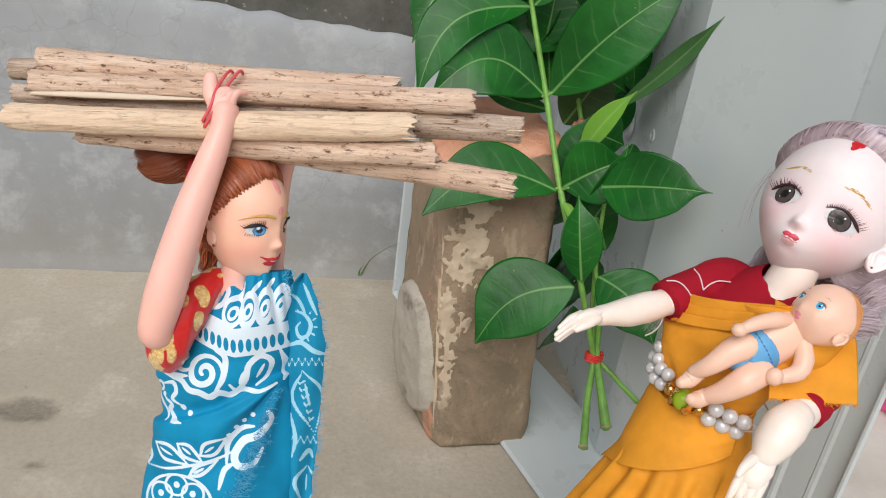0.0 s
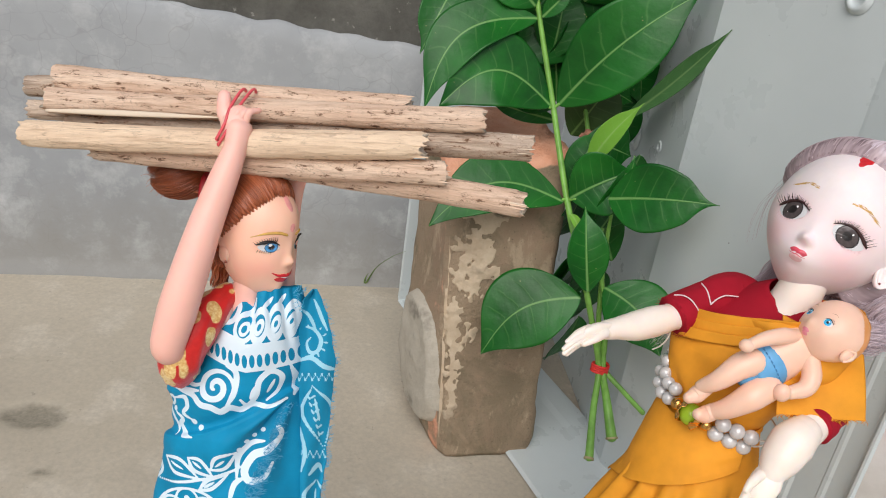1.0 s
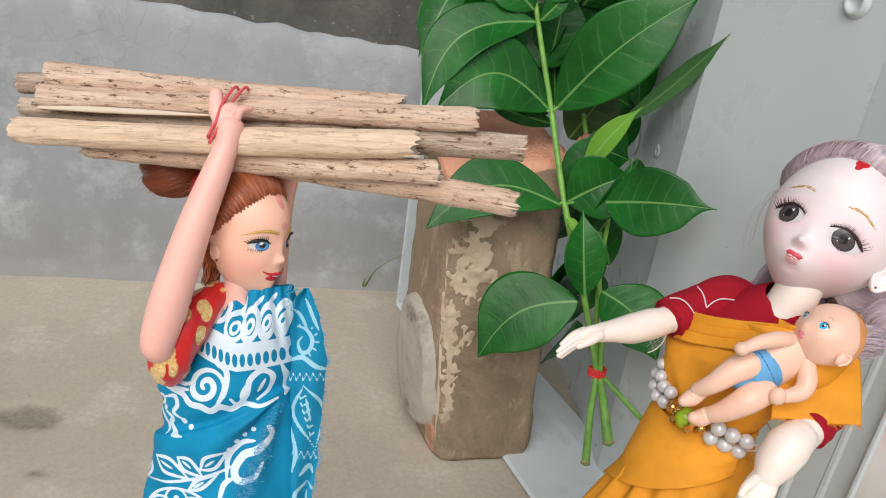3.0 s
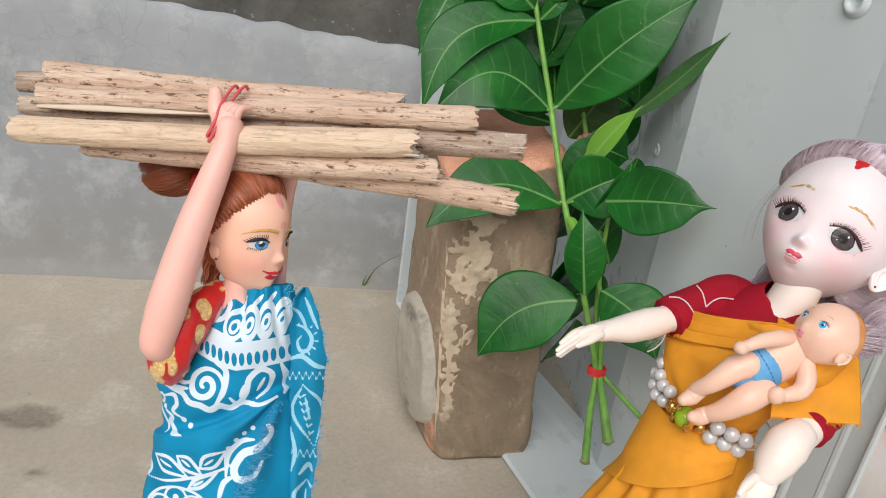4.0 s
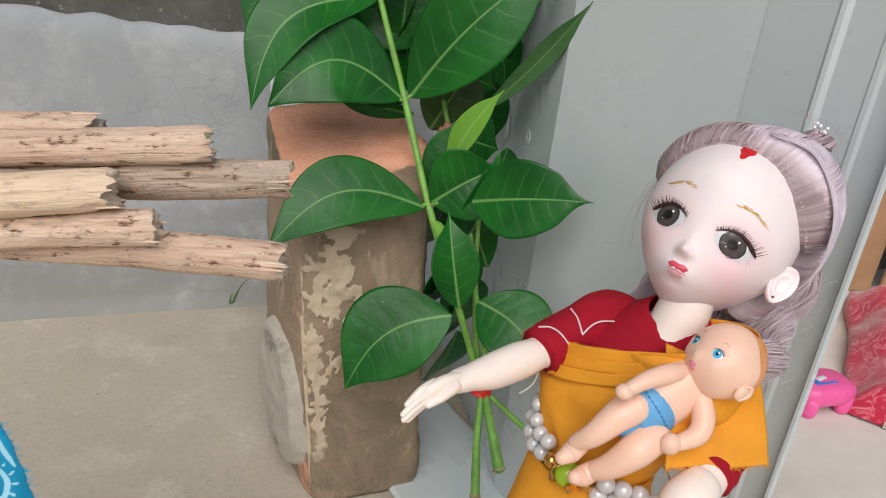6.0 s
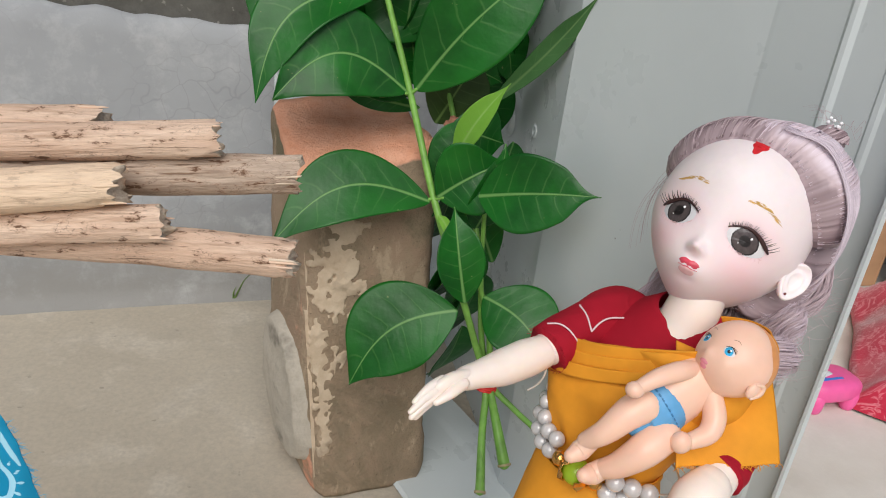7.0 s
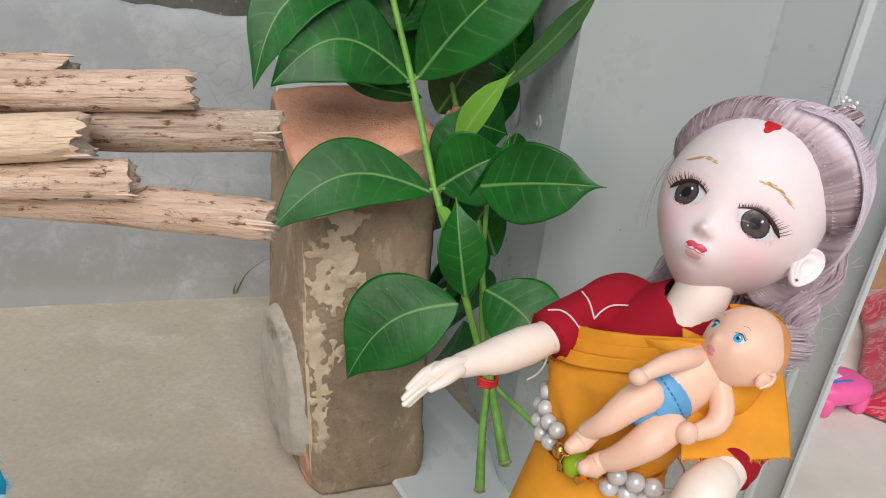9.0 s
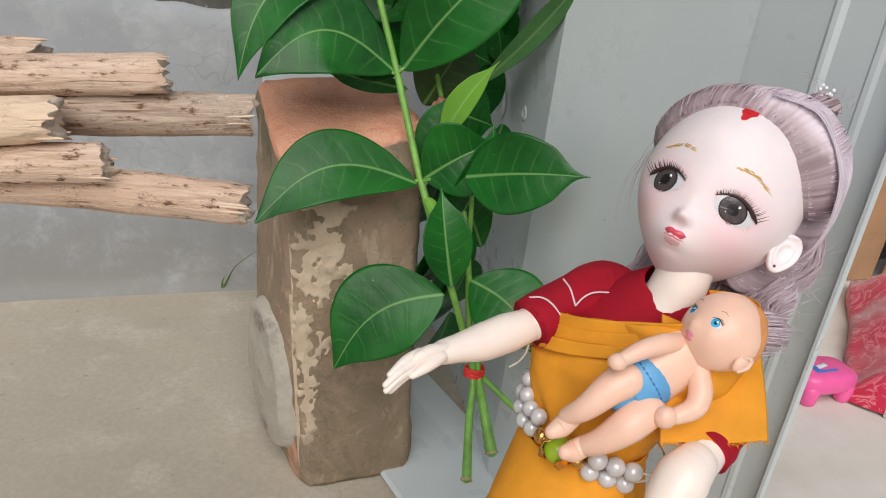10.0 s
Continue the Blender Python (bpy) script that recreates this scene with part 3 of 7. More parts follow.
    for p, q in (((0.1, 0.4655, 0.172), (0.094, 0.461, 0.1755)), ((0.0805, 0.4935, 0.2225), (0.0775, 0.4915, 0.223)), ((0.081, 0.493, 0.2225), (0.0855, 0.489, 0.2255)), ((0.0622, 0.5205, 0.2795), (0.0595, 0.5185, 0.28)), ((0.0625, 0.52, 0.2795), (0.0655, 0.519, 0.283)), ((0.041, 0.538, 0.342), (0.0405, 0.537, 0.3435))):
        stalk("leaf_stalk", main, [p, Vector(p).lerp(Vector(q), 0.5), q], [0.0014, 0.0012, 0.001])

    second = thing("leafy_branch", "fresh cut green branch with glossy leaves, tied to its neighbour", "branch", "bunch of cut branches")
    stalk("stem", second, [(0.1335, 0.424, 0.078), (0.129, 0.44, 0.095), (0.1256, 0.461, 0.111), (0.121, 0.468, 0.15), (0.113, 0.475, 0.175), (0.1115, 0.482, 0.21), (0.108, 0.472, 0.234)], [0.0038, 0.003, 0.0023, 0.002, 0.0018, 0.0015, 0.0012])
    cut_end(second, (0.1335, 0.424, 0.078), (0.15, -0.5, -0.55), 0.0044)
    L = lambda *a, **k: leaf(second, *a, **k)  # noqa: E731
    L((0.1019, 0.4592, 0.1701), (0.0916, 0.4740, 0.2258), 0.0292, (0.08, -0.90, 0.43), 0.05, 0.35, full=0.45, bend=-0.023, point=0.04)
    L((0.1139, 0.4633, 0.1729), (0.1502, 0.4245, 0.1479), 0.0460, (-0.17, -0.76, 0.63), 0.05, 0.12, full=0.45, bend=-0.114, point=0.04, drip=0.3)
    L((0.1032, 0.4670, 0.2363), (0.1632, 0.4328, 0.2529), 0.0447, (-0.16, -0.91, 0.39), 0.05, 0.12, full=0.38, bend=-0.020, point=0.0, drip=0.75)
    L((0.0919, 0.5031, 0.2467), (0.1175, 0.4912, 0.2973), 0.0167, (-0.43, -0.85, 0.29), 0.04, 0.5, full=0.42, bend=-0.034, point=0.0, mat=M_LEAF_PALE)
    L((0.0848, 0.5060, 0.2234), (0.0994, 0.5163, 0.2722), 0.0256, (-0.24, -0.91, 0.35), 0.05, 0.2, full=0.5, bend=-0.046, point=0.04)
    L((0.0821, 0.5444, 0.2565), (0.1065, 0.5415, 0.3053), 0.0418, (-0.05, -0.99, 0.09), 0.04, 0.1, full=0.5, bend=0.000, point=0.04, mat=M_LEAF_DULL)
    L((0.0590, 0.5587, 0.3072), (0.0616, 0.5657, 0.3612), 0.0389, (0.02, -0.99, -0.11), 0.05, 0.12, full=0.5, bend=0.000, point=0.04)
    L((0.0714, 0.5508, 0.2638), (0.0155, 0.5491, 0.2725), 0.0146, (-0.05, -0.99, 0.12), 0.05, 0.12, full=0.5, bend=0.000, point=0.04)
    L((0.1136, 0.5286, 0.2754), (0.1558, 0.4765, 0.3515), 0.0138, (-0.04, -0.94, 0.33), -0.03, 0.25, full=0.55, bend=0.024, point=0.0, mat=M_LEAF_GREY)
    L((0.0934, 0.5745, 0.3060), (0.1328, 0.5716, 0.3370), 0.0392, (-0.08, -0.99, -0.09), 0.05, 0.12, full=0.5, bend=0.000, point=0.04)
    L((0.1275, 0.5162, 0.1713), (0.1023, 0.5293, 0.2268), 0.0307, (0.12, -0.99, 0.05), 0.05, 0.12, full=0.5, bend=0.000, point=0.04)
    # added leaves, turned away from the sun to darken the gap
    L((0.112, 0.575, 0.33), (0.121, 0.572, 0.272), 0.0514, (0.9, -0.4, -0.3), 0.05, 0.1)
    L((0.1, 0.578, 0.345), (0.104, 0.575, 0.285), 0.0565, (0.8, -0.6, -0.3), 0.05, 0.1)
    L((0.128, 0.566, 0.35), (0.127, 0.566, 0.295), 0.0411, (0.9, -0.4, -0.3), 0.05, 0.1)
    bm = bmesh.new()
    pts = [(0.0865, 0.527, 0.2605), (0.0925, 0.5265, 0.2635), (0.099, 0.5255, 0.262), (0.1035, 0.5265, 0.2655)]
    tube(bm, pts, [0.0012, 0.0036, 0.003, 0.001], 8, 14, flat=0.35, side=(0, 0, 1), shape=lambda i, a: 1 + 0.5 * math.sin(i * 2.3 + a * 2))
    part("withered_edge", bm, M_ROT, second, "brown withered leaf edge")

    third = thing("leafy_branch", "fresh cut green branch behind, with added leaves that darken the gaps", "branch", "bunch of cut branches")
    stalk("stem", third, [(0.157, 0.444, 0.088), (0.14, 0.452, 0.1), (0.1262, 0.4635, 0.1105), (0.1175, 0.47, 0.14), (0.11, 0.49, 0.2), (0.085, 0.55, 0.29), (0.07, 0.57, 0.36), (0.06, 0.565, 0.45)], [0.0019, 0.0019, 0.002, 0.002, 0.0018, 0.0017, 0.0015, 0.0012])
    L = lambda *a, **k: leaf(third, *a, **k)  # noqa: E731
    for a, b, w in (((0.046, 0.572, 0.3), (-0.004, 0.562, 0.345), 0.058), ((0.05, 0.573, 0.345), (0.02, 0.565, 0.29), 0.055), ((0.07, 0.57, 0.275), (0.055, 0.572, 0.335), 0.05), ((0.02, 0.572, 0.36), (-0.005, 0.57, 0.31), 0.05)):
        L(a, b, w, (0.3, -0.75, -0.35), 0.05, 0.12)
    L((0.0645, 0.535, 0.277), (0.012, 0.53, 0.291), 0.026, (0.0, -0.9, 0.5), 0.06, 0.12)
    L((-0.0151, 0.5966, 0.3570), (-0.0380, 0.5604, 0.2986), 0.0315, (-0.12, -0.99, 0.10), 0.06, 0.2, full=0.5, bend=0.000, point=0.04)
    L((0.07, 0.565, 0.32), (0.115, 0.57, 0.355), 0.048, (0.2, -1, 0.3), 0.06, 0.1)
    L((0.075, 0.56, 0.31), (0.03, 0.568, 0.345), 0.05, (-0.2, -1, 0.3), 0.06, 0.1)
    L((0.08, 0.555, 0.3), (0.125, 0.553, 0.285), 0.042, (0.2, -1, 0.2), 0.06, 0.1)
    L((0.075, 0.56, 0.35), (0.11, 0.56, 0.41), 0.05, (0.2, -1, 0.2), 0.06, 0.1)
    L((0.09, 0.52, 0.262), (0.128, 0.53, 0.25), 0.04, (0.2, -1, 0.2), 0.06, 0.1)
    L((0.085, 0.53, 0.25), (0.1, 0.535, 0.205), 0.045, (0.2, -1, 0.0), 0.06, 0.1)
    # added leaves that stand in for deep shade between brick and panel
    for lx, ly, lz in ((0.085, 0.54, 0.2), (0.1, 0.535, 0.165), (0.108, 0.522, 0.145), (0.118, 0.53, 0.235), (0.09, 0.536, 0.155), (0.094, 0.533, 0.12), (0.1, 0.526, 0.1)):
        L((lx + 0.012, ly - 0.01, lz + 0.02), (lx - 0.004, ly + 0.006, lz - 0.036), 0.044, (0.6, -0.6, -0.55), 0.06, 0.15)
    # more added leaves facing down, to fill the upper gap with shade
    rnd = random.Random(17)
    for k in range(14):
        at = Vector((rnd.uniform(0.075, 0.12), rnd.uniform(0.566, 0.588), rnd.uniform(0.285, 0.36)))
        to = at + Vector((rnd.uniform(-0.035, 0.025), rnd.uniform(-0.012, 0.008), rnd.uniform(-0.055, -0.03)))
        L(tuple(at), tuple(to), rnd.uniform(0.034, 0.046), (rnd.uniform(-0.2, 0.7), -0.6, -0.5), 0.06, 0.15)
    # unseen leaves above the view, added to cast shade on the panel
    for k in range(16):
        lz = 0.365 + 0.008 * k
        a = 2.4 * k
        at = Vector((0.09 - 0.1 * (lz - 0.36), 0.567, lz))
        to = at + Vector((0.02 + 0.05 * abs(math.cos(a)), 0.03 * math.sin(a) - 0.02, rnd.uniform(-0.03, 0.02)))
        L(tuple(at), tuple(to), rnd.uniform(0.045, 0.056), (0.3 * math.cos(a), -0.6, 0.7), 0.06, 0.12)
    L((0.107, 0.49, 0.2), (0.1, 0.5, 0.14), 0.034, (0.5, -0.7, 0.1), 0.06, 0.15)
    L((0.108, 0.492, 0.205), (0.122, 0.49, 0.26), 0.036, (0.4, -0.8, 0.1), 0.06, 0.15)

    bm = bmesh.new()
    ring = []
    c = Vector((0.1235, 0.4605, 0.1103))
    for lift in (-0.0024, -0.0007, 0.001, 0.0026):
        pts = [c + Vector((0.0058 * math.cos(a), 0.0042 * math.sin(a), lift + 0.0004 * math.sin(2 * a))) for a in np.linspace(0, 2 * math.pi, 17)]
        tube(bm, pts, [0.001], 6, 40, round_ends=False)
    tagged(part("rubber_band", bm, M_BAND), "red rubber band tying the cut stems", "rubber band")


build_plant()

# ---- things beyond the panel ----
def crimson_fleece():
    m = Nodes("crimson_fleece")
    streak = m.noise(26, 4, 0.65, m.where((1, 1.6, 1)), 0.9)
    tone = m.ramp(m.noise(12, 4), 0.3, 0.7, (0.42, 0.006, 0.035), (0.6, 0.015, 0.06))
    tone = m.mix(m.ramp(m.math("ABSOLUTE", m.math("SUBTRACT", streak, 0.5)), 0.0, 0.03, (0.8,) * 3, (0, 0, 0)), tone, (0.72, 0.24, 0.28))
    return m.done(tone, 0.9, m.bump(m.noise(700, 3), 0.5, 0.001), Sheen_Weight=0.5)


def build_cloth():
    bm = bmesh.new()
    a, b, c = Vector((0.505, 0.602, 0)), Vector((0.72, 0.44, 0)), Vector((0.66, 0.84, 0))
    rows = []
    for i in range(50):
        row = []
        for j in range(50):
            u, v = i / 49, j / 49
            p = a + (b - a) * u + (c - a) * v
            edge = min(u, 1 - u, v, 1 - v)
            z = 0.006 + 0.024 * smoothstep(0.0, 0.12, edge) + 0.018 * max(0, rough(p, 12)) + 0.007 * rough(p, 30) + 0.008 * v
            p += Vector((0.006 * rough(p, 18, 3), 0.006 * rough(p, 18, 7), z))
            row.append(p)
        rows.append(row)
    low = [[Vector((p.x, p.y, 0.0015)) for p in r] for r in rows]
    grid(bm, rows)
    for edge_top, edge_low in ((rows[0], low[0]), (rows[-1], low[-1]), ([r[0] for r in rows], [r[0] for r in low]), ([r[-1] for r in rows], [r[-1] for r in low])):
        grid(bm, [edge_top, edge_low])
    bmesh.ops.remove_doubles(bm, verts=bm.verts, dist=1e-5)
    tagged(part("fleece_blanket", bm, crimson_fleece()), "crumpled crimson fleece blanket with pale streaks on the floor", "blanket")


def build_slat():
    bm = bmesh.new()
    m = Matrix.Translation((0.6, 0.532, 0.004)) @ pose(0, 0, 0, 0, 0, -36)
    box(bm, (-0.085, -0.004, -0.004), (0.14, 0.003, 0.003), bevel=0.001)
    bmesh.ops.transform(bm, matrix=m, verts=bm.verts)
    tagged(part("wooden_slat", bm, plain("pale_slat", (0.52, 0.45, 0.36), 0.8, 0.2, 90), smooth=False), "thin pale wooden slat lying along the blanket", "slat")


def build_toy():
    """A stubby pink plastic toy on short legs, with a blue sticker on its back."""
    pink = plain("pink_plastic", (0.85, 0.12, 0.36), 0.38, 0.06, 60)
    blue = plain("blue_sticker", (0.06, 0.2, 0.62), 0.35)
    white = plain("white_sticker_print", (0.75, 0.8, 0.85), 0.4)
    toy = thing("toy", "small pink plastic toy on stubby legs with a blue sticker", "toy", m=pose(0.482, 0.612, 0, 0, 0, 12) @ Matrix.Scale(0.86, 4))
    bm = bmesh.new()
    ball(bm, (0, 0, 0.0235), (0.036, 0.024, 0.014), u=36, v=20, warp=lambda d, p: Vector((math.copysign(abs(p.x / 0.036) ** 0.6, p.x) * 0.036, math.copysign(abs(p.y / 0.024) ** 0.6, p.y) * 0.024, math.copysign(abs(p.z / 0.014) ** 0.7, p.z) * 0.014)))
    part("body", bm, pink, toy)
    for x, y in ((-0.024, -0.014), (0.022, -0.014), (-0.024, 0.014), (0.022, 0.014)):
        bm = bmesh.new()
        tube(bm, [(x, y, 0.0165), (x, y, 0.008), (x, y, 0.0045)], [0.0095, 0.009, 0.0085], 14, 6)
        part("leg", bm, pink, toy)
    bm = bmesh.new()
    rows = [[(x, y, 0.0372 - 0.9 * (x * x + y * y)) for x in np.linspace(-0.021, 0.007, 9)] for y in np.linspace(-0.012, 0.009, 7)]
    grid(bm, rows)
    st = part("sticker", bm, blue, toy)
    bm = bmesh.new()
    rows = [[(x, y + 0.25 * x, 0.0377 - 0.9 * (x * x + y * y)) for x in np.linspace(-0.014, 0.0, 7)] for y in np.linspace(-0.003, 0.003, 4)]
    grid(bm, rows)
    part("sticker_print", bm, white, st)
    for ob in (st, *st.children):
        m = ob.modifiers.new("thickness", "SOLIDIFY")
        m.thickness, m.offset = 0.0004, 0
    return toy


def build_carton():
    card = plain("brown_cardboard", (0.4, 0.235, 0.125), 0.85, 0.12, 25)
    inner = plain("cardboard_edge", (0.5, 0.33, 0.2), 0.9, 0.1, 90)
    carton = thing("cardboard_box", "brown cardboard box standing behind the blanket", "box", m=pose(0.655, 0.862, 0, 0, 0, 10))
    for name, lo, hi in (("front_panel", (-0.2, 0, 0.0), (0.055, 0.004, 0.3)), ("side_panel", (0.055, 0.0, 0.0), (0.059, 0.24, 0.3)), ("front_panel", (0.063, -0.012, 0), (0.42, -0.008, 0.26)), ("side_panel", (-0.2, 0.004, 0), (-0.196, 0.24, 0.3)), ("back_panel", (-0.196, 0.236, 0), (0.055, 0.24, 0.3))):
        bm = bmesh.new()
        box(bm, lo, hi, bevel=0.0008)
        part(name, bm, card, carton, smooth=False)
    return carton


build_cloth()
build_slat()
build_toy()
build_carton()


def build_weed():
    """A thin blade of grass growing where the wall meets the floor."""
    weed = thing("grass_blade", "thin green grass blade growing at the foot of the wall", "grass")
    green = plain("grass_green", (0.13, 0.22, 0.05), 0.6, 0.25, 200)
    for pts, r in (([(-0.083, 0.752, 0.0), (-0.078, 0.75, 0.012), (-0.07, 0.742, 0.03), (-0.054, 0.73, 0.05), (-0.04, 0.722, 0.062)], [0.0016, 0.0014, 0.0008, 0.0006, 0.0004]), ([(-0.084, 0.752, 0.0), (-0.083, 0.749, 0.01), (-0.08, 0.746, 0.018)], [0.0014, 0.0012, 0.0004])):
        bm = bmesh.new()
        tube(bm, pts, r, 6, 24, flat=0.4)
        part("blade", bm, green, weed)


build_weed()

# ---- the bundle of stalks carried on the head ----
# the bundle's axes, set to fit the camera's view: x across it, z up in it, millimetres, at the doll's eye
CARRY = Matrix.Translation((-0.0533, 0.1977, 0.2953)) @ pose(0, 0, 0, -23.5) @ pose(0, 0, 0, 0, -8.2) @ Matrix.Scale(0.001, 4)
M_STALK_PALE = dry_stalk("pale_dry_stalk", (0.93, 0.73, 0.53), (0.82, 0.61, 0.43), 0.25)
M_STALK = dry_stalk("dry_stalk", (0.86, 0.67, 0.52), (0.68, 0.47, 0.34))
M_STALK_GREY = dry_stalk("grey_dry_stalk", (0.72, 0.58, 0.46), (0.4, 0.3, 0.225))


def dry_stick(a, b, r, mat, seed, label, flat=0.92, split=0.0):
    """A dry stalk from a to b with splintered ends. split: how much of its lower side is torn away at the far end."""
    a, b = Vector(a), Vector(b)
    axis = (b - a).normalized()
    side = Vector((0, 0, 1))
    side = (side - axis * side.dot(axis)).normalized()
    cross = axis.cross(side)
    segs = 30
    length = (b - a).length
    bm = bmesh.new()
    rows, raw, along, rx, ry = [], [], [], [], []
    ends = np.linspace(0, 1, 26) ** 1.6 * 0.14
    steps = [*ends, *np.linspace(0.15, 0.85, 64), *(1 - ends[::-1])]
    n = len(steps)
    for i, t in enumerate(steps):
        row, rw = [], []
        for j in range(segs):
            ang = 2 * math.pi * j / segs
            c, s = math.cos(ang), math.sin(ang)
            torn = noise.noise(Vector((c * 1.5, s * 1.5, seed))) * 1.8 + noise.noise(Vector((c * 6, s * 6, seed))) * 1.7
            left = noise.noise(Vector((c * 1.7, s * 1.7, seed + 5))) * 1.6 + noise.noise(Vector((c * 6, s * 6, seed + 3))) * 1.5
            x = t * length + torn * smoothstep(0.97, 1, t) - left * smoothstep(0.03, 0, t)
            rr = r * (1 + 0.05 * math.sin(t * 5 + seed) + 0.06 * noise.noise(Vector((t * 18, c * 1.5, seed))) + 0.05 * noise.noise(Vector((t * 3, c * 3.2, s * 3.2 + seed))) + 0.03 * noise.noise(Vector((t * 9, c * 8, s * 8 + seed))))
            # the bark has broken away in steps towards the ends
            bark = 0.985 + 0.085 * noise.noise(Vector((c * 1.2, s * 1.2, seed * 2.1))) + 0.02 * noise.noise(Vector((c * 6, s * 6, seed)))
            bare = smoothstep(bark - 0.0035, bark + 0.0035, t)
            bare = max(bare, smoothstep(0.0035, -0.0035, t - 0.004 - 0.04 * noise.noise(Vector((c * 1.4, s * 1.4, seed * 3.3)))))
            rr *= 1 - 0.13 * bare
            if split and t > 1 - split and s < -0.2:
                rr *= 0.55
            bow = 0.9 * math.sin(math.pi * t) * math.sin(seed * 3)
            row.append(a + axis * x + side * (rr * c + bow) + cross * (rr * flat * s))
            rw.append(0.85 if i in (0, n - 1) else 0.42 if 0.2 < bare < 0.8 else 0.0)
        rows.append(row)
        raw.append(rw)
    for at_end in (0, -1):
        src = rows[at_end]
        mid = sum(src, Vector()) / segs
        inner = [mid + (p - mid) * 0.7 + axis * (0.5 if at_end == 0 else -0.5) * (1 + 3 * noise.noise(p * 0.9)) for p in src]
        core = [mid + (p - mid) * 0.25 + axis * (0.8 if at_end == 0 else -0.8) for p in src]
        if at_end == 0:
            rows, raw = [core, inner, *rows], [[1.0] * segs, [1.0] * segs, *raw]
        else:
            rows, raw = [*rows, inner, core], [*raw, [1.0] * segs, [1.0] * segs]
    # a few loose splinters at the far end
    for row in rows:
        along.append([(p - a).dot(axis) + seed * 200 for p in row])
        rx.append([(p - a).dot(side) for p in row])
        ry.append([(p - a).dot(cross) for p in row])
    grid(bm, rows, True, True, values={"raw": raw, "along": along, "round_x": rx, "round_y": ry})
    rnd = random.Random(seed)
    splinters = bmesh.new()
    for _ in range(5):
        ang = rnd.uniform(0, 2 * math.pi)
        p = b + side * (r * 0.9 * math.cos(ang)) + cross * (r * 0.85 * math.sin(ang))
        d = axis + 0.25 * Vector((0, rnd.uniform(-1, 1), rnd.uniform(-1, 1)))
        tube(splinters, [p - axis * 4, p, p + d * rnd.uniform(0.4, 1.5)], [0.3, 0.26, 0.08], 5, 5, values={"raw": 1.0 if rnd.random() < 0.15 else 0.0})
    bmesh.ops.transform(bm, matrix=CARRY, verts=bm.verts)
    bmesh.ops.transform(splinters, matrix=CARRY, verts=splinters.verts)
    stick = tagged(part("dry_stick", bm, mat), label, "stick", "bundle of dry sticks")
    part("splintered_end", splinters, mat, stick)
    return stick


def build_sticks():
    tan = "pale tan dry plant stalk with splintered ends, in a bundle"
    dry_stick((-64.3, 3, 51.5), (41.9, 3, 41.8), 3.9, M_STALK, 1.3, "brown mottled dry plant stalk with splintered ends, in a bundle")
    dry_stick((-65.5, 0, 44.2), (63.8, 0, 37.2), 3.7, M_STALK, 2.1, "brown mottled dry plant stalk, split along one side")
    dry_stick((-69.5, -5, 33.6), (46.7, -5, 29.4), 4.1, M_STALK_PALE, 3.7, tan)
    dry_stick((-62, 5, 38.5), (78.5, 4.5, 29.6), 4.1, M_STALK_GREY, 4.4, "greyish dry plant stalk with a torn end, in a bundle", split=0.1)
    dry_stick((-53, 2, 30.4), (52.9, -1.5, 21.6), 3.9, M_STALK, 5.9, "brown dry plant stalk with splintered ends, in a bundle")
    dry_stick((-56, 8, 34.3), (76.1, 3, 12.6), 4.3, M_STALK, 6.6, "brown spotted dry plant stalk lying lowest in the bundle")
    dry_stick((-75.8, 8.5, 50.5), (30, 8.5, 43), 3.3, M_STALK_GREY, 7.2, "dark thin dry plant stalk at the back of the bundle")
    dry_stick((-75, 8, 42.8), (58, 7.5, 34), 3.0, M_STALK_GREY, 8.8, "dark thin dry plant stalk at the back of the bundle")
    # the torn pale strip of bark along the second stalk
    bm = bmesh.new()
    rows = []
    for t in np.linspace(0, 1, 40):
        x = -64 + 64 * t
        z = 40.4 - 2.9 * t
        w = 0.85 * math.sin(math.pi * min(1, t * 1.1 + 0.12)) + 0.15
        rows.append([(x, -3.4 - 0.3 * math.sin(t * 7), z + w * f) for f in (-0.8, 0, 0.9)])
    grid(bm, rows, values={"raw": [[1.0] * 3] * 40})
    bmesh.ops.transform(bm, matrix=CARRY, verts=bm.verts)
    strip = tagged(part("bark_strip", bm, M_STALK_PALE), "torn white strip of bark along a stalk", "bark strip")
    m = strip.modifiers.new("thickness", "SOLIDIFY")
    m.thickness = 0.0005


build_sticks()

# ---- doll tools ----
from mathutils.bvhtree import BVHTree  # noqa: E402


def frame_of(origin, forward, up):
    """A frame whose -y looks forward and whose z is up."""
    y = -Vector(forward).normalized()
    z = Vector(up)
    z = (z - y * z.dot(y)).normalized()
    x = y.cross(z)
    return Matrix((x, y, z)).transposed().to_4x4() if origin is None else Matrix.Translation(origin) @ Matrix((x, y, z)).transposed().to_4x4()


def bell(x, z, cx, cz, sx, sz):
    return math.exp(-(((x - cx) / sx) ** 2 + ((z - cz) / sz) ** 2))


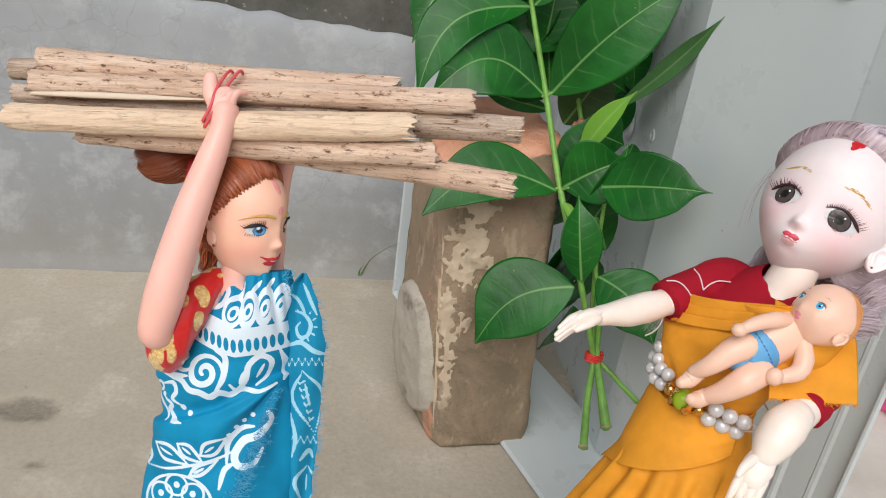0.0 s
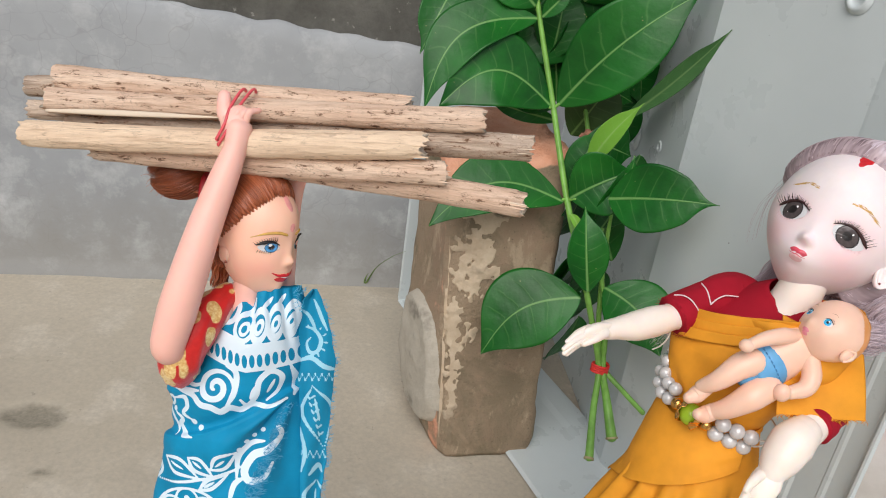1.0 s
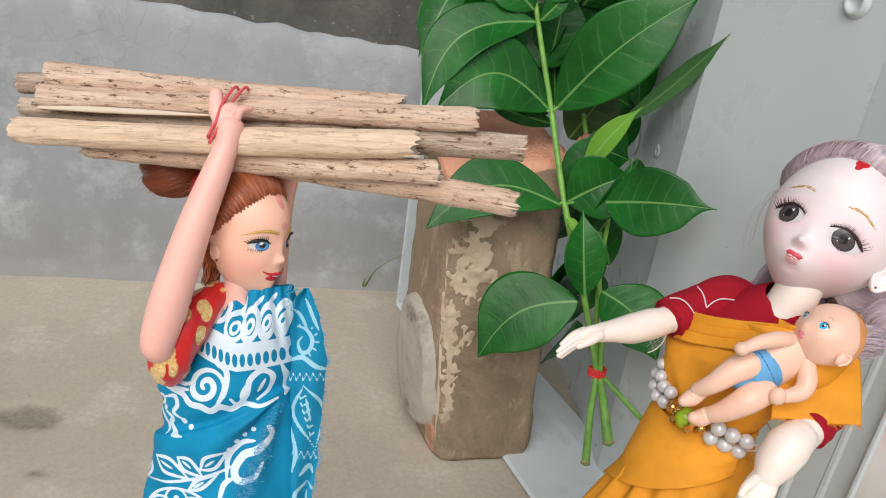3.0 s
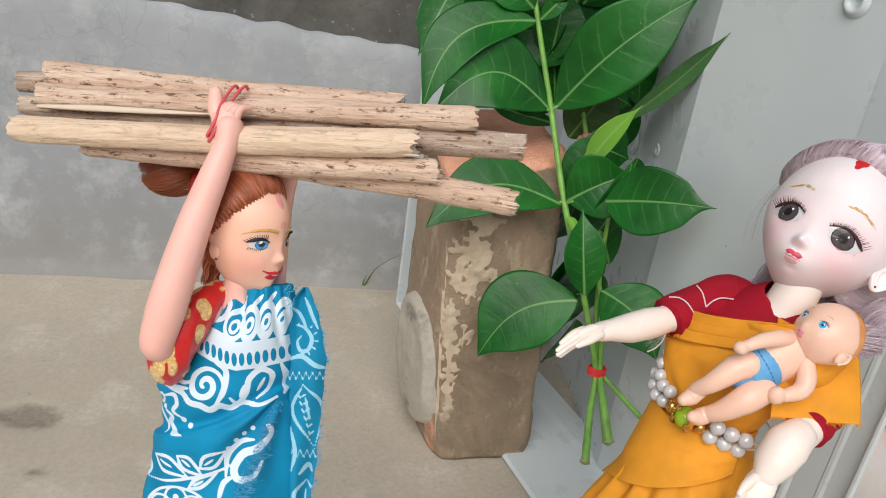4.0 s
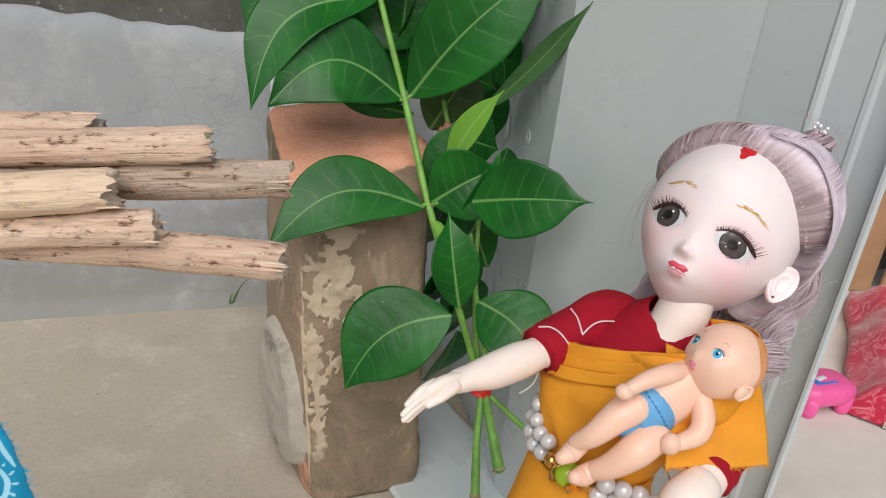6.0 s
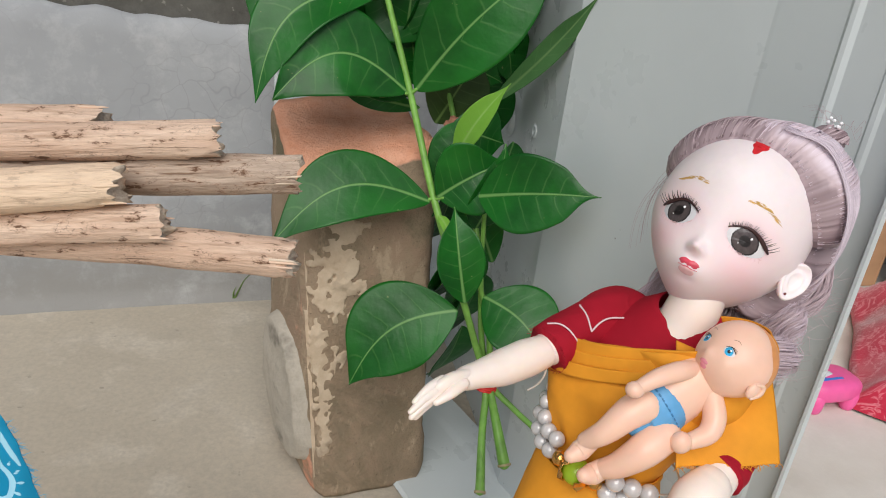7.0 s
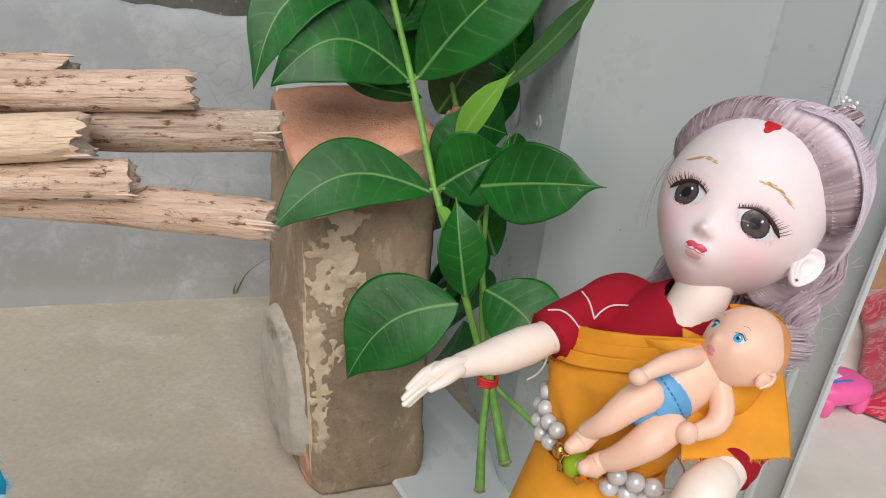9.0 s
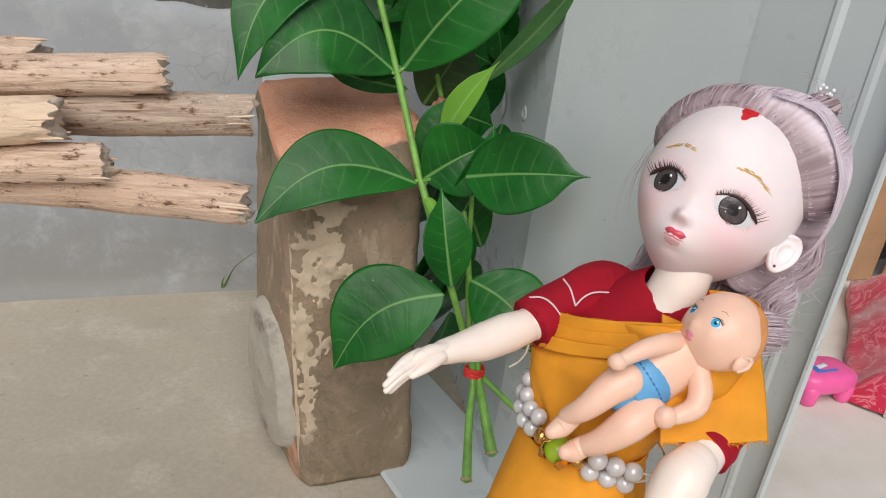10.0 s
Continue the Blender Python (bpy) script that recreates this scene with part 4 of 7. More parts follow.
class Head:
    """A doll's head in its own frame, in millimetres: the face looks along -y, the eyes lie at z = 0."""

    def __init__(self, radii, centre, jaw, bumps, flat=1.0, power=2.0):
        self.r, self.c, self.jaw, self.bumps, self.flat, self.power = Vector(radii), Vector(centre), jaw, bumps, flat, power
        tmp = bmesh.new()
        self.skin(tmp, 48, 40)
        self.tree = BVHTree.FromBMesh(tmp)
        tmp.free()

    def shape(self, d, grow=0.0):
        zz = d.z
        flat_xy = math.sqrt(max(0.0, 1 - abs(zz) ** self.power))
        h = math.hypot(d.x, d.y) or 1e-6
        p = Vector((d.x / h * flat_xy * (self.r.x + grow), d.y / h * flat_xy * (self.r.y + grow), zz * (self.r.z + grow)))
        low = max(0.0, -zz)
        p.x *= 1 - self.jaw * low ** 1.6
        if p.y > 0:
            p.y *= 1 - 0.35 * low
        x, z = p.x + self.c.x, p.z + self.c.z
        if d.y < 0:
            front = min(1.0, -d.y * 1.6)
            for cx, cz, sx, sz, out in self.bumps:
                p.y -= out * front * bell(x, z, cx, cz, sx, sz)
        return p + self.c

    def skin(self, bm, u=64, v=52, mat=0):
        return ball(bm, (0, 0, 0), 1, u=u, v=v, mat=mat, warp=lambda d, p: self.shape(d))

    def rouge(self, bm, spots):
        """Soft airbrushed colour on the face: x, z, widths, strength."""
        lay = field(bm, "makeup")
        for v in bm.verts:
            if v.co.y < self.c.y:
                v[lay] = min(1.0, sum(k * bell(v.co.x, v.co.z, cx, cz, sx, sz) for cx, cz, sx, sz, k in spots))

    def on(self, x, z, lift=0.0):
        """The point of the face at x, z, lifted off the skin."""
        hit = self.tree.ray_cast(Vector((x, -200, z)), Vector((0, 1, 0)))
        if hit[0] is None:
            return Vector((x, self.c.y, z))
        return hit[0] + Vector((0, -lift, 0)) * 0.6 + hit[1] * (lift * 0.4 if hit[1].y < 0 else -lift * 0.4)

    def decal(self, bm, x, z, rx, rz, mat, lift=0.12, dome=0.0, turn=0.0, outline=None):
        """A thin patch that follows the skin."""
        segs, rows = 28, []
        c, s = math.cos(radians(turn)), math.sin(radians(turn))
        for f in (0.02, 0.35, 0.65, 0.88, 1.0, 1.04):
            row = []
            for j in range(segs):
                a = 2 * math.pi * j / segs
                k = outline(a) if outline else 1.0
                dx, dz = rx * f * k * math.cos(a), rz * f * k * math.sin(a)
                up = lift + dome * (1 - min(1, f) ** 2) if f <= 1 else -0.1
                row.append(self.on(x + dx * c - dz * s, z + dx * s + dz * c, up))
            rows.append(row)
        grid(bm, rows, True, True, mat)

    def eye(self, bm, x, z, rx, rz, iris, turn=0.0, white=2, tone=3, black=4, at=(0.0, 0.0), dome=1.0):
        """A bulging eye set into the face: white, dark-ringed iris and pupil on one surface."""
        segs, rings = 72, 34
        c, s = math.cos(radians(turn)), math.sin(radians(turn))

        def flat(a, f):
            ca, sa = math.cos(a), math.sin(a)
            dx, dz = rx * f * ca, rz * f * sa * (1 - 0.22 * ca * ca) * (1.0 if sa > 0 else 0.96)
            return x + dx * c - dz * s, z + dx * s + dz * c

        rim = [self.on(*flat(2 * math.pi * j / segs, 1.0), 0.1).y for j in range(segs)]
        mean = sum(rim) / segs
        rows = []
        for i in range(rings):
            f = 0.01 + 0.99 * i / (rings - 1)
            row = []
            for j in range(segs):
                px, pz = flat(2 * math.pi * j / segs, f)
                slope = (rim[j] - mean) * f + mean
                row.append(Vector((px, slope - dome * (1 - f * f), pz)))
            rows.append(row)
        first = len(bm.faces)
        grid(bm, rows, True, False, white)
        bm.faces.ensure_lookup_table()
        for face in bm.faces[first:]:
            m = face.calc_center_median()
            d = math.hypot(m.x - x - at[0], m.z - z - at[1])
            face.material_index = white if d > iris else black if d > iris * 0.9 or d < iris * 0.42 else tone
        spots = [p for row in rows for p in row]
        return lambda px, pz: min(spots, key=lambda p: (p.x - px) ** 2 + (p.z - pz) ** 2)

    def line(self, bm, points, radii, mat, lift=0.15, segs=6):
        tube(bm, [self.on(x, z, lift) for x, z in points], radii, segs, mat=mat)

    def ray_out(self, pole, a, theta, grow):
        e1 = pole.orthogonal().normalized()
        e2 = pole.cross(e1)
        d = pole * math.cos(theta) + (e1 * math.cos(a) + e2 * math.sin(a)) * math.sin(theta)
        return d, self.shape(d, grow)

    def hair(self, bm, pole, bare, grow, mat, cols=180, rows=26, ridge=0.35, most=2.6, tuft=0.0, seed=0, loose=0, fine=0.2, tint=None, shaggy=0.7):
        """Combed hair from the hairline to the pole. bare(point): where the face stays free."""
        pole = Vector(pole).normalized()
        size = grow if callable(grow) else (lambda d: grow)
        ends = []
        for i in range(cols):
            a, th = 2 * math.pi * i / cols, 0.05
            while th < most and not bare(self.ray_out(pole, a, th, 0)[1]):
                th += 0.015
            ends.append(th)
        made, strand = [], []
        for k in range(rows + 1):
            f = k / rows
            row, val = [], []
            for i in range(cols):
                a = 2 * math.pi * i / cols
                th = 0.03 + (ends[i] - 0.03) * f
                n = 0.45 * noise.noise(Vector((math.cos(a) * 24, math.sin(a) * 24, f * 1.2 + seed))) + 0.7 * noise.noise(Vector((math.cos(a) * 60, math.sin(a) * 60, f * 2 + seed)))
                edge = math.sin(math.pi / 2 * min(1, (1 - f) / 0.16)) ** 0.6 if f > 0.84 else 1
                tuck = tuft * (1 if i % 4 < 2 else 0) * smoothstep(0.85, 1, f)
                d, _ = self.ray_out(pole, a, th - tuck * 0.02, 0)
                row.append(self.shape(d, size(d) * edge + ridge * n * edge))
                val.append(0.5 + 0.55 * n - (0.35 if tuck else 0) + (tint(d, f) if tint else 0))
            made.append(row)
            strand.append(val)
        grid(bm, made, True, False, mat, {"strand": strand})
        rnd = random.Random(seed + 1)
        for _ in range(loose):
            i = rnd.randrange(cols)
            a = 2 * math.pi * (i + rnd.random()) / cols
            reach, lift = ends[i] * rnd.uniform(0.97, 1.0), rnd.uniform(0.3, 0.6) * shaggy
            pts = []
            for f in np.linspace(0, 0.995, 12):
                d, _ = self.ray_out(pole, a + 0.012 * math.sin(5 * f + i), 0.05 + (reach - 0.05) * f, 0)
                pts.append(self.shape(d, (size(d) + lift) * math.sin(math.pi / 2 * min(1, (1 - f) / 0.16)) ** 0.6))
            tone = rnd.random() + (tint(self.ray_out(pole, a, 0.05 + (reach - 0.05) * 0.5, 0)[0], 0.5) if tint else 0)
            tube(bm, pts, [0.13, fine, fine * 0.8], 4, 20, mat, values={"strand": tone}, round_ends=False)


def lock(bm, path, spread, count, r, mat, rnd, wave=0.0, turns=3.0, taper=0.35, n=20, pale=0.0):
    """A lock of hair: strands that run together along a path. spread: the lock's half width along it."""
    path = [Vector(p) for p in path]
    axis = (path[-1] - path[0]).normalized()
    e1 = axis.orthogonal().normalized()
    e2 = axis.cross(e1)
    wide = lerp_list(spread, n)
    rail = spline(path, n)
    for _ in range(count):
        a, q, ph = rnd.uniform(0, 2 * math.pi), math.sqrt(rnd.random()), rnd.gauss(0, 0.7)
        own = turns * rnd.uniform(0.85, 1.15)
        reach = rnd.uniform(0.75, 1.0)
        pts = []
        for i, p in enumerate(rail):
            t = i / (n - 1)
            if t > reach:
                break
            swing = 2 * math.pi * own * t + ph + 0.8 * math.cos(a)
            off = (e1 * math.cos(a + 0.6 * t) + e2 * math.sin(a + 0.6 * t)) * (wide[i] * q)
            pts.append(p + off + (e1 * math.cos(swing) + e2 * math.sin(swing)) * (wave * t * (1 + 0.2 * ph)))
        tube(bm, pts, [r, r, r * taper], 5, n, mat, values={"strand": rnd.random() + pale}, round_ends=False)


def move(bm, start, m):
    """Takes all vertices from number start on through m."""
    bm.verts.ensure_lookup_table()
    for v in bm.verts[start:]:
        v.co = m @ v.co


def glossy(name, color, rough=0.2):
    return plain(name, color, rough, 0.05, 80, 0.02)


M_LIP = plain("red_lip_paint", (0.6, 0.02, 0.03), 0.35)
M_WHITE = plain("eye_white", (0.7, 0.7, 0.72), 0.3, 0.03)
M_BLACK = plain("black_paint", (0.012, 0.009, 0.01), 0.4)
M_SPARK = plain("white_eye_spot", (0.95, 0.95, 0.97), 0.2, 0.02)
M_IRIS_BLUE = plain("blue_iris", (0.09, 0.33, 0.66), 0.2, 0.3, 500)
M_OCHRE = plain("ochre_brow", (0.62, 0.37, 0.09), 0.6, 0.2, 400)
M_BINDI = plain("pink_spot", (0.86, 0.36, 0.34), 0.6, 0.15, 500)

# ---- the doll that carries the bundle ----
def vinyl_skin(name, color, blush, rough=0.45, makeup=None):
    m = Nodes(name)
    tone = m.ramp(m.noise(90, 3), 0.3, 0.7, tuple(c * 0.96 for c in color), tuple(min(1, c * 1.04) for c in color))
    tone = m.mix(m.ramp(m.noise(22, 3), 0.45, 0.75), tone, blush)
    if makeup:
        tone = m.mix(m.attr("makeup"), tone, makeup)
    return m.done(tone, rough, m.bump(m.noise(900, 2), 0.05, 0.0003), Subsurface_Weight=0.12, Subsurface_Radius=(0.004, 0.0015, 0.0008), Subsurface_Scale=1.0)


M_TAN = vinyl_skin("tan_vinyl", (0.93, 0.54, 0.39), (0.94, 0.57, 0.43), 0.4, (0.93, 0.4, 0.33))
M_PINK_SKIN = vinyl_skin("pink_vinyl", (0.96, 0.53, 0.44), (0.97, 0.57, 0.49), 0.42)
M_AUBURN = hair_fibre("auburn_hair", (0.26, 0.062, 0.022), (0.5, 0.15, 0.06))


def build_carrier():
    bm = bmesh.new()
    field(bm, "strand")
    face = Head((11.8, 13.4, 19.6), (0, 11.3, 3.0), 0.3,
                [(0, -4.7, 1.5, 1.5, 1.9), (0, -1.6, 1.4, 4.0, 0.9), (1.3, -5.4, 0.9, 0.9, 0.7), (-1.3, -5.4, 0.9, 0.9, 0.7), (0, -9.2, 4.2, 2.4, 1.3), (0, -14.6, 3.8, 2.8, 2.9), (5.8, -0.3, 2.8, 2.0, -0.8), (-5.8, -0.3, 2.8, 2.0, -0.8), (6.4, -6.4, 4, 3.6, 0.9), (-6.4, -6.4, 4, 3.6, 0.9), (0, 9, 9, 7, 2.2)], power=2.3)
    face.skin(bm, 128, 110, 0)
    face.rouge(bm, [(6.8, -6.5, 3.2, 3.0, 0.5), (-6.8, -6.5, 3.2, 3.0, 0.5)])
    for s in (-1, 1):
        x = 6.0 * s
        face.decal(bm, x, 0.0, 2.75, 1.6, 2, 0.1, turn=6 * s, outline=lambda a: 1 - 0.16 * abs(math.sin(2 * a)))
        face.decal(bm, x - 0.5 * s, 0.1, 1.62, 1.62, 4, 0.16)
        face.decal(bm, x - 0.5 * s, 0.1, 1.5, 1.5, 3, 0.22)
        face.decal(bm, x - 0.5 * s, 0.1, 0.72, 0.76, 4, 0.28)
        face.decal(bm, x - 0.05 * s, 0.75, 0.45, 0.45, 5, 0.36)
        lid = [(x + s * f * 2.7, 0.5 + 1.25 * math.cos(f * 1.35) + 0.3 * f) for f in (-0.9, -0.4, 0.1, 0.6, 1.1)]
        face.line(bm, lid, [0.12, 0.34, 0.5, 0.62, 0.2], 4, 0.2)
        for k in range(11):
            f = -0.5 + 1.65 * k / 10
            p = face.on(x + s * f * 2.6, 0.8 + 1.2 * math.cos(f * 1.3), 0.25)
            tube(bm, [p, p + Vector((s * (0.35 + 0.9 * f), -0.35, 0.75)), p + Vector((s * (0.7 + 1.3 * f), -0.5, 1.3 - 0.25 * f))], [0.13, 0.1, 0.04], 4, 5, 4)
        for k in range(7):
            f = -0.1 + 1.1 * k / 6
            p = face.on(x + s * f * 2.5, -1.35 + 0.6 * f, 0.2)
            tube(bm, [p, p + Vector((s * (0.25 + 0.6 * f), -0.2, -0.55))], [0.1, 0.04], 4, 4, 4)
        brow = [(x + s * (-4.0), 3.7), (x - s * 1.6, 4.4), (x + s * 1.4, 4.3), (x + s * 4.0, 3.2)]
        face.line(bm, brow, [0.42, 0.5, 0.38, 0.12], 6, 0.08)
        # ear
        ear = Vector((10.9 * s, 13.4, -2.6))
        ball(bm, ear, (1.0, 2.0, 2.7), u=16, v=12, mat=0)
        ball(bm, ear + Vector((0.7 * s, -1.2, -2.3)), 0.42, u=8, v=6, mat=8)
    # mouth: an upper and a fuller lower lip, slightly open
    face.decal(bm, 0, -10.3, 3.0, 1.1, 7, 0.18, 0.45, outline=lambda a: 1 - 0.28 * abs(math.sin(a)) * math.exp(-(math.cos(a) * 2.6) ** 2) if math.sin(a) > 0 else 0.9)
    face.line(bm, [(-4.5, -8.0), (-2.6, -8.9), (-0.9, -9.0), (0, -9.2), (0.9, -9.0), (2.6, -8.9), (4.5, -8.0)], [0.15, 0.45, 0.6, 0.5, 0.6, 0.45, 0.15], 7, 0.12)
    face.line(bm, [(-3.6, -8.7), (0, -9.7), (3.6, -8.7)], [0.1, 0.3, 0.1], 5, 0.35)
    face.decal(bm, -0.2, 5.8, 1.0, 1.3, 9, 0.12)
    face.decal(bm, -0.2, 13.0, 1.2, 2.4, 9, 0.12)
    # combed hair

    def bare(p):
        f = p.y - 11.0
        if p.z < -9 + 0.25 * f:
            return True
        line = 15.0 - 0.01 * p.x * p.x - 0.8 * max(0, f + 11.5) + 0.35 * math.sin(p.x * 2.2 + f * 2.6)
        return f < 4.5 and p.z < max(line, 2.5)

    face.hair(bm, (0, 0.86, 0.52), bare, 1.5, 1, cols=320, rows=30, ridge=0.16, tuft=2.2, loose=900, fine=0.12)
    head = frame_of((-5.2, 0.5, 0), (0.882, -0.459, -0.107), (0.043, -0.147, 0.988))
    head.translation = Vector((0, 0, 0)) - head.to_3x3() @ face.on(-6.0, 0)
    move(bm, 0, head)
    rnd = random.Random(4)
    # bun with its band, and the loose hair at the nape
    ball(bm, (-31.2, 14, 23.2), (7.6, 7.2, 7.0), u=40, v=26, mat=1, warp=lambda d, p: p * (1 + 0.04 * noise.noise(Vector((d.x * 3, d.y * 14, d.z * 14)))), values={"strand": 0.35})
    for k in range(620):
        a = rnd.uniform(0, 2 * math.pi)
        rr = rnd.uniform(0.92, 1.1)
        pts = []
        for f in np.linspace(0, 1, 8):
            th, tw = 0.25 + 2.5 * f, a + 1.1 * f
            d = Vector((math.cos(th) * 8.8, math.sin(th) * math.cos(tw) * 7.4, math.sin(th) * math.sin(tw) * 7.2)) * (rr + 0.06 * math.sin(3 * tw))
            pts.append(Vector((-31.2, 14, 23.2)) + d + Vector((0, 0, 0.4 * math.sin(5 * f + a))))
        tube(bm, pts, [0.1, 0.11, 0.06], 4, 12, 1, values={"strand": 0.55 * rnd.random()}, round_ends=False)
    for k in range(40):
        a = rnd.uniform(2.0, 4.3)
        p = Vector((-31.2, 14, 23.2)) + Vector((math.cos(a) * 7.8, rnd.uniform(-3, 3), math.sin(a) * 6.5))
        q = p + Vector((rnd.uniform(-4, 1), rnd.uniform(-1, 1), rnd.uniform(-2, 3)))
        tube(bm, [p, p.lerp(q, 0.5) + Vector((0, 0, 0.8)), q], [0.12, 0.09, 0.05], 4, 6, 1, values={"strand": 0.6})
    lock(bm, [(-17, 10, 18), (-20, 12, 19), (-25, 14, 19.5)], [5.5, 3.2, 4], 60, 0.5, 1, rnd)
    tube(bm, [(-22.6 + 0.8 * math.sin(a), 13.5 + 3.9 * math.cos(a), 18.2 + 5.2 * math.sin(a)) for a in np.linspace(0, 2 * math.pi, 13)], [1.3], 8, 40, 10, round_ends=False)
    lock(bm, [(-15, 13, 2), (-18.5, 15, -6), (-20, 16, -14)], [3, 3.2, 2.2], 60, 0.45, 1, rnd, 0.6, 2)
    # neck, trunk, legs under the cloth
    tube(bm, [(-8, 11, -8), (-10, 12, -15), (-11, 13.5, -21)], [5.0, 4.6, 6.5], 20, 10, 11)
    tube(bm, [(-11, 15, -20), (-14, 19, -40), (-17, 23, -62), (-17, 30, -95), (-26, 60, -180), (-33, 92, -247)], [6, 6.5, 6, 7, 6, 5], 20, 30, 11)
    # arms raised to the bundle
    tube(bm, [(-18, 9, -19.5), (-26, 3, -26.5), (-29.0, -3, -29.2), (-25.2, -6.5, -18.6), (-20.8, -7.5, -6.0), (-16.0, -8, 7.3), (-10.8, -8, 20.2), (-7.6, -8, 28.6), (-6.6, -7.6, 34)], [5.4, 5.2, 4.9, 5.7, 5.4, 4.8, 4.1, 3.3, 3.9], 24, 60, 11, round_ends=True)
    tube(bm, [(-8.2, -7.4, 31), (-7.6, -8.0, 35), (-6.2, -8.2, 38)], [3.2, 4.2, 3.2], 18, 12, 11, flat=0.6, side=(1, 0, 0.2))
    tube(bm, [(-8.6, -7.2, 34), (-10.8, -6.8, 39), (-11.2, -6, 44)], [2.1, 2.4, 1.9], 14, 12, 11, flat=0.75, side=(1, 0, 0))
    for dx in (-0.4, 1.3, 2.8):
        tube(bm, [(-7.2 + dx, -8.5, 36), (-5.9 + dx, -9.2, 38.6), (-3.8 + dx, -7, 39.4)], [1.1, 1.15, 0.8], 10, 8, 11)
    tube(bm, [(-1.5, 20, -22), (-0.6, 20.5, -15), (1.0, 21, 2), (3.4, 20, 18), (9.0, 14, 31), (12.0, 11, 38)], [4.4, 3.8, 3.4, 3.2, 3.0, 2.6], 18, 30, 11)
    bmesh.ops.transform(bm, matrix=CARRY, verts=bm.verts)
    mats = [M_TAN, M_AUBURN, M_WHITE, M_IRIS_BLUE, M_BLACK, M_SPARK, M_OCHRE, M_LIP, plain("ear_hole", (0.25, 0.07, 0.04), 0.7), M_BINDI, plain("dark_red_band", (0.33, 0.008, 0.015), 0.6), M_PINK_SKIN]
    tagged(part("doll", bm, mats), "vinyl fashion doll with auburn hair in a bun, arms raised", "doll")

    # red rubber band round hand and stalks
    bm = bmesh.new()
    for k, (a, b) in enumerate((((-12.2, -9.0, 29.5), (-3.8, -3.5, 46.0)), ((-12.5, -9.5, 31), (-6.8, -3.2, 46.2)))):
        a, b = Vector(a), Vector(b)
        tube(bm, [a, a.lerp(b, 0.3) + Vector((1.0, -2.6, 0)), a.lerp(b, 0.6) + Vector((0.3, -2.8, 0)), b, b + Vector((0.3, 4, -0.3)), b + Vector((-1, 10, -5)), a + Vector((1, 16, 2)), a + Vector((0, 8, -1)), a], [0.46], 7, 60, round_ends=False)
    bmesh.ops.transform(bm, matrix=CARRY, verts=bm.verts)
    tagged(part("rubber_band", bm, plain("pink_red_rubber", (0.72, 0.1, 0.12), 0.45)), "pinkish red rubber band round hand and sticks", "rubber band")


def blouse_gold():
    m = Nodes("red_gold_brocade")
    warp = m.noise(160, 2)
    spots = m.voronoi(185, "F1", m.where((1, 1, 0.55)))
    tone = m.ramp(m.noise(200, 3), 0.3, 0.7, (0.58, 0.006, 0.006), (0.74, 0.016, 0.012))
    gold = m.ramp(m.noise(900, 2), 0.35, 0.65, (0.7, 0.38, 0.1), (0.92, 0.7, 0.32))
    tone = m.mix(m.ramp(m.math("ADD", spots, m.math("MULTIPLY", warp, 0.12)), 0.50, 0.54, (1, 1, 1), (0, 0, 0)), tone, gold)
    return m.done(tone, 0.45, m.bump(m.noise(1200, 2), 0.35, 0.0003), Sheen_Weight=0.2)


class Print:
    """Batik strokes gathered over a cloth, placed to fit the camera's view. X runs across and Y down, in pixels of that
    view.
    """

    def __init__(self, x, y):
        self.x, self.y = np.asarray(x, float), np.asarray(y, float)
        self.best = np.full(self.x.shape, -9.0)

    def ink(self, d, w):
        self.best = np.maximum(self.best, np.clip((w * 0.9 - d) / 1.6, -1, 1))

    def stroke(self, points, w):
        if len(points) == 2:
            points = [points[0], ((points[0][0] + points[1][0]) / 2, (points[0][1] + points[1][1]) / 2), points[1]]
        n = 9 * len(points)
        widths = lerp_list([w * 0.55, w, w * 1.1, w, w * 0.5], n)
        d = np.full(self.x.shape, 1e3)
        for p, own in zip(spline([(a, b, 0) for a, b in points], n), widths):
            d = np.minimum(d, np.hypot(self.x - p.x, self.y - p.y) - own + w)
        self.ink(d, w)

    def ring(self, cx, cy, rx, ry, w, tilt=0.0):
        c, s = math.cos(tilt), math.sin(tilt)
        x, y = (self.x - cx) * c + (self.y - cy) * s, (self.y - cy) * c - (self.x - cx) * s
        self.ink(np.abs(np.hypot(x / rx, y / ry) - 1) * min(rx, ry), w)

    def dot(self, cx, cy, r):
        self.ink(np.hypot(self.x - cx, self.y - cy), r)

    def spiral(self, cx, cy, r, turns, w, start, spin=1):
        n = int(14 * turns)
        self.stroke([(cx + r * (0.12 + 0.88 * k / n) * math.cos(start + spin * 2 * math.pi * turns * k / n), cy + r * (0.12 + 0.88 * k / n) * math.sin(start + spin * 2 * math.pi * turns * k / n)) for k in range(n + 1)], w)

    def almond(self, a, b, wide, w):
        ax, ay, bx, by = *a, *b
        ln = math.hypot(bx - ax, by - ay)
        nx, ny = (ay - by) / ln * wide, (bx - ax) / ln * wide
        mx, my = ax * 0.6 + bx * 0.4, ay * 0.6 + by * 0.4
        self.stroke([a, (mx + nx, my + ny), b], w)
        self.stroke([a, (mx - nx, my - ny), b], w)
        self.stroke([(ax * 0.8 + bx * 0.2, ay * 0.8 + by * 0.2), (ax * 0.45 + bx * 0.55, ay * 0.45 + by * 0.55)], w * 0.7)

    def done(self):
        return np.clip(0.5 + 0.5 * self.best, 0, 1)


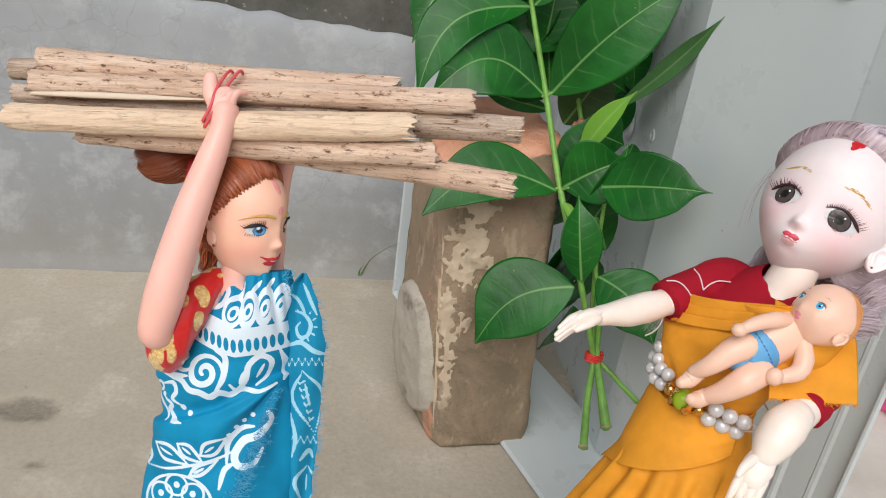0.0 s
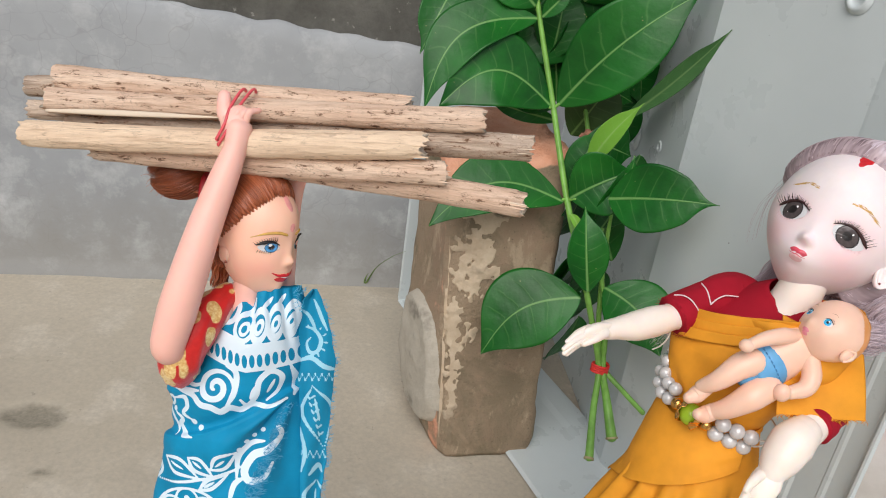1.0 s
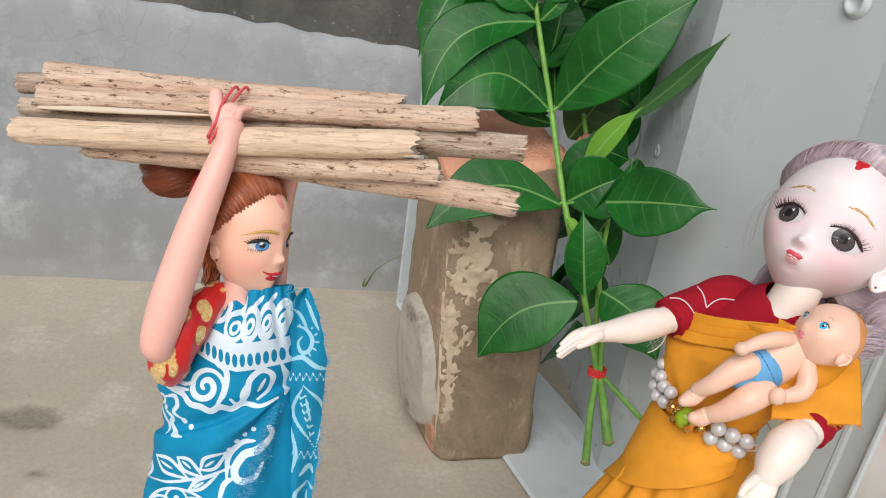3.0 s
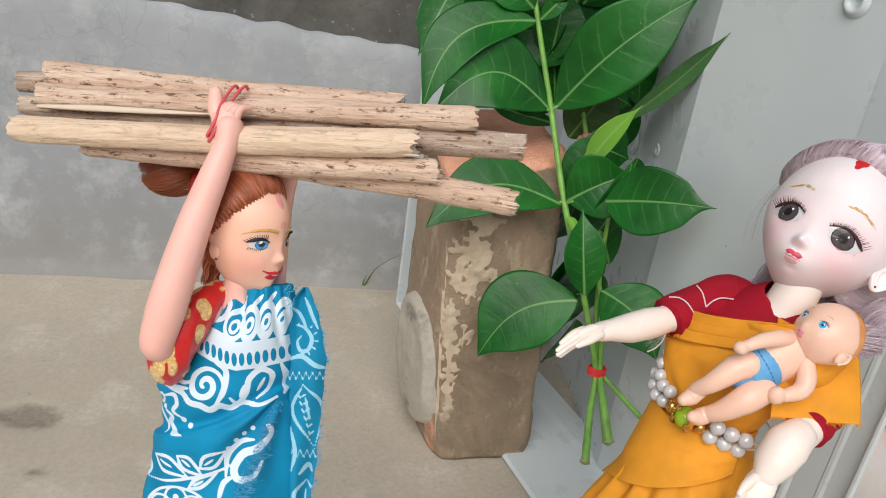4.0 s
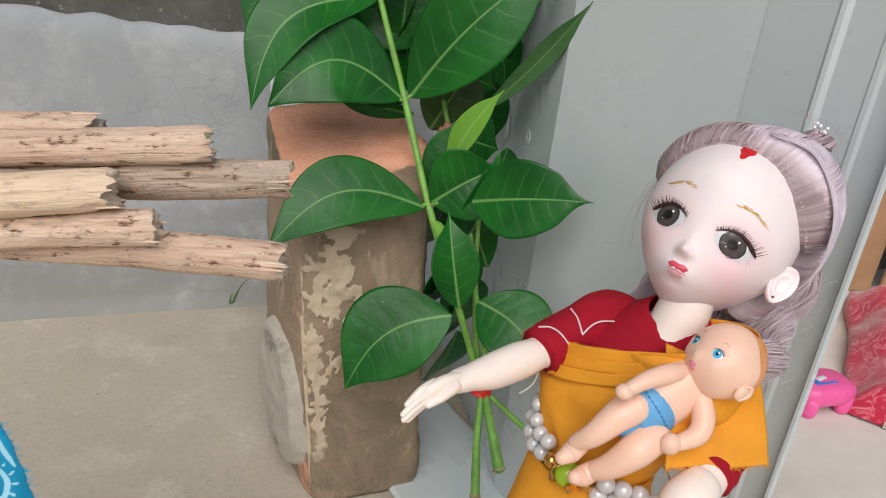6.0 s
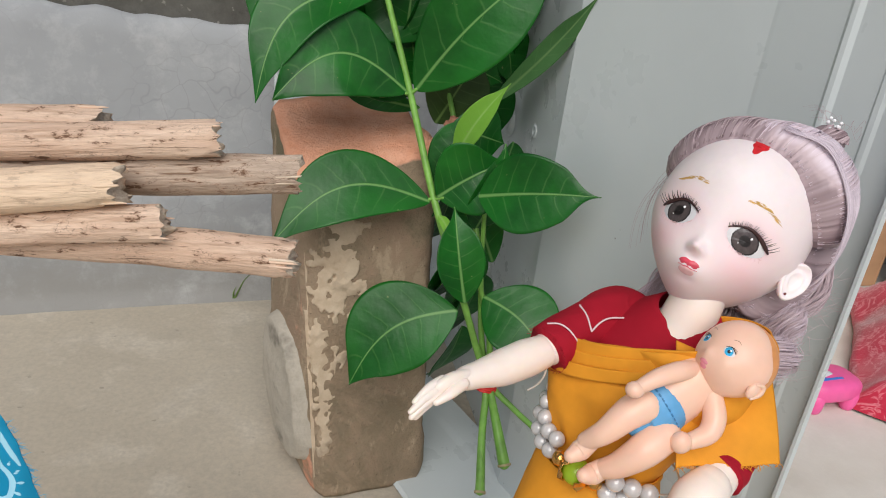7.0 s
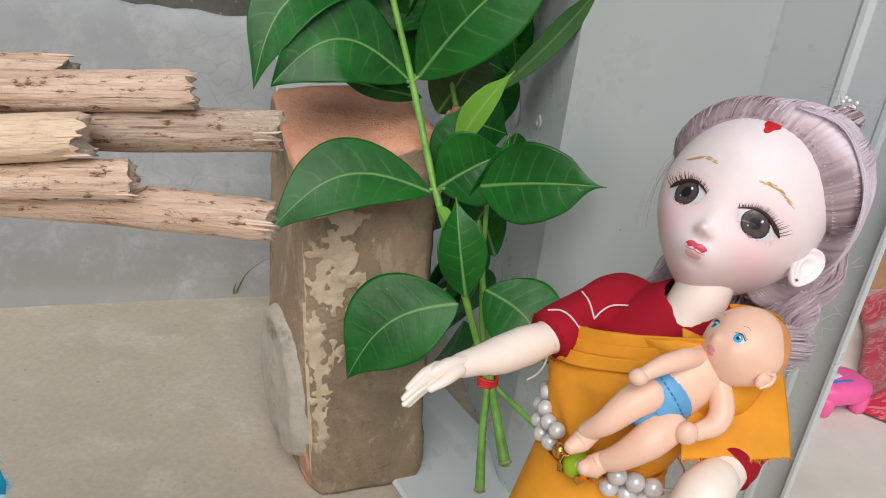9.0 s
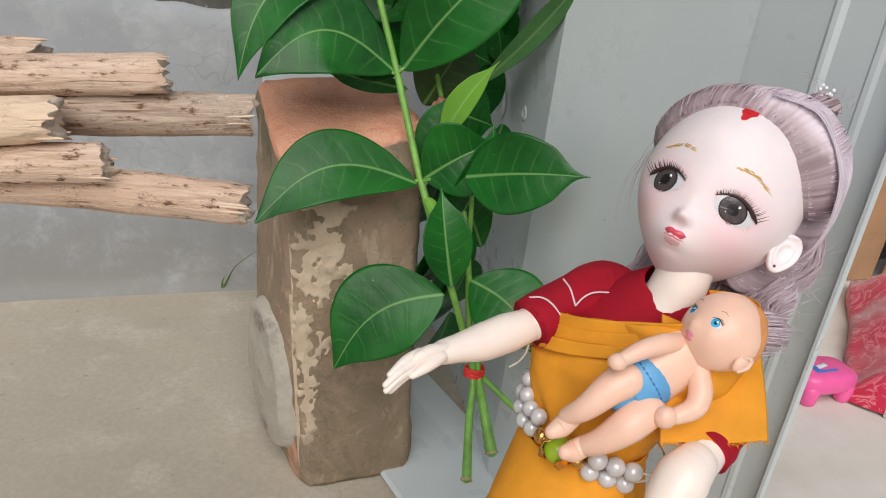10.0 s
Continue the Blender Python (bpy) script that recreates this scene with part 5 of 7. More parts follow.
def batik(x, y):
    """The white print on the wrapped cloth."""
    p = Print(x, y)
    # petals under the shoulder, then the white band with its row of blue dashes
    for cx, cy, rx, ry in ((426, 577, 16, 23), (452, 574, 13, 26), (479, 569, 12, 27), (503, 566, 10, 27)):
        p.ring(cx, cy, rx, ry, 3.6, 0.12)
        p.ring(cx, cy + 3, rx * 0.42, ry * 0.42, 2.4, 0.3)
    for line, w in (([(352, 594), (375, 572), (402, 566), (413, 545), (403, 530), (388, 540)], 5), ([(416, 560), (434, 550), (441, 528)], 5), ([(455, 546), (471, 526)], 4), ([(481, 540), (493, 522)], 4), ([(365, 580), (392, 590), (425, 604)], 6)):
        p.stroke(line, w)
    mid = np.interp(p.x, (325, 350, 380, 410, 430, 460, 515), (594, 602, 614, 627, 633, 631, 625))
    off = p.y - mid
    p.ink(np.abs(off + 3), np.interp(p.x, (325, 350, 400, 515), (24, 26, 28, 26)))
    dash = np.hypot(((p.x / 12.4) % 1.0 - 0.5) * 12.4 / 4.5, (off - 3) / 11.5)
    p.best = np.where(np.abs(off - 3) < 14, np.minimum(p.best, np.clip((dash - 1) * 3, -1, 1)), p.best)
    # scrolls
    p.spiral(377, 680, 33, 1.7, 5.5, 2.2)
    p.spiral(337, 656, 24, 1.1, 4.5, 1.0, -1)
    for line, w in (([(300, 666), (314, 684), (346, 686)], 5), ([(396, 642), (413, 655), (410, 688), (396, 714)], 5.5), ([(420, 702), (431, 712), (445, 696), (451, 670), (470, 655), (486, 665), (481, 690), (463, 706)], 5), ([(436, 700), (443, 680)], 3.2), ([(463, 692), (475, 670)], 3), ([(500, 648), (506, 680), (500, 702)], 4.5)):
        p.stroke(line, w)
    p.stroke([(298, 682), (320, 690), (338, 695), (352, 709), (370, 714), (386, 722), (402, 715), (420, 720), (440, 711), (465, 716), (490, 706)], 5.9)
    # flower at the side
    p.ring(287, 708, 8, 8, 3.2)
    for line, w in (([(298, 702), (318, 699), (326, 714), (317, 727), (331, 738)], 4.4), ([(281, 724), (294, 742), (300, 766)], 4.2), ([(300, 728), (313, 738), (305, 750), (318, 764), (336, 767)], 4.4)):
        p.stroke(line, w)
    for cx, cy, r in ((335, 742, 6), (347, 752, 5.5), (297, 722, 5)):
        p.dot(cx, cy, r)
    # spray of leaves
    for a, b, wide in (((284, 806), (348, 838), 13), ((330, 802), (374, 834), 11), ((370, 822), (414, 792), 12), ((268, 818), (262, 848), 7), ((348, 858), (398, 832), 8)):
        p.almond(a, b, wide, 3.4)
    p.stroke([(258, 848), (310, 847), (350, 840), (400, 828), (426, 816)], 3)
    # flourish beside the fringe
    for line, w in (([(478, 752), (483, 768), (463, 790), (441, 800), (426, 824), (433, 842), (456, 838), (470, 814)], 7), ([(412, 838), (416, 802), (436, 780), (458, 776)], 5), ([(400, 880), (408, 850), (424, 838)], 5)):
        p.stroke(line, w)
    for cx, cy, r in ((418, 788, 4.5), (430, 775, 4.5), (443, 765, 4.5), (457, 757, 4.5)):
        p.dot(cx, cy, r)
    # rosettes lower down
    for cx, cy in ((325, 905), (440, 985), (290, 1050), (400, 1120)):
        p.ring(cx, cy, 62, 48, 2.6)
        for k in range(6):
            a = math.pi / 3 * k + 0.5
            p.ring(cx + 34 * math.cos(a), cy + 30 * math.sin(a), 20, 18, 2.2)
            p.dot(cx + 34 * math.cos(a), cy + 30 * math.sin(a), 6.5)
    return p.done()


def batik_end(x, y):
    """The print on the loose end."""
    p = Print(x, y)
    p.stroke([(528, 578), (545, 584), (556, 602), (550, 622), (536, 624), (530, 608), (538, 598)], 3.6)
    for k in range(7):
        a = -1.9 + 0.5 * k
        p.stroke([(541 + 20 * math.cos(a), 604 + 25 * math.sin(a)), (541 + 26 * math.cos(a), 604 + 31 * math.sin(a))], 1.8)
    p.stroke([(512, 640), (538, 634), (562, 650), (580, 654)], 4.6)
    p.stroke([(520, 548), (536, 560), (548, 585)], 3.4)
    p.stroke([(545, 530), (556, 560), (566, 585)], 3)
    for row in (668, 806):
        p.ink(np.abs(np.abs(p.y - row - 5 * np.sin(p.x * 0.55)) - 2.0), 1.3)
    p.almond((540, 684), (560, 796), 26, 3.4)
    for k in range(6):
        p.stroke([(536 + 3 * k, 706 + 13 * k), (546 + 2.5 * k, 700 + 13 * k)], 1.8)
        p.stroke([(536 + 3 * k, 708 + 13 * k), (531 + 3.5 * k, 700 + 13 * k)], 1.8)
    p.stroke([(516, 748), (526, 800), (520, 836)], 3.2)
    p.stroke([(532, 842), (548, 824), (556, 836)], 4)
    p.almond((545, 850), (540, 930), 20, 3)
    return p.done()


def build_blue_sari():
    sari = thing("sari", "turquoise sari cloth with white batik print, frayed at the edge", "sari")
    # outline in pixels of the camera's view, to fit that view: down, left, right; then the middle's depth in
    # millimetres
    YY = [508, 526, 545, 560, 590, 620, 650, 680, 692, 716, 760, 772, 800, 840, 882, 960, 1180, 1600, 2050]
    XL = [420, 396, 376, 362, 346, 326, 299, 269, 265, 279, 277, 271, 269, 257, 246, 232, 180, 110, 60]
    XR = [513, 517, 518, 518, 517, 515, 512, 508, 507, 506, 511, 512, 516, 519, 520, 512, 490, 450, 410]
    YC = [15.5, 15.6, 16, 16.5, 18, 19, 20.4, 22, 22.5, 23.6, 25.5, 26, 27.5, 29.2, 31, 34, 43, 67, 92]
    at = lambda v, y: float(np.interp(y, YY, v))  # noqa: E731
    VIEW_DEPTH, OFF_AXIS = 218.5, 0.244  # camera to the doll's eye in millimetres, and the sideways slope of that line of sight
    n1, cols = 260, 260
    ys = [*np.linspace(YY[0] + 1, 960, n1), *np.linspace(975, YY[-1], 40)]
    flap_x, flap_y = (250, 275, 320, 360, 400, 440, 480, 497), (770, 768, 763, 755, 742, 724, 700, 690)

    def drape(X, Y, s):
        """How far the cloth stands out: the overlapping flap, folds gathered at its knot, and pleats under the chin."""
        k = 1.1 * noise.noise(Vector((X / 80, Y / 66, 2 * s))) + 0.35 * noise.noise(Vector((X / 24, Y / 24, s)))
        if s > 0.2:
            return k
        edge = Y - float(np.interp(X, flap_x, flap_y))
        k += 2.4 * smoothstep(-2, 5, edge) * (1 - 0.75 * smoothstep(10, 75, edge)) - 0.9 * math.exp(-((edge + 9) / 12) ** 2)
        r, a = math.hypot(X - 500, Y - 702), math.atan2(Y - 702, 500 - X)
        k += 1.5 * math.sin(a * 11 + 0.6) * smoothstep(8, 60, r) * (1 - smoothstep(130, 230, r)) * smoothstep(-4, 10, edge)
        k -= 2.6 * math.exp(-((a - 0.82) / 0.13) ** 2) * smoothstep(8, 30, r) * (1 - smoothstep(60, 130, r))
        for px, wide, deep, end in ((432, 9, 3.2, 605), (468, 6, 1.5, 600), (492, 7, 1.8, 640), (395, 9, 1.2, 600), (508, 5, 1.2, 690)):
            k -= deep * math.exp(-((X - px - 0.12 * (Y - 540)) / wide) ** 2) * (1 - smoothstep(end - 60, end, Y))
        k += 0.6 * math.sin((Y + 0.35 * X) / 13) * smoothstep(640, 700, Y) * (1 - smoothstep(740, 765, Y))
        return k

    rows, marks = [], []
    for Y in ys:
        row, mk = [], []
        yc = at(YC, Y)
        scale, aside = (VIEW_DEPTH + yc - 8) / VIEW_DEPTH / 5.97, OFF_AXIS * (yc - 8)
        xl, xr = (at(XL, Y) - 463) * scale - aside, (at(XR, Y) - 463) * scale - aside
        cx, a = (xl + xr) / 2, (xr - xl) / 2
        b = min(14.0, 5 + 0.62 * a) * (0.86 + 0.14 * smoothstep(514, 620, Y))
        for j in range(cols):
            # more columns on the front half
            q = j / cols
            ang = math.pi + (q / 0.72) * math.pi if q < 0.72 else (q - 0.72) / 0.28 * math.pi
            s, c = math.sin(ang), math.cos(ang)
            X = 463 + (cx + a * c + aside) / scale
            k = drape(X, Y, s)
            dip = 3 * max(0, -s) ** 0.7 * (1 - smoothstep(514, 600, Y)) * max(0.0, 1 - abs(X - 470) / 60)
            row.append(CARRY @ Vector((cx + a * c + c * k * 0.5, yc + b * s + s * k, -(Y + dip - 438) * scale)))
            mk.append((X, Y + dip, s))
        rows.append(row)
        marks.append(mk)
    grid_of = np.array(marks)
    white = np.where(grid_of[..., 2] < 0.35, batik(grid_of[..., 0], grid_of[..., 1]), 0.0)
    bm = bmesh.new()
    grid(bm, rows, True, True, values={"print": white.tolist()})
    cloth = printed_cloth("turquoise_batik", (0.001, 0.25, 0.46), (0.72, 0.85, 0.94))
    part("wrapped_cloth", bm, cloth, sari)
    # the loose end that hangs behind the shoulder
    bm = bmesh.new()
    rows, marks = [], []
    # the loose end's outline, also in pixels to fit the camera's view
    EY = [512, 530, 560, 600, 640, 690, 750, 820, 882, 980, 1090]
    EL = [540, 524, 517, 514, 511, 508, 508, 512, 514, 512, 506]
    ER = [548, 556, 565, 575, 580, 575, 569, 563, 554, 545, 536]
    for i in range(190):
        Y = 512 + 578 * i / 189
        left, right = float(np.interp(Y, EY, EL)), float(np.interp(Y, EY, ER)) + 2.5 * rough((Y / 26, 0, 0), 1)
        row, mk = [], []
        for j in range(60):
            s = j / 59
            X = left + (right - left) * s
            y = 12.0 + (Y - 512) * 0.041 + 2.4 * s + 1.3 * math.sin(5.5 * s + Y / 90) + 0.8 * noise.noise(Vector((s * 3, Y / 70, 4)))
            scale = (VIEW_DEPTH + y) / VIEW_DEPTH / 5.97
            row.append(CARRY @ Vector(((X - 463) * scale - OFF_AXIS * y, y, -(Y - 438) * scale)))
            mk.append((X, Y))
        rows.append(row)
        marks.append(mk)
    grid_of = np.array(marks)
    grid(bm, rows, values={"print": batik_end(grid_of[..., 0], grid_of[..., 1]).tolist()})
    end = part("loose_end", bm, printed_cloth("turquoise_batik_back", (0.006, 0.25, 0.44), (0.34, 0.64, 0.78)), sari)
    m = end.modifiers.new("thickness", "SOLIDIFY")
    m.thickness = 0.0004
    # frayed threads along both cut edges
    rnd = random.Random(8)
    bm = bmesh.new()
    back = CARRY.inverted()
    for k in range(260):
        p = back @ rows[rnd.randrange(6, 189)][59]
        d = Vector((rnd.uniform(0.3, 2.0), rnd.uniform(-1, 0.6), rnd.uniform(-1.0, 1.0)))
        tube(bm, [p - d * 0.2, p + d * 0.5 + Vector((0, 0, rnd.uniform(-0.4, 0.4))), p + d], [0.09, 0.08, 0.05], 4, 5)
    # the cut edge runs from the knot down over the front
    for k in range(420):
        t = rnd.random()
        Y = 715 + 190 * t
        X = float(np.interp(Y, (715, 760, 800, 850, 905), (497, 478, 466, 448, 420))) + rnd.gauss(0, 4 + 5 * t)
        yc = at(YC, Y)
        scale, aside = (VIEW_DEPTH + yc - 8) / VIEW_DEPTH / 5.97, OFF_AXIS * (yc - 8)
        xl, xr = (at(XL, Y) - 463) * scale - aside, (at(XR, Y) - 463) * scale - aside
        q = min(0.98, max(-0.98, ((X - 463) * scale - aside - (xl + xr) / 2) / ((xr - xl) / 2)))
        low = -math.sqrt(1 - q * q)
        y = yc + min(14.0, 5 + 0.62 * (xr - xl) / 2) * low + low * drape(X, Y, low) - 0.25
        big = 0.6 + 1.0 * t
        p = Vector(((X - 463) * scale - aside, y, -(Y - 438) * scale))
        d = Vector((rnd.uniform(-0.8, 2.6) * big, rnd.uniform(-0.8, -0.1), rnd.uniform(-0.8, 1.3) * big))
        tube(bm, [p, p + d * 0.5 + Vector((rnd.uniform(-0.4, 0.4), -0.3, rnd.uniform(-0.4, 0.4))), p + d], [0.09, 0.08, 0.06], 4, 5)
    for k in range(40):
        p = Vector((rnd.uniform(5.5, 9.0), rnd.uniform(7, 10), rnd.uniform(-20, -12.5)))
        d = Vector((rnd.uniform(-0.4, 1.6), -0.4, rnd.uniform(-0.6, 1.6)))
        tube(bm, [p, p + d * 0.5 + Vector((0.3, 0, 0)), p + d], [0.09, 0.08, 0.06], 4, 5)
    bmesh.ops.transform(bm, matrix=CARRY, verts=bm.verts)
    tagged(part("frayed_threads", bm, woven("turquoise_thread", (0.1, 0.4, 0.62), 0.8), sari, "pale turquoise frayed threads"), kind="stuff")
    # blouse sleeve
    blouse = bmesh.new()
    tube(blouse, [(-15.5, 11, -15.0), (-19.5, 6.5, -19.0), (-23.5, 3, -25), (-27.5, 3, -33.5), (-29.0, 6, -38)], [4.2, 5.8, 6.6, 6.4, 5.0], 40, 46, shape=lambda i, a: 1 + 0.045 * math.sin(5 * a + i * 0.3) + 0.03 * math.sin(11 * a + i * 0.5))
    bmesh.ops.transform(blouse, matrix=CARRY, verts=blouse.verts)
    tagged(part("blouse", blouse, blouse_gold()), "red brocade blouse sleeve with gold paisley spots", "blouse")


build_carrier()
build_blue_sari()

# ---- the doll that leans on the panel ----
M_PALE = vinyl_skin("pale_resin", (0.9, 0.81, 0.815), (0.91, 0.79, 0.8), 0.55, (0.9, 0.5, 0.54))
M_CREAM = vinyl_skin("cream_resin", (0.95, 0.83, 0.74), (0.96, 0.84, 0.76), 0.36)
M_MAUVE = hair_fibre("mauve_hair", (0.22, 0.155, 0.17), (0.54, 0.425, 0.455), 0.5, (0.78, 0.68, 0.76))
M_MAUVE_SHEEN = hair_fibre("pale_sheen_hair", (0.5, 0.42, 0.48), (0.76, 0.67, 0.75), 0.4)
M_IRIS_GREY = plain("grey_brown_iris", (0.085, 0.069, 0.07), 0.12, 0.18, 700)
M_PINK_LIP = plain("rose_lip_paint", (0.66, 0.07, 0.11), 0.35)
M_PINK_EDGE = plain("pink_lid", (0.82, 0.55, 0.56), 0.5)
M_BROWN_LASH = plain("brown_lash", (0.045, 0.015, 0.015), 0.5)

FACE = Matrix(((0.711, 0.534, 0.446, 0.1525), (-0.686, 0.660, 0.307, 0.2938), (-0.14, -0.524, 0.841, 0.2957), (0, 0, 0, 1)))
FACE = Matrix.Translation(FACE.translation) @ FACE.to_quaternion().to_matrix().to_4x4() @ Matrix.Scale(0.001, 4)


def build_mother():
    bm = bmesh.new()
    field(bm, "strand")
    face = Head((28.2, 30.5, 34.5), (0, 27.0, 7.5), 0.42,
                [(0, -8.9, 2.4, 2.1, 4.2), (0, -5.0, 2.4, 4.5, 0.7), (2.1, -9.8, 1.4, 1.3, 1.0), (-2.1, -9.8, 1.4, 1.3, 1.0), (0, -13.2, 1.3, 1.6, -0.6), (0, -16.0, 3.6, 2.0, 1.1), (0, -19.6, 4.0, 1.3, -0.9), (0, -16.5, 8.0, 5.5, 3.0), (0, -24, 8, 5, 2.6), (12.2, -0.5, 5.6, 4.2, -2.2), (-12.2, -0.5, 5.6, 4.2, -2.2), (15, -13, 9, 8, 1.8), (-15, -13, 9, 8, 1.8), (0, 24, 20, 14, 3.0)], power=2.35)
    face.skin(bm, 150, 130, 0)
    face.rouge(bm, [(15, -10, 8, 6, 0.5), (-15, -10, 8, 6, 0.5), (13.5, 1.5, 9.5, 7, 0.5), (-13.5, 1.5, 9.5, 7, 0.5), (0, -10.5, 2.6, 2.2, 0.2), (0, -20, 4, 3, 0.25)])
    for s in (-1, 1):
        x = 12.1 * s
        face.decal(bm, x + 0.2 * s, -0.2, 7.0, 4.6, 7, 0.03, turn=-3 * s, outline=lambda a: 1 - 0.09 * math.sin(2 * a) ** 2)
        surface = face.eye(bm, x, 0.0, 6.4, 4.3, 4.3, -3 * s, at=(-0.3, 0.1), dome=0.9)
        # glints of light on the eye, put in as small white beads
        for ax, az, r in ((1.5, 1.7, 0.5), (-1.6, -1.4, 0.22)):
            ball(bm, surface(x + ax - 0.3, az), (r, 0.2, r), u=10, v=6, mat=5)
        lid = [(x + s * f * 6.7, 0.25 + 4.0 * math.cos(f * 1.3) - 0.35 * f) for f in (-1.0, -0.7, -0.3, 0.1, 0.5, 0.85, 1.08)]
        face.line(bm, lid, [0.15, 0.3, 0.45, 0.55, 0.7, 0.8, 0.3], 8, 0.7)
        rnd = random.Random(12 + s)
        for k in range(26):
            f = -0.95 + 2.0 * (k + rnd.uniform(-0.4, 0.4)) / 25
            p = face.on(x + s * f * 6.6, 0.5 + 4.0 * math.cos(f * 1.3) - 0.35 * f, 0.9)
            ln = (0.9 + 1.6 * (f + 1) / 2) * rnd.uniform(0.75, 1.15)
            out = s * (0.3 + 0.95 * f) + rnd.uniform(-0.12, 0.12)
            tube(bm, [p, p + Vector((out * ln * 0.5, -0.5 * ln, 0.35 * ln)), p + Vector((out * ln, -0.6 * ln, 0.95 * ln))], [0.15, 0.11, 0.04], 4, 6, 8)
        for k in range(9):
            f = -0.6 + 1.6 * k / 8
            p = face.on(x + s * f * 5.9, -3.7 + 1.0 * f * f, 0.3)
            tube(bm, [p, p + Vector((s * 0.35 * f, -0.35, -1.1))], [0.1, 0.04], 4, 4, 7)
        # brow of short painted strokes that lie along it
        for k in range(46):
            f = rnd.random() ** 0.85
            half = 0.55 * (1 - 0.7 * f) * smoothstep(-0.05, 0.15, f) + 0.12
            bx = x + s * (-5.4 + 10.6 * f)
            bz = 11.8 + 1.0 * math.sin(math.pi * min(1, f * 1.1)) - 0.9 * f * f + half * rnd.uniform(-1, 1)
            ln = rnd.uniform(1.4, 2.6)
            face.line(bm, [(bx, bz), (bx + s * ln * 0.5, bz + 0.28 * (1 - f)), (bx + s * ln, bz + (0.35 - 0.75 * f))], [0.07, 0.17, 0.05], 9, 0.0, 4)
        # ear: a shell with a rolled rim and a pierced lobe
        if s < 0:
            continue
        ear, wide, out = Vector((25.6 * s, 20.5, -1.0)), Vector((0.72 * s, 0.69, 0)), Vector((0.69 * s, -0.72, 0))
        tall = Vector((0.05 * s, 0.18, 1)).normalized()
        prof = [(0.02, -0.6), (0.2, -0.7), (0.36, -0.3), (0.46, 0.6), (0.55, 0.75), (0.66, 0.35), (0.76, 0.5), (0.86, 1.5), (0.94, 1.75), (1.0, 1.2), (1.03, 0.2), (1.0, -1.2), (0.8, -2.4), (0.4, -3.0)]
        rows = []
        for f, h in prof:
            row = []
            for j in range(48):
                a = 2 * math.pi * j / 48
                u, v = math.cos(a), math.sin(a)
                size_u = 4.9 * (1 + 0.16 * v)
                lobe = smoothstep(-0.2, -0.9, v)
                front = smoothstep(0.1, -0.9, u) * (1 - lobe)
                lift = h * (1 - 0.75 * front) * (1 - 0.5 * lobe) if h > 0 else h
                row.append(ear + wide * (4.6 + size_u * f * u) + tall * (7.5 * f * v) + out * lift)
            rows.append(row)
        grid(bm, rows, True, True, 0)
        ball(bm, ear + wide * 4.0 - tall * 5.4 + out * 0.6, 0.5, u=10, v=8, mat=10)
    # small rose mouth, nostrils
    face.decal(bm, 0, -15.0, 3.7, 1.7, 6, 0.45, 0.35, outline=lambda a: 1 - 0.35 * math.exp(-(math.cos(a) * 3) ** 2) if math.sin(a) > 0 else 0.85)
    face.decal(bm, 0, -17.3, 2.8, 1.15, 11, 0.45, 0.45)
    face.line(bm, [(-3.5, -16.1), (-1.4, -16.4), (0, -16.2), (1.4, -16.4), (3.5, -16.1)], [0.08, 0.16, 0.18, 0.16, 0.08], 6, 0.75)
    # red forehead mark painted over the parting
    face.decal(bm, 0.2, 31.0, 2.9, 3.4, 12, 0.4, outline=lambda a: 0.78 + 0.22 * math.cos(3 * (a + math.pi / 2)))
    for k in range(16):
        mx = -2.2 + 4.6 * k / 15
        face.line(bm, [(mx * 0.8, 31.5), (mx, 33.2), (mx * 1.1, 34.2 + 0.8 * math.sin(k * 2.3))], [0.2, 0.22, 0.08], 12, 0.6, 4)

    def bare(p):
        f = p.y - 27.5
        if p.z < -16:
            return True
        if p.x < -6 and p.z < 9 and f < 17:
            return True
        w = p.x / 28.2
        line = 33.5 - 20.0 * abs(w) ** 2.4
        return f < 3.0 + 3 * abs(w) and p.z < line + 0.2 * max(0, f)

    def volume(d):
        return 5.8 + 3.2 * smoothstep(0.15, 0.8, d.x) + 4.0 * smoothstep(0.35, 0.9, d.z) * smoothstep(-0.15, 0.35, d.x)

    # sheen on one side of the combed hair, put into its colour
    def pale_sheen(d, f):
        rim = 0.84 + 0.14 * smoothstep(0.35, 0.7, d.z)
        return 1.25 * smoothstep(-0.02, 0.08, d.x) * (1 - smoothstep(rim - 0.06, rim + 0.03, f)) * smoothstep(-0.2, 0.2, d.z)

    face.hair(bm, (0.22, 0.62, 0.75), bare, volume, 1, cols=300, rows=40, ridge=0.22, seed=3, loose=1100, fine=0.2, tint=pale_sheen, shaggy=1.3)
    move(bm, 0, FACE)
    start = len(bm.verts)
    rnd = random.Random(21)
    # the broad smooth lock from the parting to behind the ear, its sheen put into the colour, and the knot
    for k in range(70):
        f, w = rnd.random(), rnd.uniform(-0.12, 0.14)
        dirs = [(0.06 + 0.2 * f, -0.56 + 0.14 * f, 0.83), (0.46, -0.5 + 0.24 * f, 0.78), (0.76, -0.33 + 0.17 * f, 0.53), (0.92, -0.2 + 0.1 * f, 0.27), (0.97, -0.07 + 0.05 * f, 0.03), (0.92, 0.15 + 0.1 * f, -0.18)]
        path = [face.shape(d, g * volume(d) + rnd.uniform(0.4, 0.8)) for d, g in zip([(Vector(d) + Vector((0, w * 0.6, w * 0.6))).normalized() for d in dirs], (0.9, 1, 1, 1, 0.85, 0.6))]
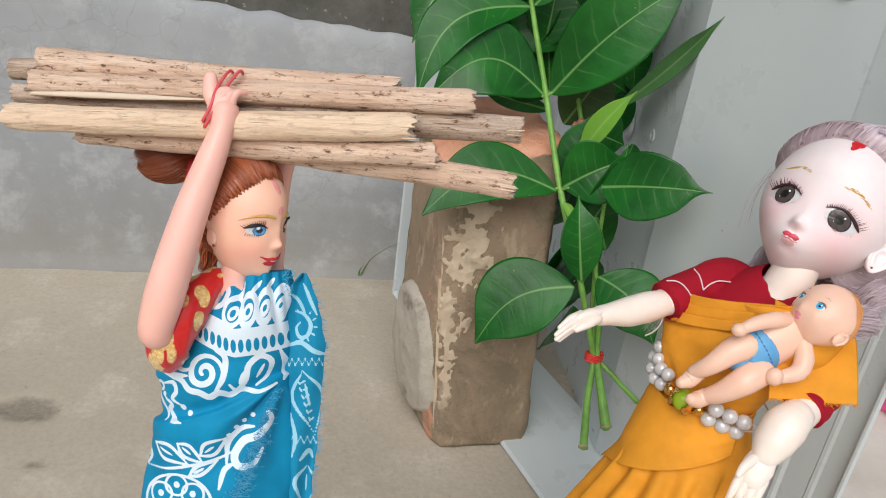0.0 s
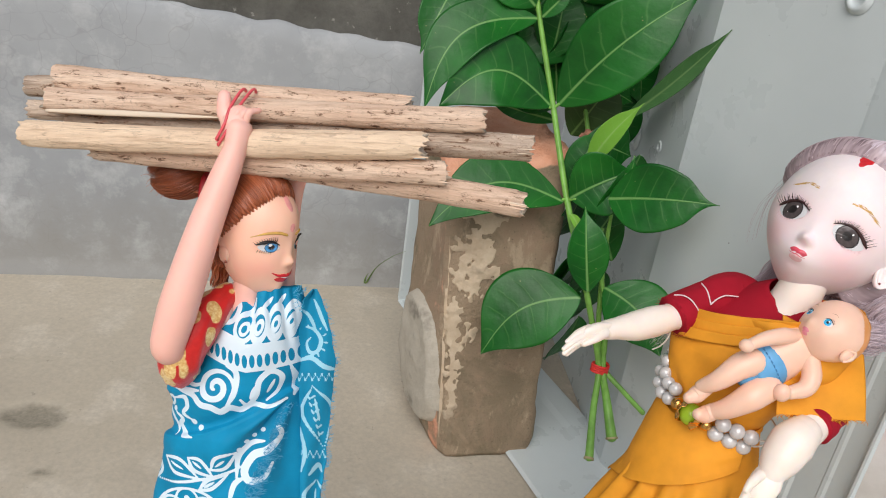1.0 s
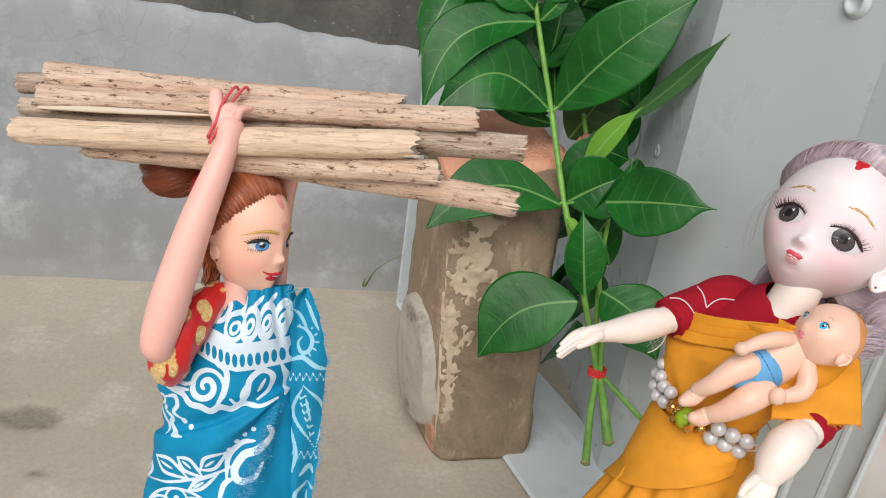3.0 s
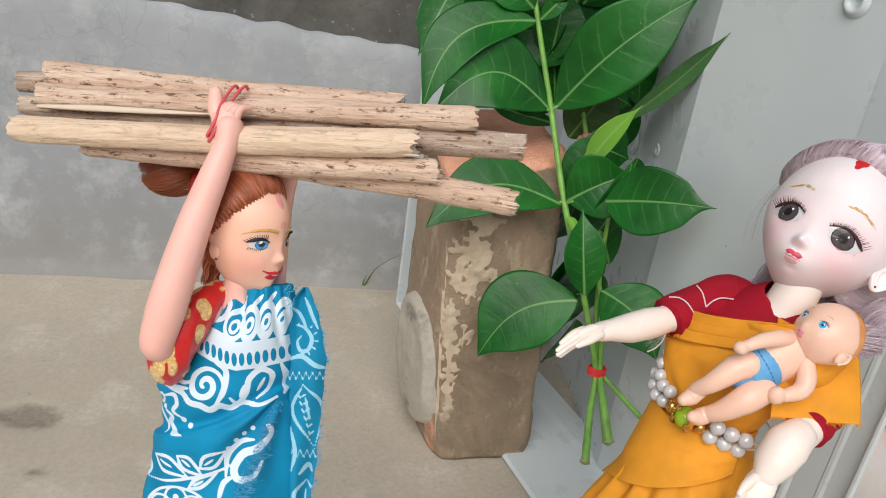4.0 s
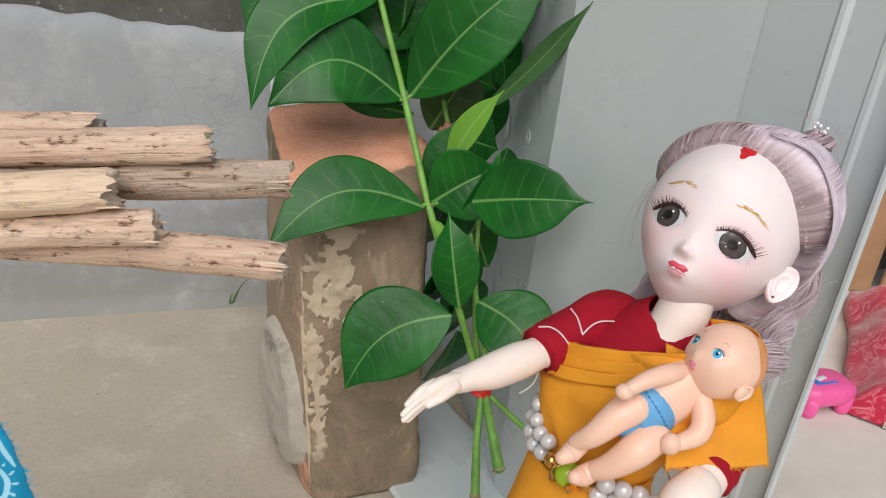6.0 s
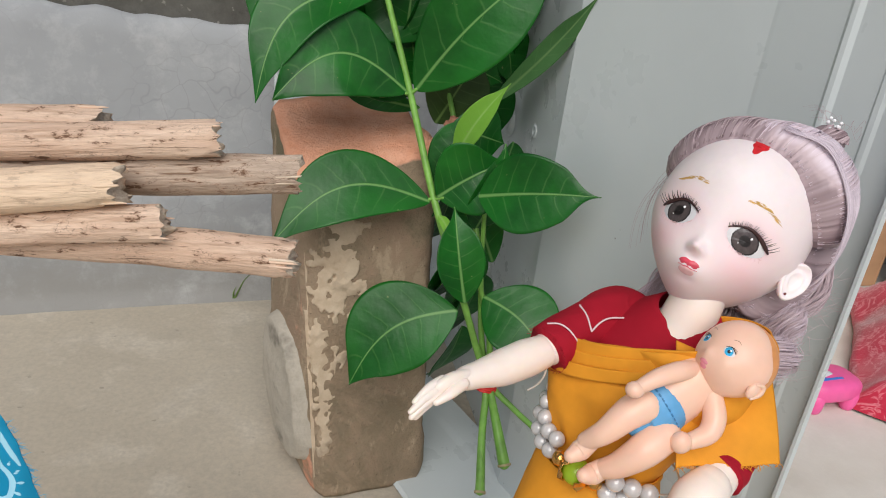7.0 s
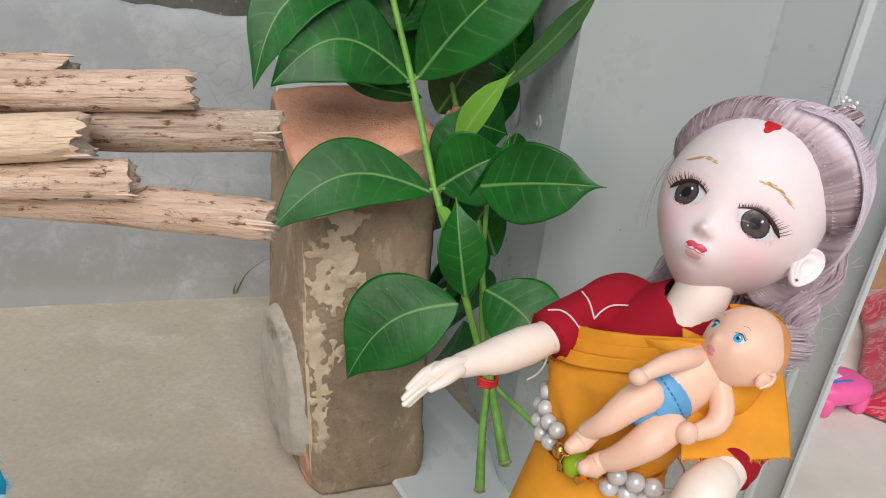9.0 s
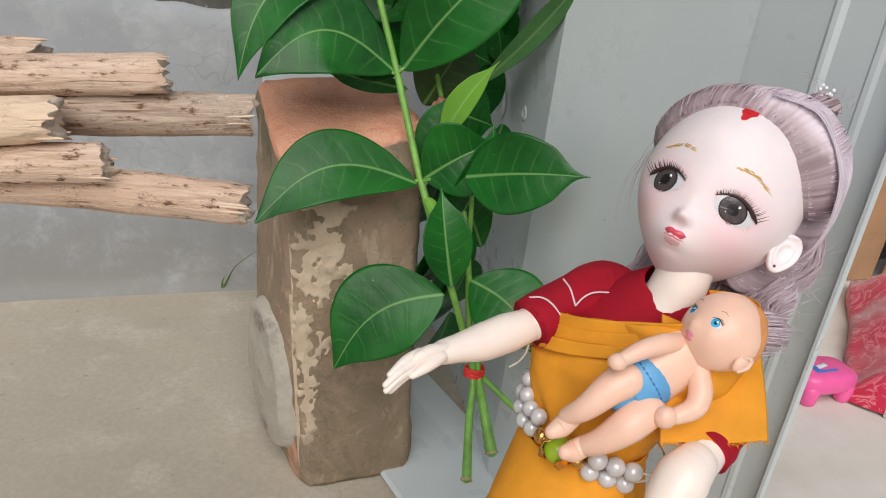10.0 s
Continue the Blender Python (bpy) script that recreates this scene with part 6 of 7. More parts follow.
        tube(bm, path, [0.1, 0.2, 0.22, 0.22, 0.2, 0.1], 5, 34, 13, values={"strand": 0.2 + 0.7 * rnd.random()}, round_ends=False)
    ball(bm, (14, 29, 53), (6, 5.5, 4.0), u=24, v=16, mat=1, values={"strand": 0.4}, warp=lambda d, p: p * (1 + 0.08 * noise.noise(d * 9)))
    for k in range(60):
        a = rnd.uniform(0, 2 * math.pi)
        tube(bm, [(14 + 6.4 * math.cos(a + t) * (1 - 0.25 * t), 29 + 6.0 * math.sin(a + t), 53 + 2.5 * math.sin(3 * t + a)) for t in (0, 0.5, 1.0, 1.5)], [0.4, 0.45, 0.25], 5, 12, 1, values={"strand": rnd.random()})
    for k in range(18):
        p = Vector((14 + rnd.uniform(-6, 8), 28 + rnd.uniform(-5, 5), 56))
        d = Vector((rnd.uniform(-14, 8), rnd.uniform(-3, 6), rnd.uniform(1, 5)))
        tube(bm, [p, p + d * 0.5 + Vector((0, 0, 3)), p + d], [0.07, 0.06, 0.03], 4, 8, 1, values={"strand": 0.7})
    # curls behind both shoulders
    for path, spread, count, wave, turns, pale in (
            ([(28, 44, 22), (33, 46, 6), (32, 44, -8), (27, 42, -18)], [6, 6, 5, 4], 260, 2.4, 1.6, 0.5),
            ([(24, 44, 2), (27, 45, -16), (29, 41, -30), (25, 37, -42)], [7, 7, 6, 5], 300, 5.5, 2.4, 0.3),
            ([(29, 42, 0), (33, 42, -12), (35, 39, -26), (29, 33, -43)], [4, 5, 5, 4], 260, 6.0, 2.6, 0.9),
            ([(12, 48, -6), (15, 48, -26), (20, 45, -46), (18, 42, -60)], [8, 8, 8, 5], 170, 3.0, 2.4, 0.2),
            ([(-12, 48, 0), (-14, 52, -18), (-17, 52, -36)], [7, 7, 4], 150, 1.6, 1.6, 0.8),
            ([(-18, 54, -22), (-30, 56, -48), (-40, 50, -66), (-44, 46, -84)], [3, 3, 5, 3], 60, 1.6, 1.4, 1.2)):
        lock(bm, path, spread, int(count * 1.25), 0.14, 1, rnd, wave, turns, n=26, pale=pale)
    for k in range(90):
        p = Vector((rnd.uniform(28, 40), rnd.uniform(34, 44), rnd.uniform(-38, 10)))
        d = Vector((rnd.uniform(1, 11), rnd.uniform(-6, 4), rnd.uniform(-6, 8)))
        tube(bm, [p, p + d * 0.5 + Vector((0, 0, rnd.uniform(-3, 3))), p + d], [0.07, 0.06, 0.03], 4, 8, 1, values={"strand": 1.2})
    for k in range(9):
        p = Vector((-29 + rnd.uniform(-1, 1), 26 + rnd.uniform(-4, 6), 20 + rnd.uniform(-8, 8)))
        tube(bm, [p, p + Vector((-3.5, 2, -9)), p + Vector((-2.5, 3, -20)), p + Vector((1, 4, -30))], [0.07, 0.06, 0.03], 4, 10, 1, values={"strand": 0.6})
    # glass crumbs on the knot
    for k in range(9):
        ball(bm, (14 + rnd.uniform(-2.5, 2.5), 23 + rnd.uniform(-1, 2), 56 + rnd.uniform(-1.5, 1.5)), 0.65, u=7, v=5, mat=5)
    move(bm, start, FACE)
    # neck, trunk, legs and jointed arms
    tube(bm, [(0.163, 0.303, 0.279), (0.159, 0.300, 0.267), (0.156, 0.299, 0.255), (0.1535, 0.299, 0.243)], [0.0092, 0.0092, 0.0102, 0.0145], 28, 16, 14)
    tube(bm, [(0.156, 0.301, 0.246), (0.147, 0.299, 0.226), (0.136, 0.292, 0.203), (0.125, 0.287, 0.18), (0.108, 0.283, 0.1), (0.098, 0.28, 0.006)], [0.014, 0.0155, 0.0125, 0.017, 0.012, 0.007], 24, 30, 14)
    tube(bm, [(0.1365, 0.321, 0.2475), (0.122, 0.311, 0.2445), (0.110, 0.303, 0.2405)], [0.0075, 0.0068, 0.0062], 20, 14, 14)
    ball(bm, (0.1075, 0.302, 0.2395), (0.0066, 0.0066, 0.0066), u=20, v=14, mat=14)
    tube(bm, [(0.105, 0.3005, 0.2388), (0.0975, 0.297, 0.2376), (0.088, 0.2915, 0.2368), (0.0785, 0.286, 0.2372), (0.0735, 0.2833, 0.2372)], [0.0062, 0.0071, 0.0067, 0.0048, 0.0043], 26, 30, 14)
    tube(bm, [(0.0745, 0.284, 0.2374), (0.0685, 0.2803, 0.2378), (0.0645, 0.2775, 0.2374)], [0.0042, 0.0049, 0.0044], 20, 14, 14, flat=0.6, side=(0.2, -0.4, 0.9))
    for k, (dz, dy, ln) in enumerate(((0.002, 0.001, 0.92), (0.0007, -0.0004, 1.04), (-0.0008, -0.001, 1.0), (-0.0021, -0.0006, 0.86))):
        p = Vector((0.0652, 0.278 + dy, 0.2372 + dz))
        d = Vector((-0.0105, -0.0085, -0.0030 - 0.0006 * k)) * ln
        tube(bm, [p, p + d * 0.5 + Vector((0, 0, 0.0007)), p + d + Vector((0, 0, -0.0008))], [0.0019, 0.0017, 0.001], 12, 10, 14)
    tube(bm, [(0.0725, 0.279, 0.2382), (0.0675, 0.2742, 0.2372), (0.0628, 0.2718, 0.2352)], [0.0022, 0.0019, 0.0012], 12, 10, 14)
    tube(bm, [(0.178, 0.275, 0.229), (0.17, 0.268, 0.2235), (0.161, 0.2595, 0.2203), (0.155, 0.2535, 0.2185)], [0.0075, 0.0075, 0.0073, 0.007], 20, 14, 14)
    tube(bm, [(0.1545, 0.253, 0.2195), (0.149, 0.2485, 0.2165), (0.1445, 0.2445, 0.2105), (0.1414, 0.2415, 0.2055)], [0.0072, 0.0088, 0.0078, 0.0054], 26, 24, 14)
    tube(bm, [(0.1416, 0.2416, 0.207), (0.1392, 0.2392, 0.2025), (0.137, 0.237, 0.1985)], [0.005, 0.0062, 0.0056], 20, 14, 14, flat=0.6, side=(0.8, -0.5, 0))
    for k, dx in enumerate((-0.0045, -0.0015, 0.0015, 0.0042)):
        p = Vector((0.1372 + dx, 0.2365 - 0.3 * dx, 0.1988))
        tube(bm, [p, p + Vector((-0.0025, -0.003, -0.006)), p + Vector((-0.004, -0.004, -0.0125))], [0.0018, 0.0017, 0.001], 12, 10, 14)
    tube(bm, [(0.1362, 0.2395, 0.2055), (0.1325, 0.2368, 0.2035), (0.1302, 0.2348, 0.2008)], [0.0023, 0.002, 0.0013], 12, 10, 14)
    mats = [M_PALE, M_MAUVE, M_WHITE, M_IRIS_GREY, M_BLACK, M_SPARK, M_PINK_LIP, M_PINK_EDGE, M_BROWN_LASH, M_OCHRE, plain("pierced_hole", (0.2, 0.06, 0.05), 0.7), plain("pale_rose_lip", (0.86, 0.55, 0.56), 0.25), plain("mouth_line", (0.4, 0.05, 0.07), 0.5), M_MAUVE_SHEEN, M_CREAM]
    mats[12] = plain("vermilion", (0.62, 0.012, 0.02), 0.75, 0.2, 600)
    tagged(part("doll", bm, mats), "large-eyed pale resin doll with mauve curls, one arm held out", "doll")


def tube_cloth(name, parent, mat, points, radii, label="", segs=44, n=40, fold=0.025, seed=0.0, open_ends=True):
    """A tight sleeve of cloth with small wrinkles."""
    bm = bmesh.new()
    tube(bm, points, radii, segs, n, round_ends=False, shape=lambda i, a: 1 + fold * math.sin(3 * a + i * 0.35 + seed) + 0.6 * fold * math.sin(7 * a - i * 0.5 + seed))
    return part(name, bm, mat, parent, label)


def build_red_blouse():
    blouse = thing("blouse", "crimson cotton doll blouse with thin white piping", "blouse")
    red = woven("crimson_cotton", (0.34, 0.006, 0.02), 0.85)
    white = woven("white_thread", (0.75, 0.6, 0.62), 0.8)
    tube_cloth("sleeve", blouse, red, [(0.147, 0.313, 0.2465), (0.138, 0.318, 0.247), (0.125, 0.312, 0.2448), (0.1125, 0.3045, 0.2418), (0.1065, 0.301, 0.2395)], [0.0085, 0.0108, 0.0098, 0.0094, 0.0094])
    tube_cloth("sleeve", blouse, red, [(0.175, 0.2722, 0.227), (0.1705, 0.2683, 0.224), (0.165, 0.263, 0.2218), (0.1595, 0.258, 0.2198)], [0.0085, 0.0086, 0.0087, 0.0088], seed=2)
    bm = bmesh.new()
    rows = []
    for i in range(24):
        t = i / 23
        c = Vector((0.1565, 0.3005, 0.2585)).lerp(Vector((0.148, 0.2985, 0.229)), t)
        wide, deep = 0.0112 + 0.0148 * min(1, t * 2.0) ** 0.95, 0.0108 + 0.008 * min(1, t * 2.2)
        rows.append([c + Vector((0.8, -0.6, -0.05)) * (wide * math.cos(a) - 0.004 * min(1, t * 2)) + Vector((0.6, 0.8, 0)) * (deep * math.sin(a)) + Vector((0, 0, (0.0015 * abs(math.cos(a)) + 0.0025 * math.sin(a)) * (1 - t) - 0.002 * math.sin(4 * a) * t)) for a in (2 * math.pi * j / 48 for j in range(48))])
    grid(bm, rows, True)
    body = part("bodice", bm, red, blouse)
    m = body.modifiers.new("thickness", "SOLIDIFY")
    m.thickness = 0.0006
    rnd = random.Random(3)
    for pts in (
            [(0.1052, 0.3026, 0.2495), (0.109, 0.3009, 0.2505), (0.1124, 0.2982, 0.2495), (0.1167, 0.296, 0.2449)],
            [(0.1186, 0.3103, 0.2536), (0.1199, 0.3045, 0.2527), (0.1213, 0.2998, 0.2486)],
            [(0.1213, 0.2998, 0.2486), (0.1247, 0.3027, 0.2505), (0.1288, 0.3047, 0.2517), (0.1348, 0.306, 0.2514), (0.139, 0.3066, 0.2509)],
            [(0.169, 0.2568, 0.2255), (0.1665, 0.2545, 0.2205), (0.168, 0.2585, 0.2145)]):
        bm = bmesh.new()
        tube(bm, pts, [0.00035], 6, 20)
        part("piping", bm, white, blouse)
    bm = bmesh.new()
    for k in range(60):
        a = rnd.uniform(0, 2 * math.pi)
        c = Vector((0.1065, 0.301, 0.2395))
        ax = Vector((0.75, 0.45, 0.25)).normalized()
        e = ax.orthogonal().normalized()
        p = c + (e * math.cos(a) + ax.cross(e) * math.sin(a)) * 0.0094
        d = -ax * rnd.uniform(0.0005, 0.0016) + (p - c) * rnd.uniform(-0.05, 0.08)
        tube(bm, [p, p + d], [0.00012, 0.00006], 4, 3)
    tagged(part("frayed_threads", bm, red, blouse), kind="stuff")


def build_yellow_sari():
    sari = thing("sari", "plain marigold yellow sari cloth draped and pleated", "sari")
    gold = woven("marigold_cloth", (0.76, 0.315, 0.024), 0.72)
    E1, E2 = Vector((0.8, -0.6, 0)), Vector((0.6, 0.8, 0))
    # height, centre x, y, half width, half depth
    rows_at = [(0.2555, 0.1455, 0.2935, 0.0345, 0.0175), (0.247, 0.146, 0.2925, 0.037, 0.0205), (0.235, 0.143, 0.291, 0.037, 0.0225), (0.222, 0.1385, 0.2895, 0.031, 0.0215), (0.211, 0.134, 0.288, 0.0235, 0.0195), (0.204, 0.1315, 0.287, 0.0215, 0.0185),
               (0.197, 0.13, 0.2845, 0.0235, 0.0195), (0.185, 0.127, 0.279, 0.025, 0.022), (0.17, 0.124, 0.2745, 0.0275, 0.025), (0.14, 0.117, 0.271, 0.035, 0.03), (0.07, 0.103, 0.271, 0.05, 0.036), (0.004, 0.098, 0.269, 0.056, 0.04)]
    zz = [-r[0] for r in rows_at]
    at = lambda k, z: float(np.interp(-z, zz, [r[k] for r in rows_at]))  # noqa: E731

    def ring(z, cols, top):
        row = []
        cx, cy, a, b = at(1, z), at(2, z), at(3, z), at(4, z)
        for j in range(cols):
            ang = 2 * math.pi * j / cols
            c, s = math.cos(ang), math.sin(ang)
            if top:
                lean = 0.0115 * c
                slant = (z + lean - 0.2035) * 1000
                k = 0.0008 * math.sin(slant / 1.55 + 2.1 * c) * smoothstep(30, 40, slant + 6 * c) + 0.0012 * noise.noise(Vector((c * 2, slant / 14, s))) + 0.0007 * math.sin(9 * ang + slant * 0.1) * (1 - smoothstep(2, 16, slant))
                p = Vector((cx, cy, z + lean * smoothstep(0.204, 0.25, z)))
            else:
                drop = (0.203 - z) * 1000
                k = 0.0021 * math.sin(15 * ang + 0.02 * drop) * smoothstep(10, 36, drop) + 0.0016 * noise.noise(Vector((c * 2.4, s * 2.4, drop / 26))) + 0.0011 * math.sin((drop + 16 * c) / 4.4) * (1 - smoothstep(16, 34, drop))
                p = Vector((cx, cy, z))
            row.append(p + E1 * ((a + k) * c) + E2 * ((b + k) * s))
        return row

    bm = bmesh.new()
    grid(bm, [ring(z, 160, True) for z in np.linspace(0.2545, 0.2025, 90)], True)
    drape = part("bodice_drape", bm, gold, sari)
    bm = bmesh.new()
    grid(bm, [ring(z, 200, False) for z in (*np.linspace(0.2055, 0.15, 80), *np.linspace(0.147, 0.003, 40))], True)
    skirt = part("skirt", bm, gold, sari)
    # one crossing layer of cloth over the front of the skirt
    bm = bmesh.new()
    rows = []
    for i in range(60):
        t = i / 59
        row = []
        for j in range(80):
            s = j / 79
            ang = math.pi * (0.98 + 0.82 * s)
            z = 0.2045 - 0.002 * s - t * (0.050 - 0.038 * s ** 0.75) - 0.0012 * math.sin(5 * s)
            cx, cy, a, b = at(1, z), at(2, z), at(3, z), at(4, z)
            k = 0.002 + 0.0008 * noise.noise(Vector((s * 5, t * 4, 2))) + 0.0005 * math.sin(t * 7 - 9 * s) * t + 0.0006 * smoothstep(0.9, 1.0, t)
            row.append(Vector((cx, cy, z)) + E1 * ((a + k) * math.cos(ang)) + E2 * ((b + k) * math.sin(ang)))
        rows.append(row)
    grid(bm, rows)
    over = part("front_fold", bm, gold, sari)
    # three soft pleats along the upper edge
    for i, (dz, out) in enumerate(((-0.0005, 0.0004), (-0.0032, 0.0003), (-0.0062, 0.0002))):
        bm = bmesh.new()
        rows = []
        for j in range(70):
            s = j / 69
            ang = math.pi * (0.92 + 1.02 * s)
            c = math.cos(ang)
            base = 0.2565 + dz - 0.0035 * (1 - s) * (i + 1) * 0.6 + 0.0115 * c * 0.9
            row = []
            for f in np.linspace(0, 1, 9):
                z = base - f * (0.0055 - 0.0015 * s)
                zc = min(0.2545, max(0.21, z))
                cx, cy, a, b = at(1, zc), at(2, zc), at(3, zc), at(4, zc)
                k = out * (1 - f) ** 0.5 + 0.0005 * (1 - f) + 0.0003 * math.sin(9 * s + i) - 0.0002 * f
                row.append(Vector((cx, cy, z)) + E1 * ((a + k) * c) + E2 * ((b + k) * math.sin(ang)))
            rows.append(row)
        grid(bm, rows)
        pl = part("pleat", bm, gold, sari)
        m = pl.modifiers.new("thickness", "SOLIDIFY")
        m.thickness = 0.0006
    # the loose corner that hangs by the arm, with its frayed edge
    A, B, C, D = Vector((0.146, 0.284, 0.256)), Vector((0.181, 0.277, 0.246)), Vector((0.178, 0.2545, 0.2275)), Vector((0.1425, 0.2555, 0.2245))
    bm = bmesh.new()
    rows = []
    for i in range(50):
        t = i / 49
        row = []
        for j in range(40):
            s = j / 39
            p = A.lerp(B, s).lerp(D.lerp(C, s), t)
            p += Vector((-0.35, -0.9, 0.25)) * (0.003 * math.sin(math.pi * min(1, t * 1.02)) * (0.4 + 0.6 * s) + 0.0008 * math.sin(8 * s + 3 * t))
            row.append(p)
        rows.append(row)
    grid(bm, rows)
    loose = part("loose_end", bm, gold, sari)
    for ob in (drape, skirt, over, loose):
        m = ob.modifiers.new("thickness", "SOLIDIFY")
        m.thickness = 0.0006
    rnd = random.Random(5)
    bm = bmesh.new()
    for k in range(70):
        p = rows[-1][rnd.randrange(40)].lerp(rows[-2][rnd.randrange(40)], 0.0)
        d = Vector((rnd.uniform(-0.001, 0.003), rnd.uniform(-0.001, 0.001), -rnd.uniform(0.0004, 0.0026)))
        tube(bm, [p, p + d * 0.6 + Vector((0.0004, 0, 0)), p + d], [0.00016, 0.00012, 0.00007], 4, 5)
    tagged(part("frayed_threads", bm, gold, sari), kind="stuff")


def build_belt():
    belt = thing("bead_belt", "belt of pearl beads with a green bead in gold caps", "belt")
    m = Nodes("pearl")
    pearl = m.done(m.ramp(m.noise(300, 2), 0.3, 0.7, (0.5, 0.5, 0.51), (0.64, 0.63, 0.63)), 0.18, Specular_IOR_Level=0.9, Coat_Weight=0.9, Coat_Roughness=0.06)
    goldm = plain("gold_metal", (0.75, 0.42, 0.12), 0.25, 0.15, 300, 0.1, 1.0)
    green = glossy("lime_bead", (0.36, 0.55, 0.03), 0.15)
    cord = woven("white_cord", (0.7, 0.66, 0.6), 0.8)

    def bead(name, p, r, mat, label=""):
        bm = bmesh.new()
        ball(bm, p, r, u=24, v=16)
        return part(name, bm, mat, belt, label)

    left = spline([(0.1125, 0.306, 0.2165), (0.109, 0.3, 0.2115), (0.108, 0.2915, 0.2085), (0.1098, 0.2835, 0.2095)], 5)
    right = spline([(0.1262, 0.264, 0.2075), (0.1325, 0.2632, 0.2055), (0.139, 0.263, 0.2035), (0.145, 0.2635, 0.203)], 4)
    for line, r in ((left, 0.0031), (right[:3], 0.0034)):
        for p in line:
            for side in (1, -1):
                bead("pearl", p + Vector((0.0006, -0.0008, 0.0032)) * side, r, pearl)
    bead("gold_bead", (0.1106, 0.2762, 0.2094), 0.0029, goldm, "small gold bead")
    bead("gold_bead", (0.121, 0.2664, 0.2073), 0.0028, goldm, "small gold bead")
    bead("lime_bead", (0.115, 0.27, 0.209), 0.005, green, "round lime green bead")
    c, ax = Vector((0.115, 0.27, 0.209)), (Vector((0.121, 0.2664, 0.2073)) - Vector((0.1106, 0.2762, 0.2094))).normalized()
    e1 = ax.orthogonal().normalized()
    e2 = ax.cross(e1)
    for s in (-1, 1):
        bm = bmesh.new()
        rows = []
        for f in np.linspace(0, 1, 7):
            row = []
            for j in range(40):
                a = 2 * math.pi * j / 40
                r = 0.0016 + 0.0042 * f ** 0.7
                reach = 0.0058 - 0.0032 * f * (1 if j % 8 < 4 else 0.55)
                row.append(c + ax * (s * reach) + (e1 * math.cos(a) + e2 * math.sin(a)) * r)
            rows.append(row)
        grid(bm, rows, True)
        cap = part("gold_cap", bm, goldm, belt, "toothed gold bead cap")
        mod = cap.modifiers.new("thickness", "SOLIDIFY")
        mod.thickness = 0.0004
    for dz in (0.0026, -0.002):
        bm = bmesh.new()
        tube(bm, [right[2] + Vector((0, 0, dz)), right[3] + Vector((0.001, 0.0005, dz * 0.6)), (0.151, 0.266, 0.2045), (0.155, 0.275, 0.206), (0.15, 0.3, 0.207)], [0.0004], 6, 24)
        part("cord", bm, cord, belt)
    bm = bmesh.new()
    tube(bm, [(0.1075, 0.3005, 0.235), (0.1065, 0.2995, 0.2285), (0.1045, 0.3, 0.224), (0.1015, 0.3, 0.2215)], [0.0004], 6, 20)
    tagged(part("thread", bm, cord), "loose white thread hanging from the sleeve", "thread")


M_BABY = vinyl_skin("baby_vinyl", (0.9, 0.58, 0.44), (0.91, 0.61, 0.47), 0.36)


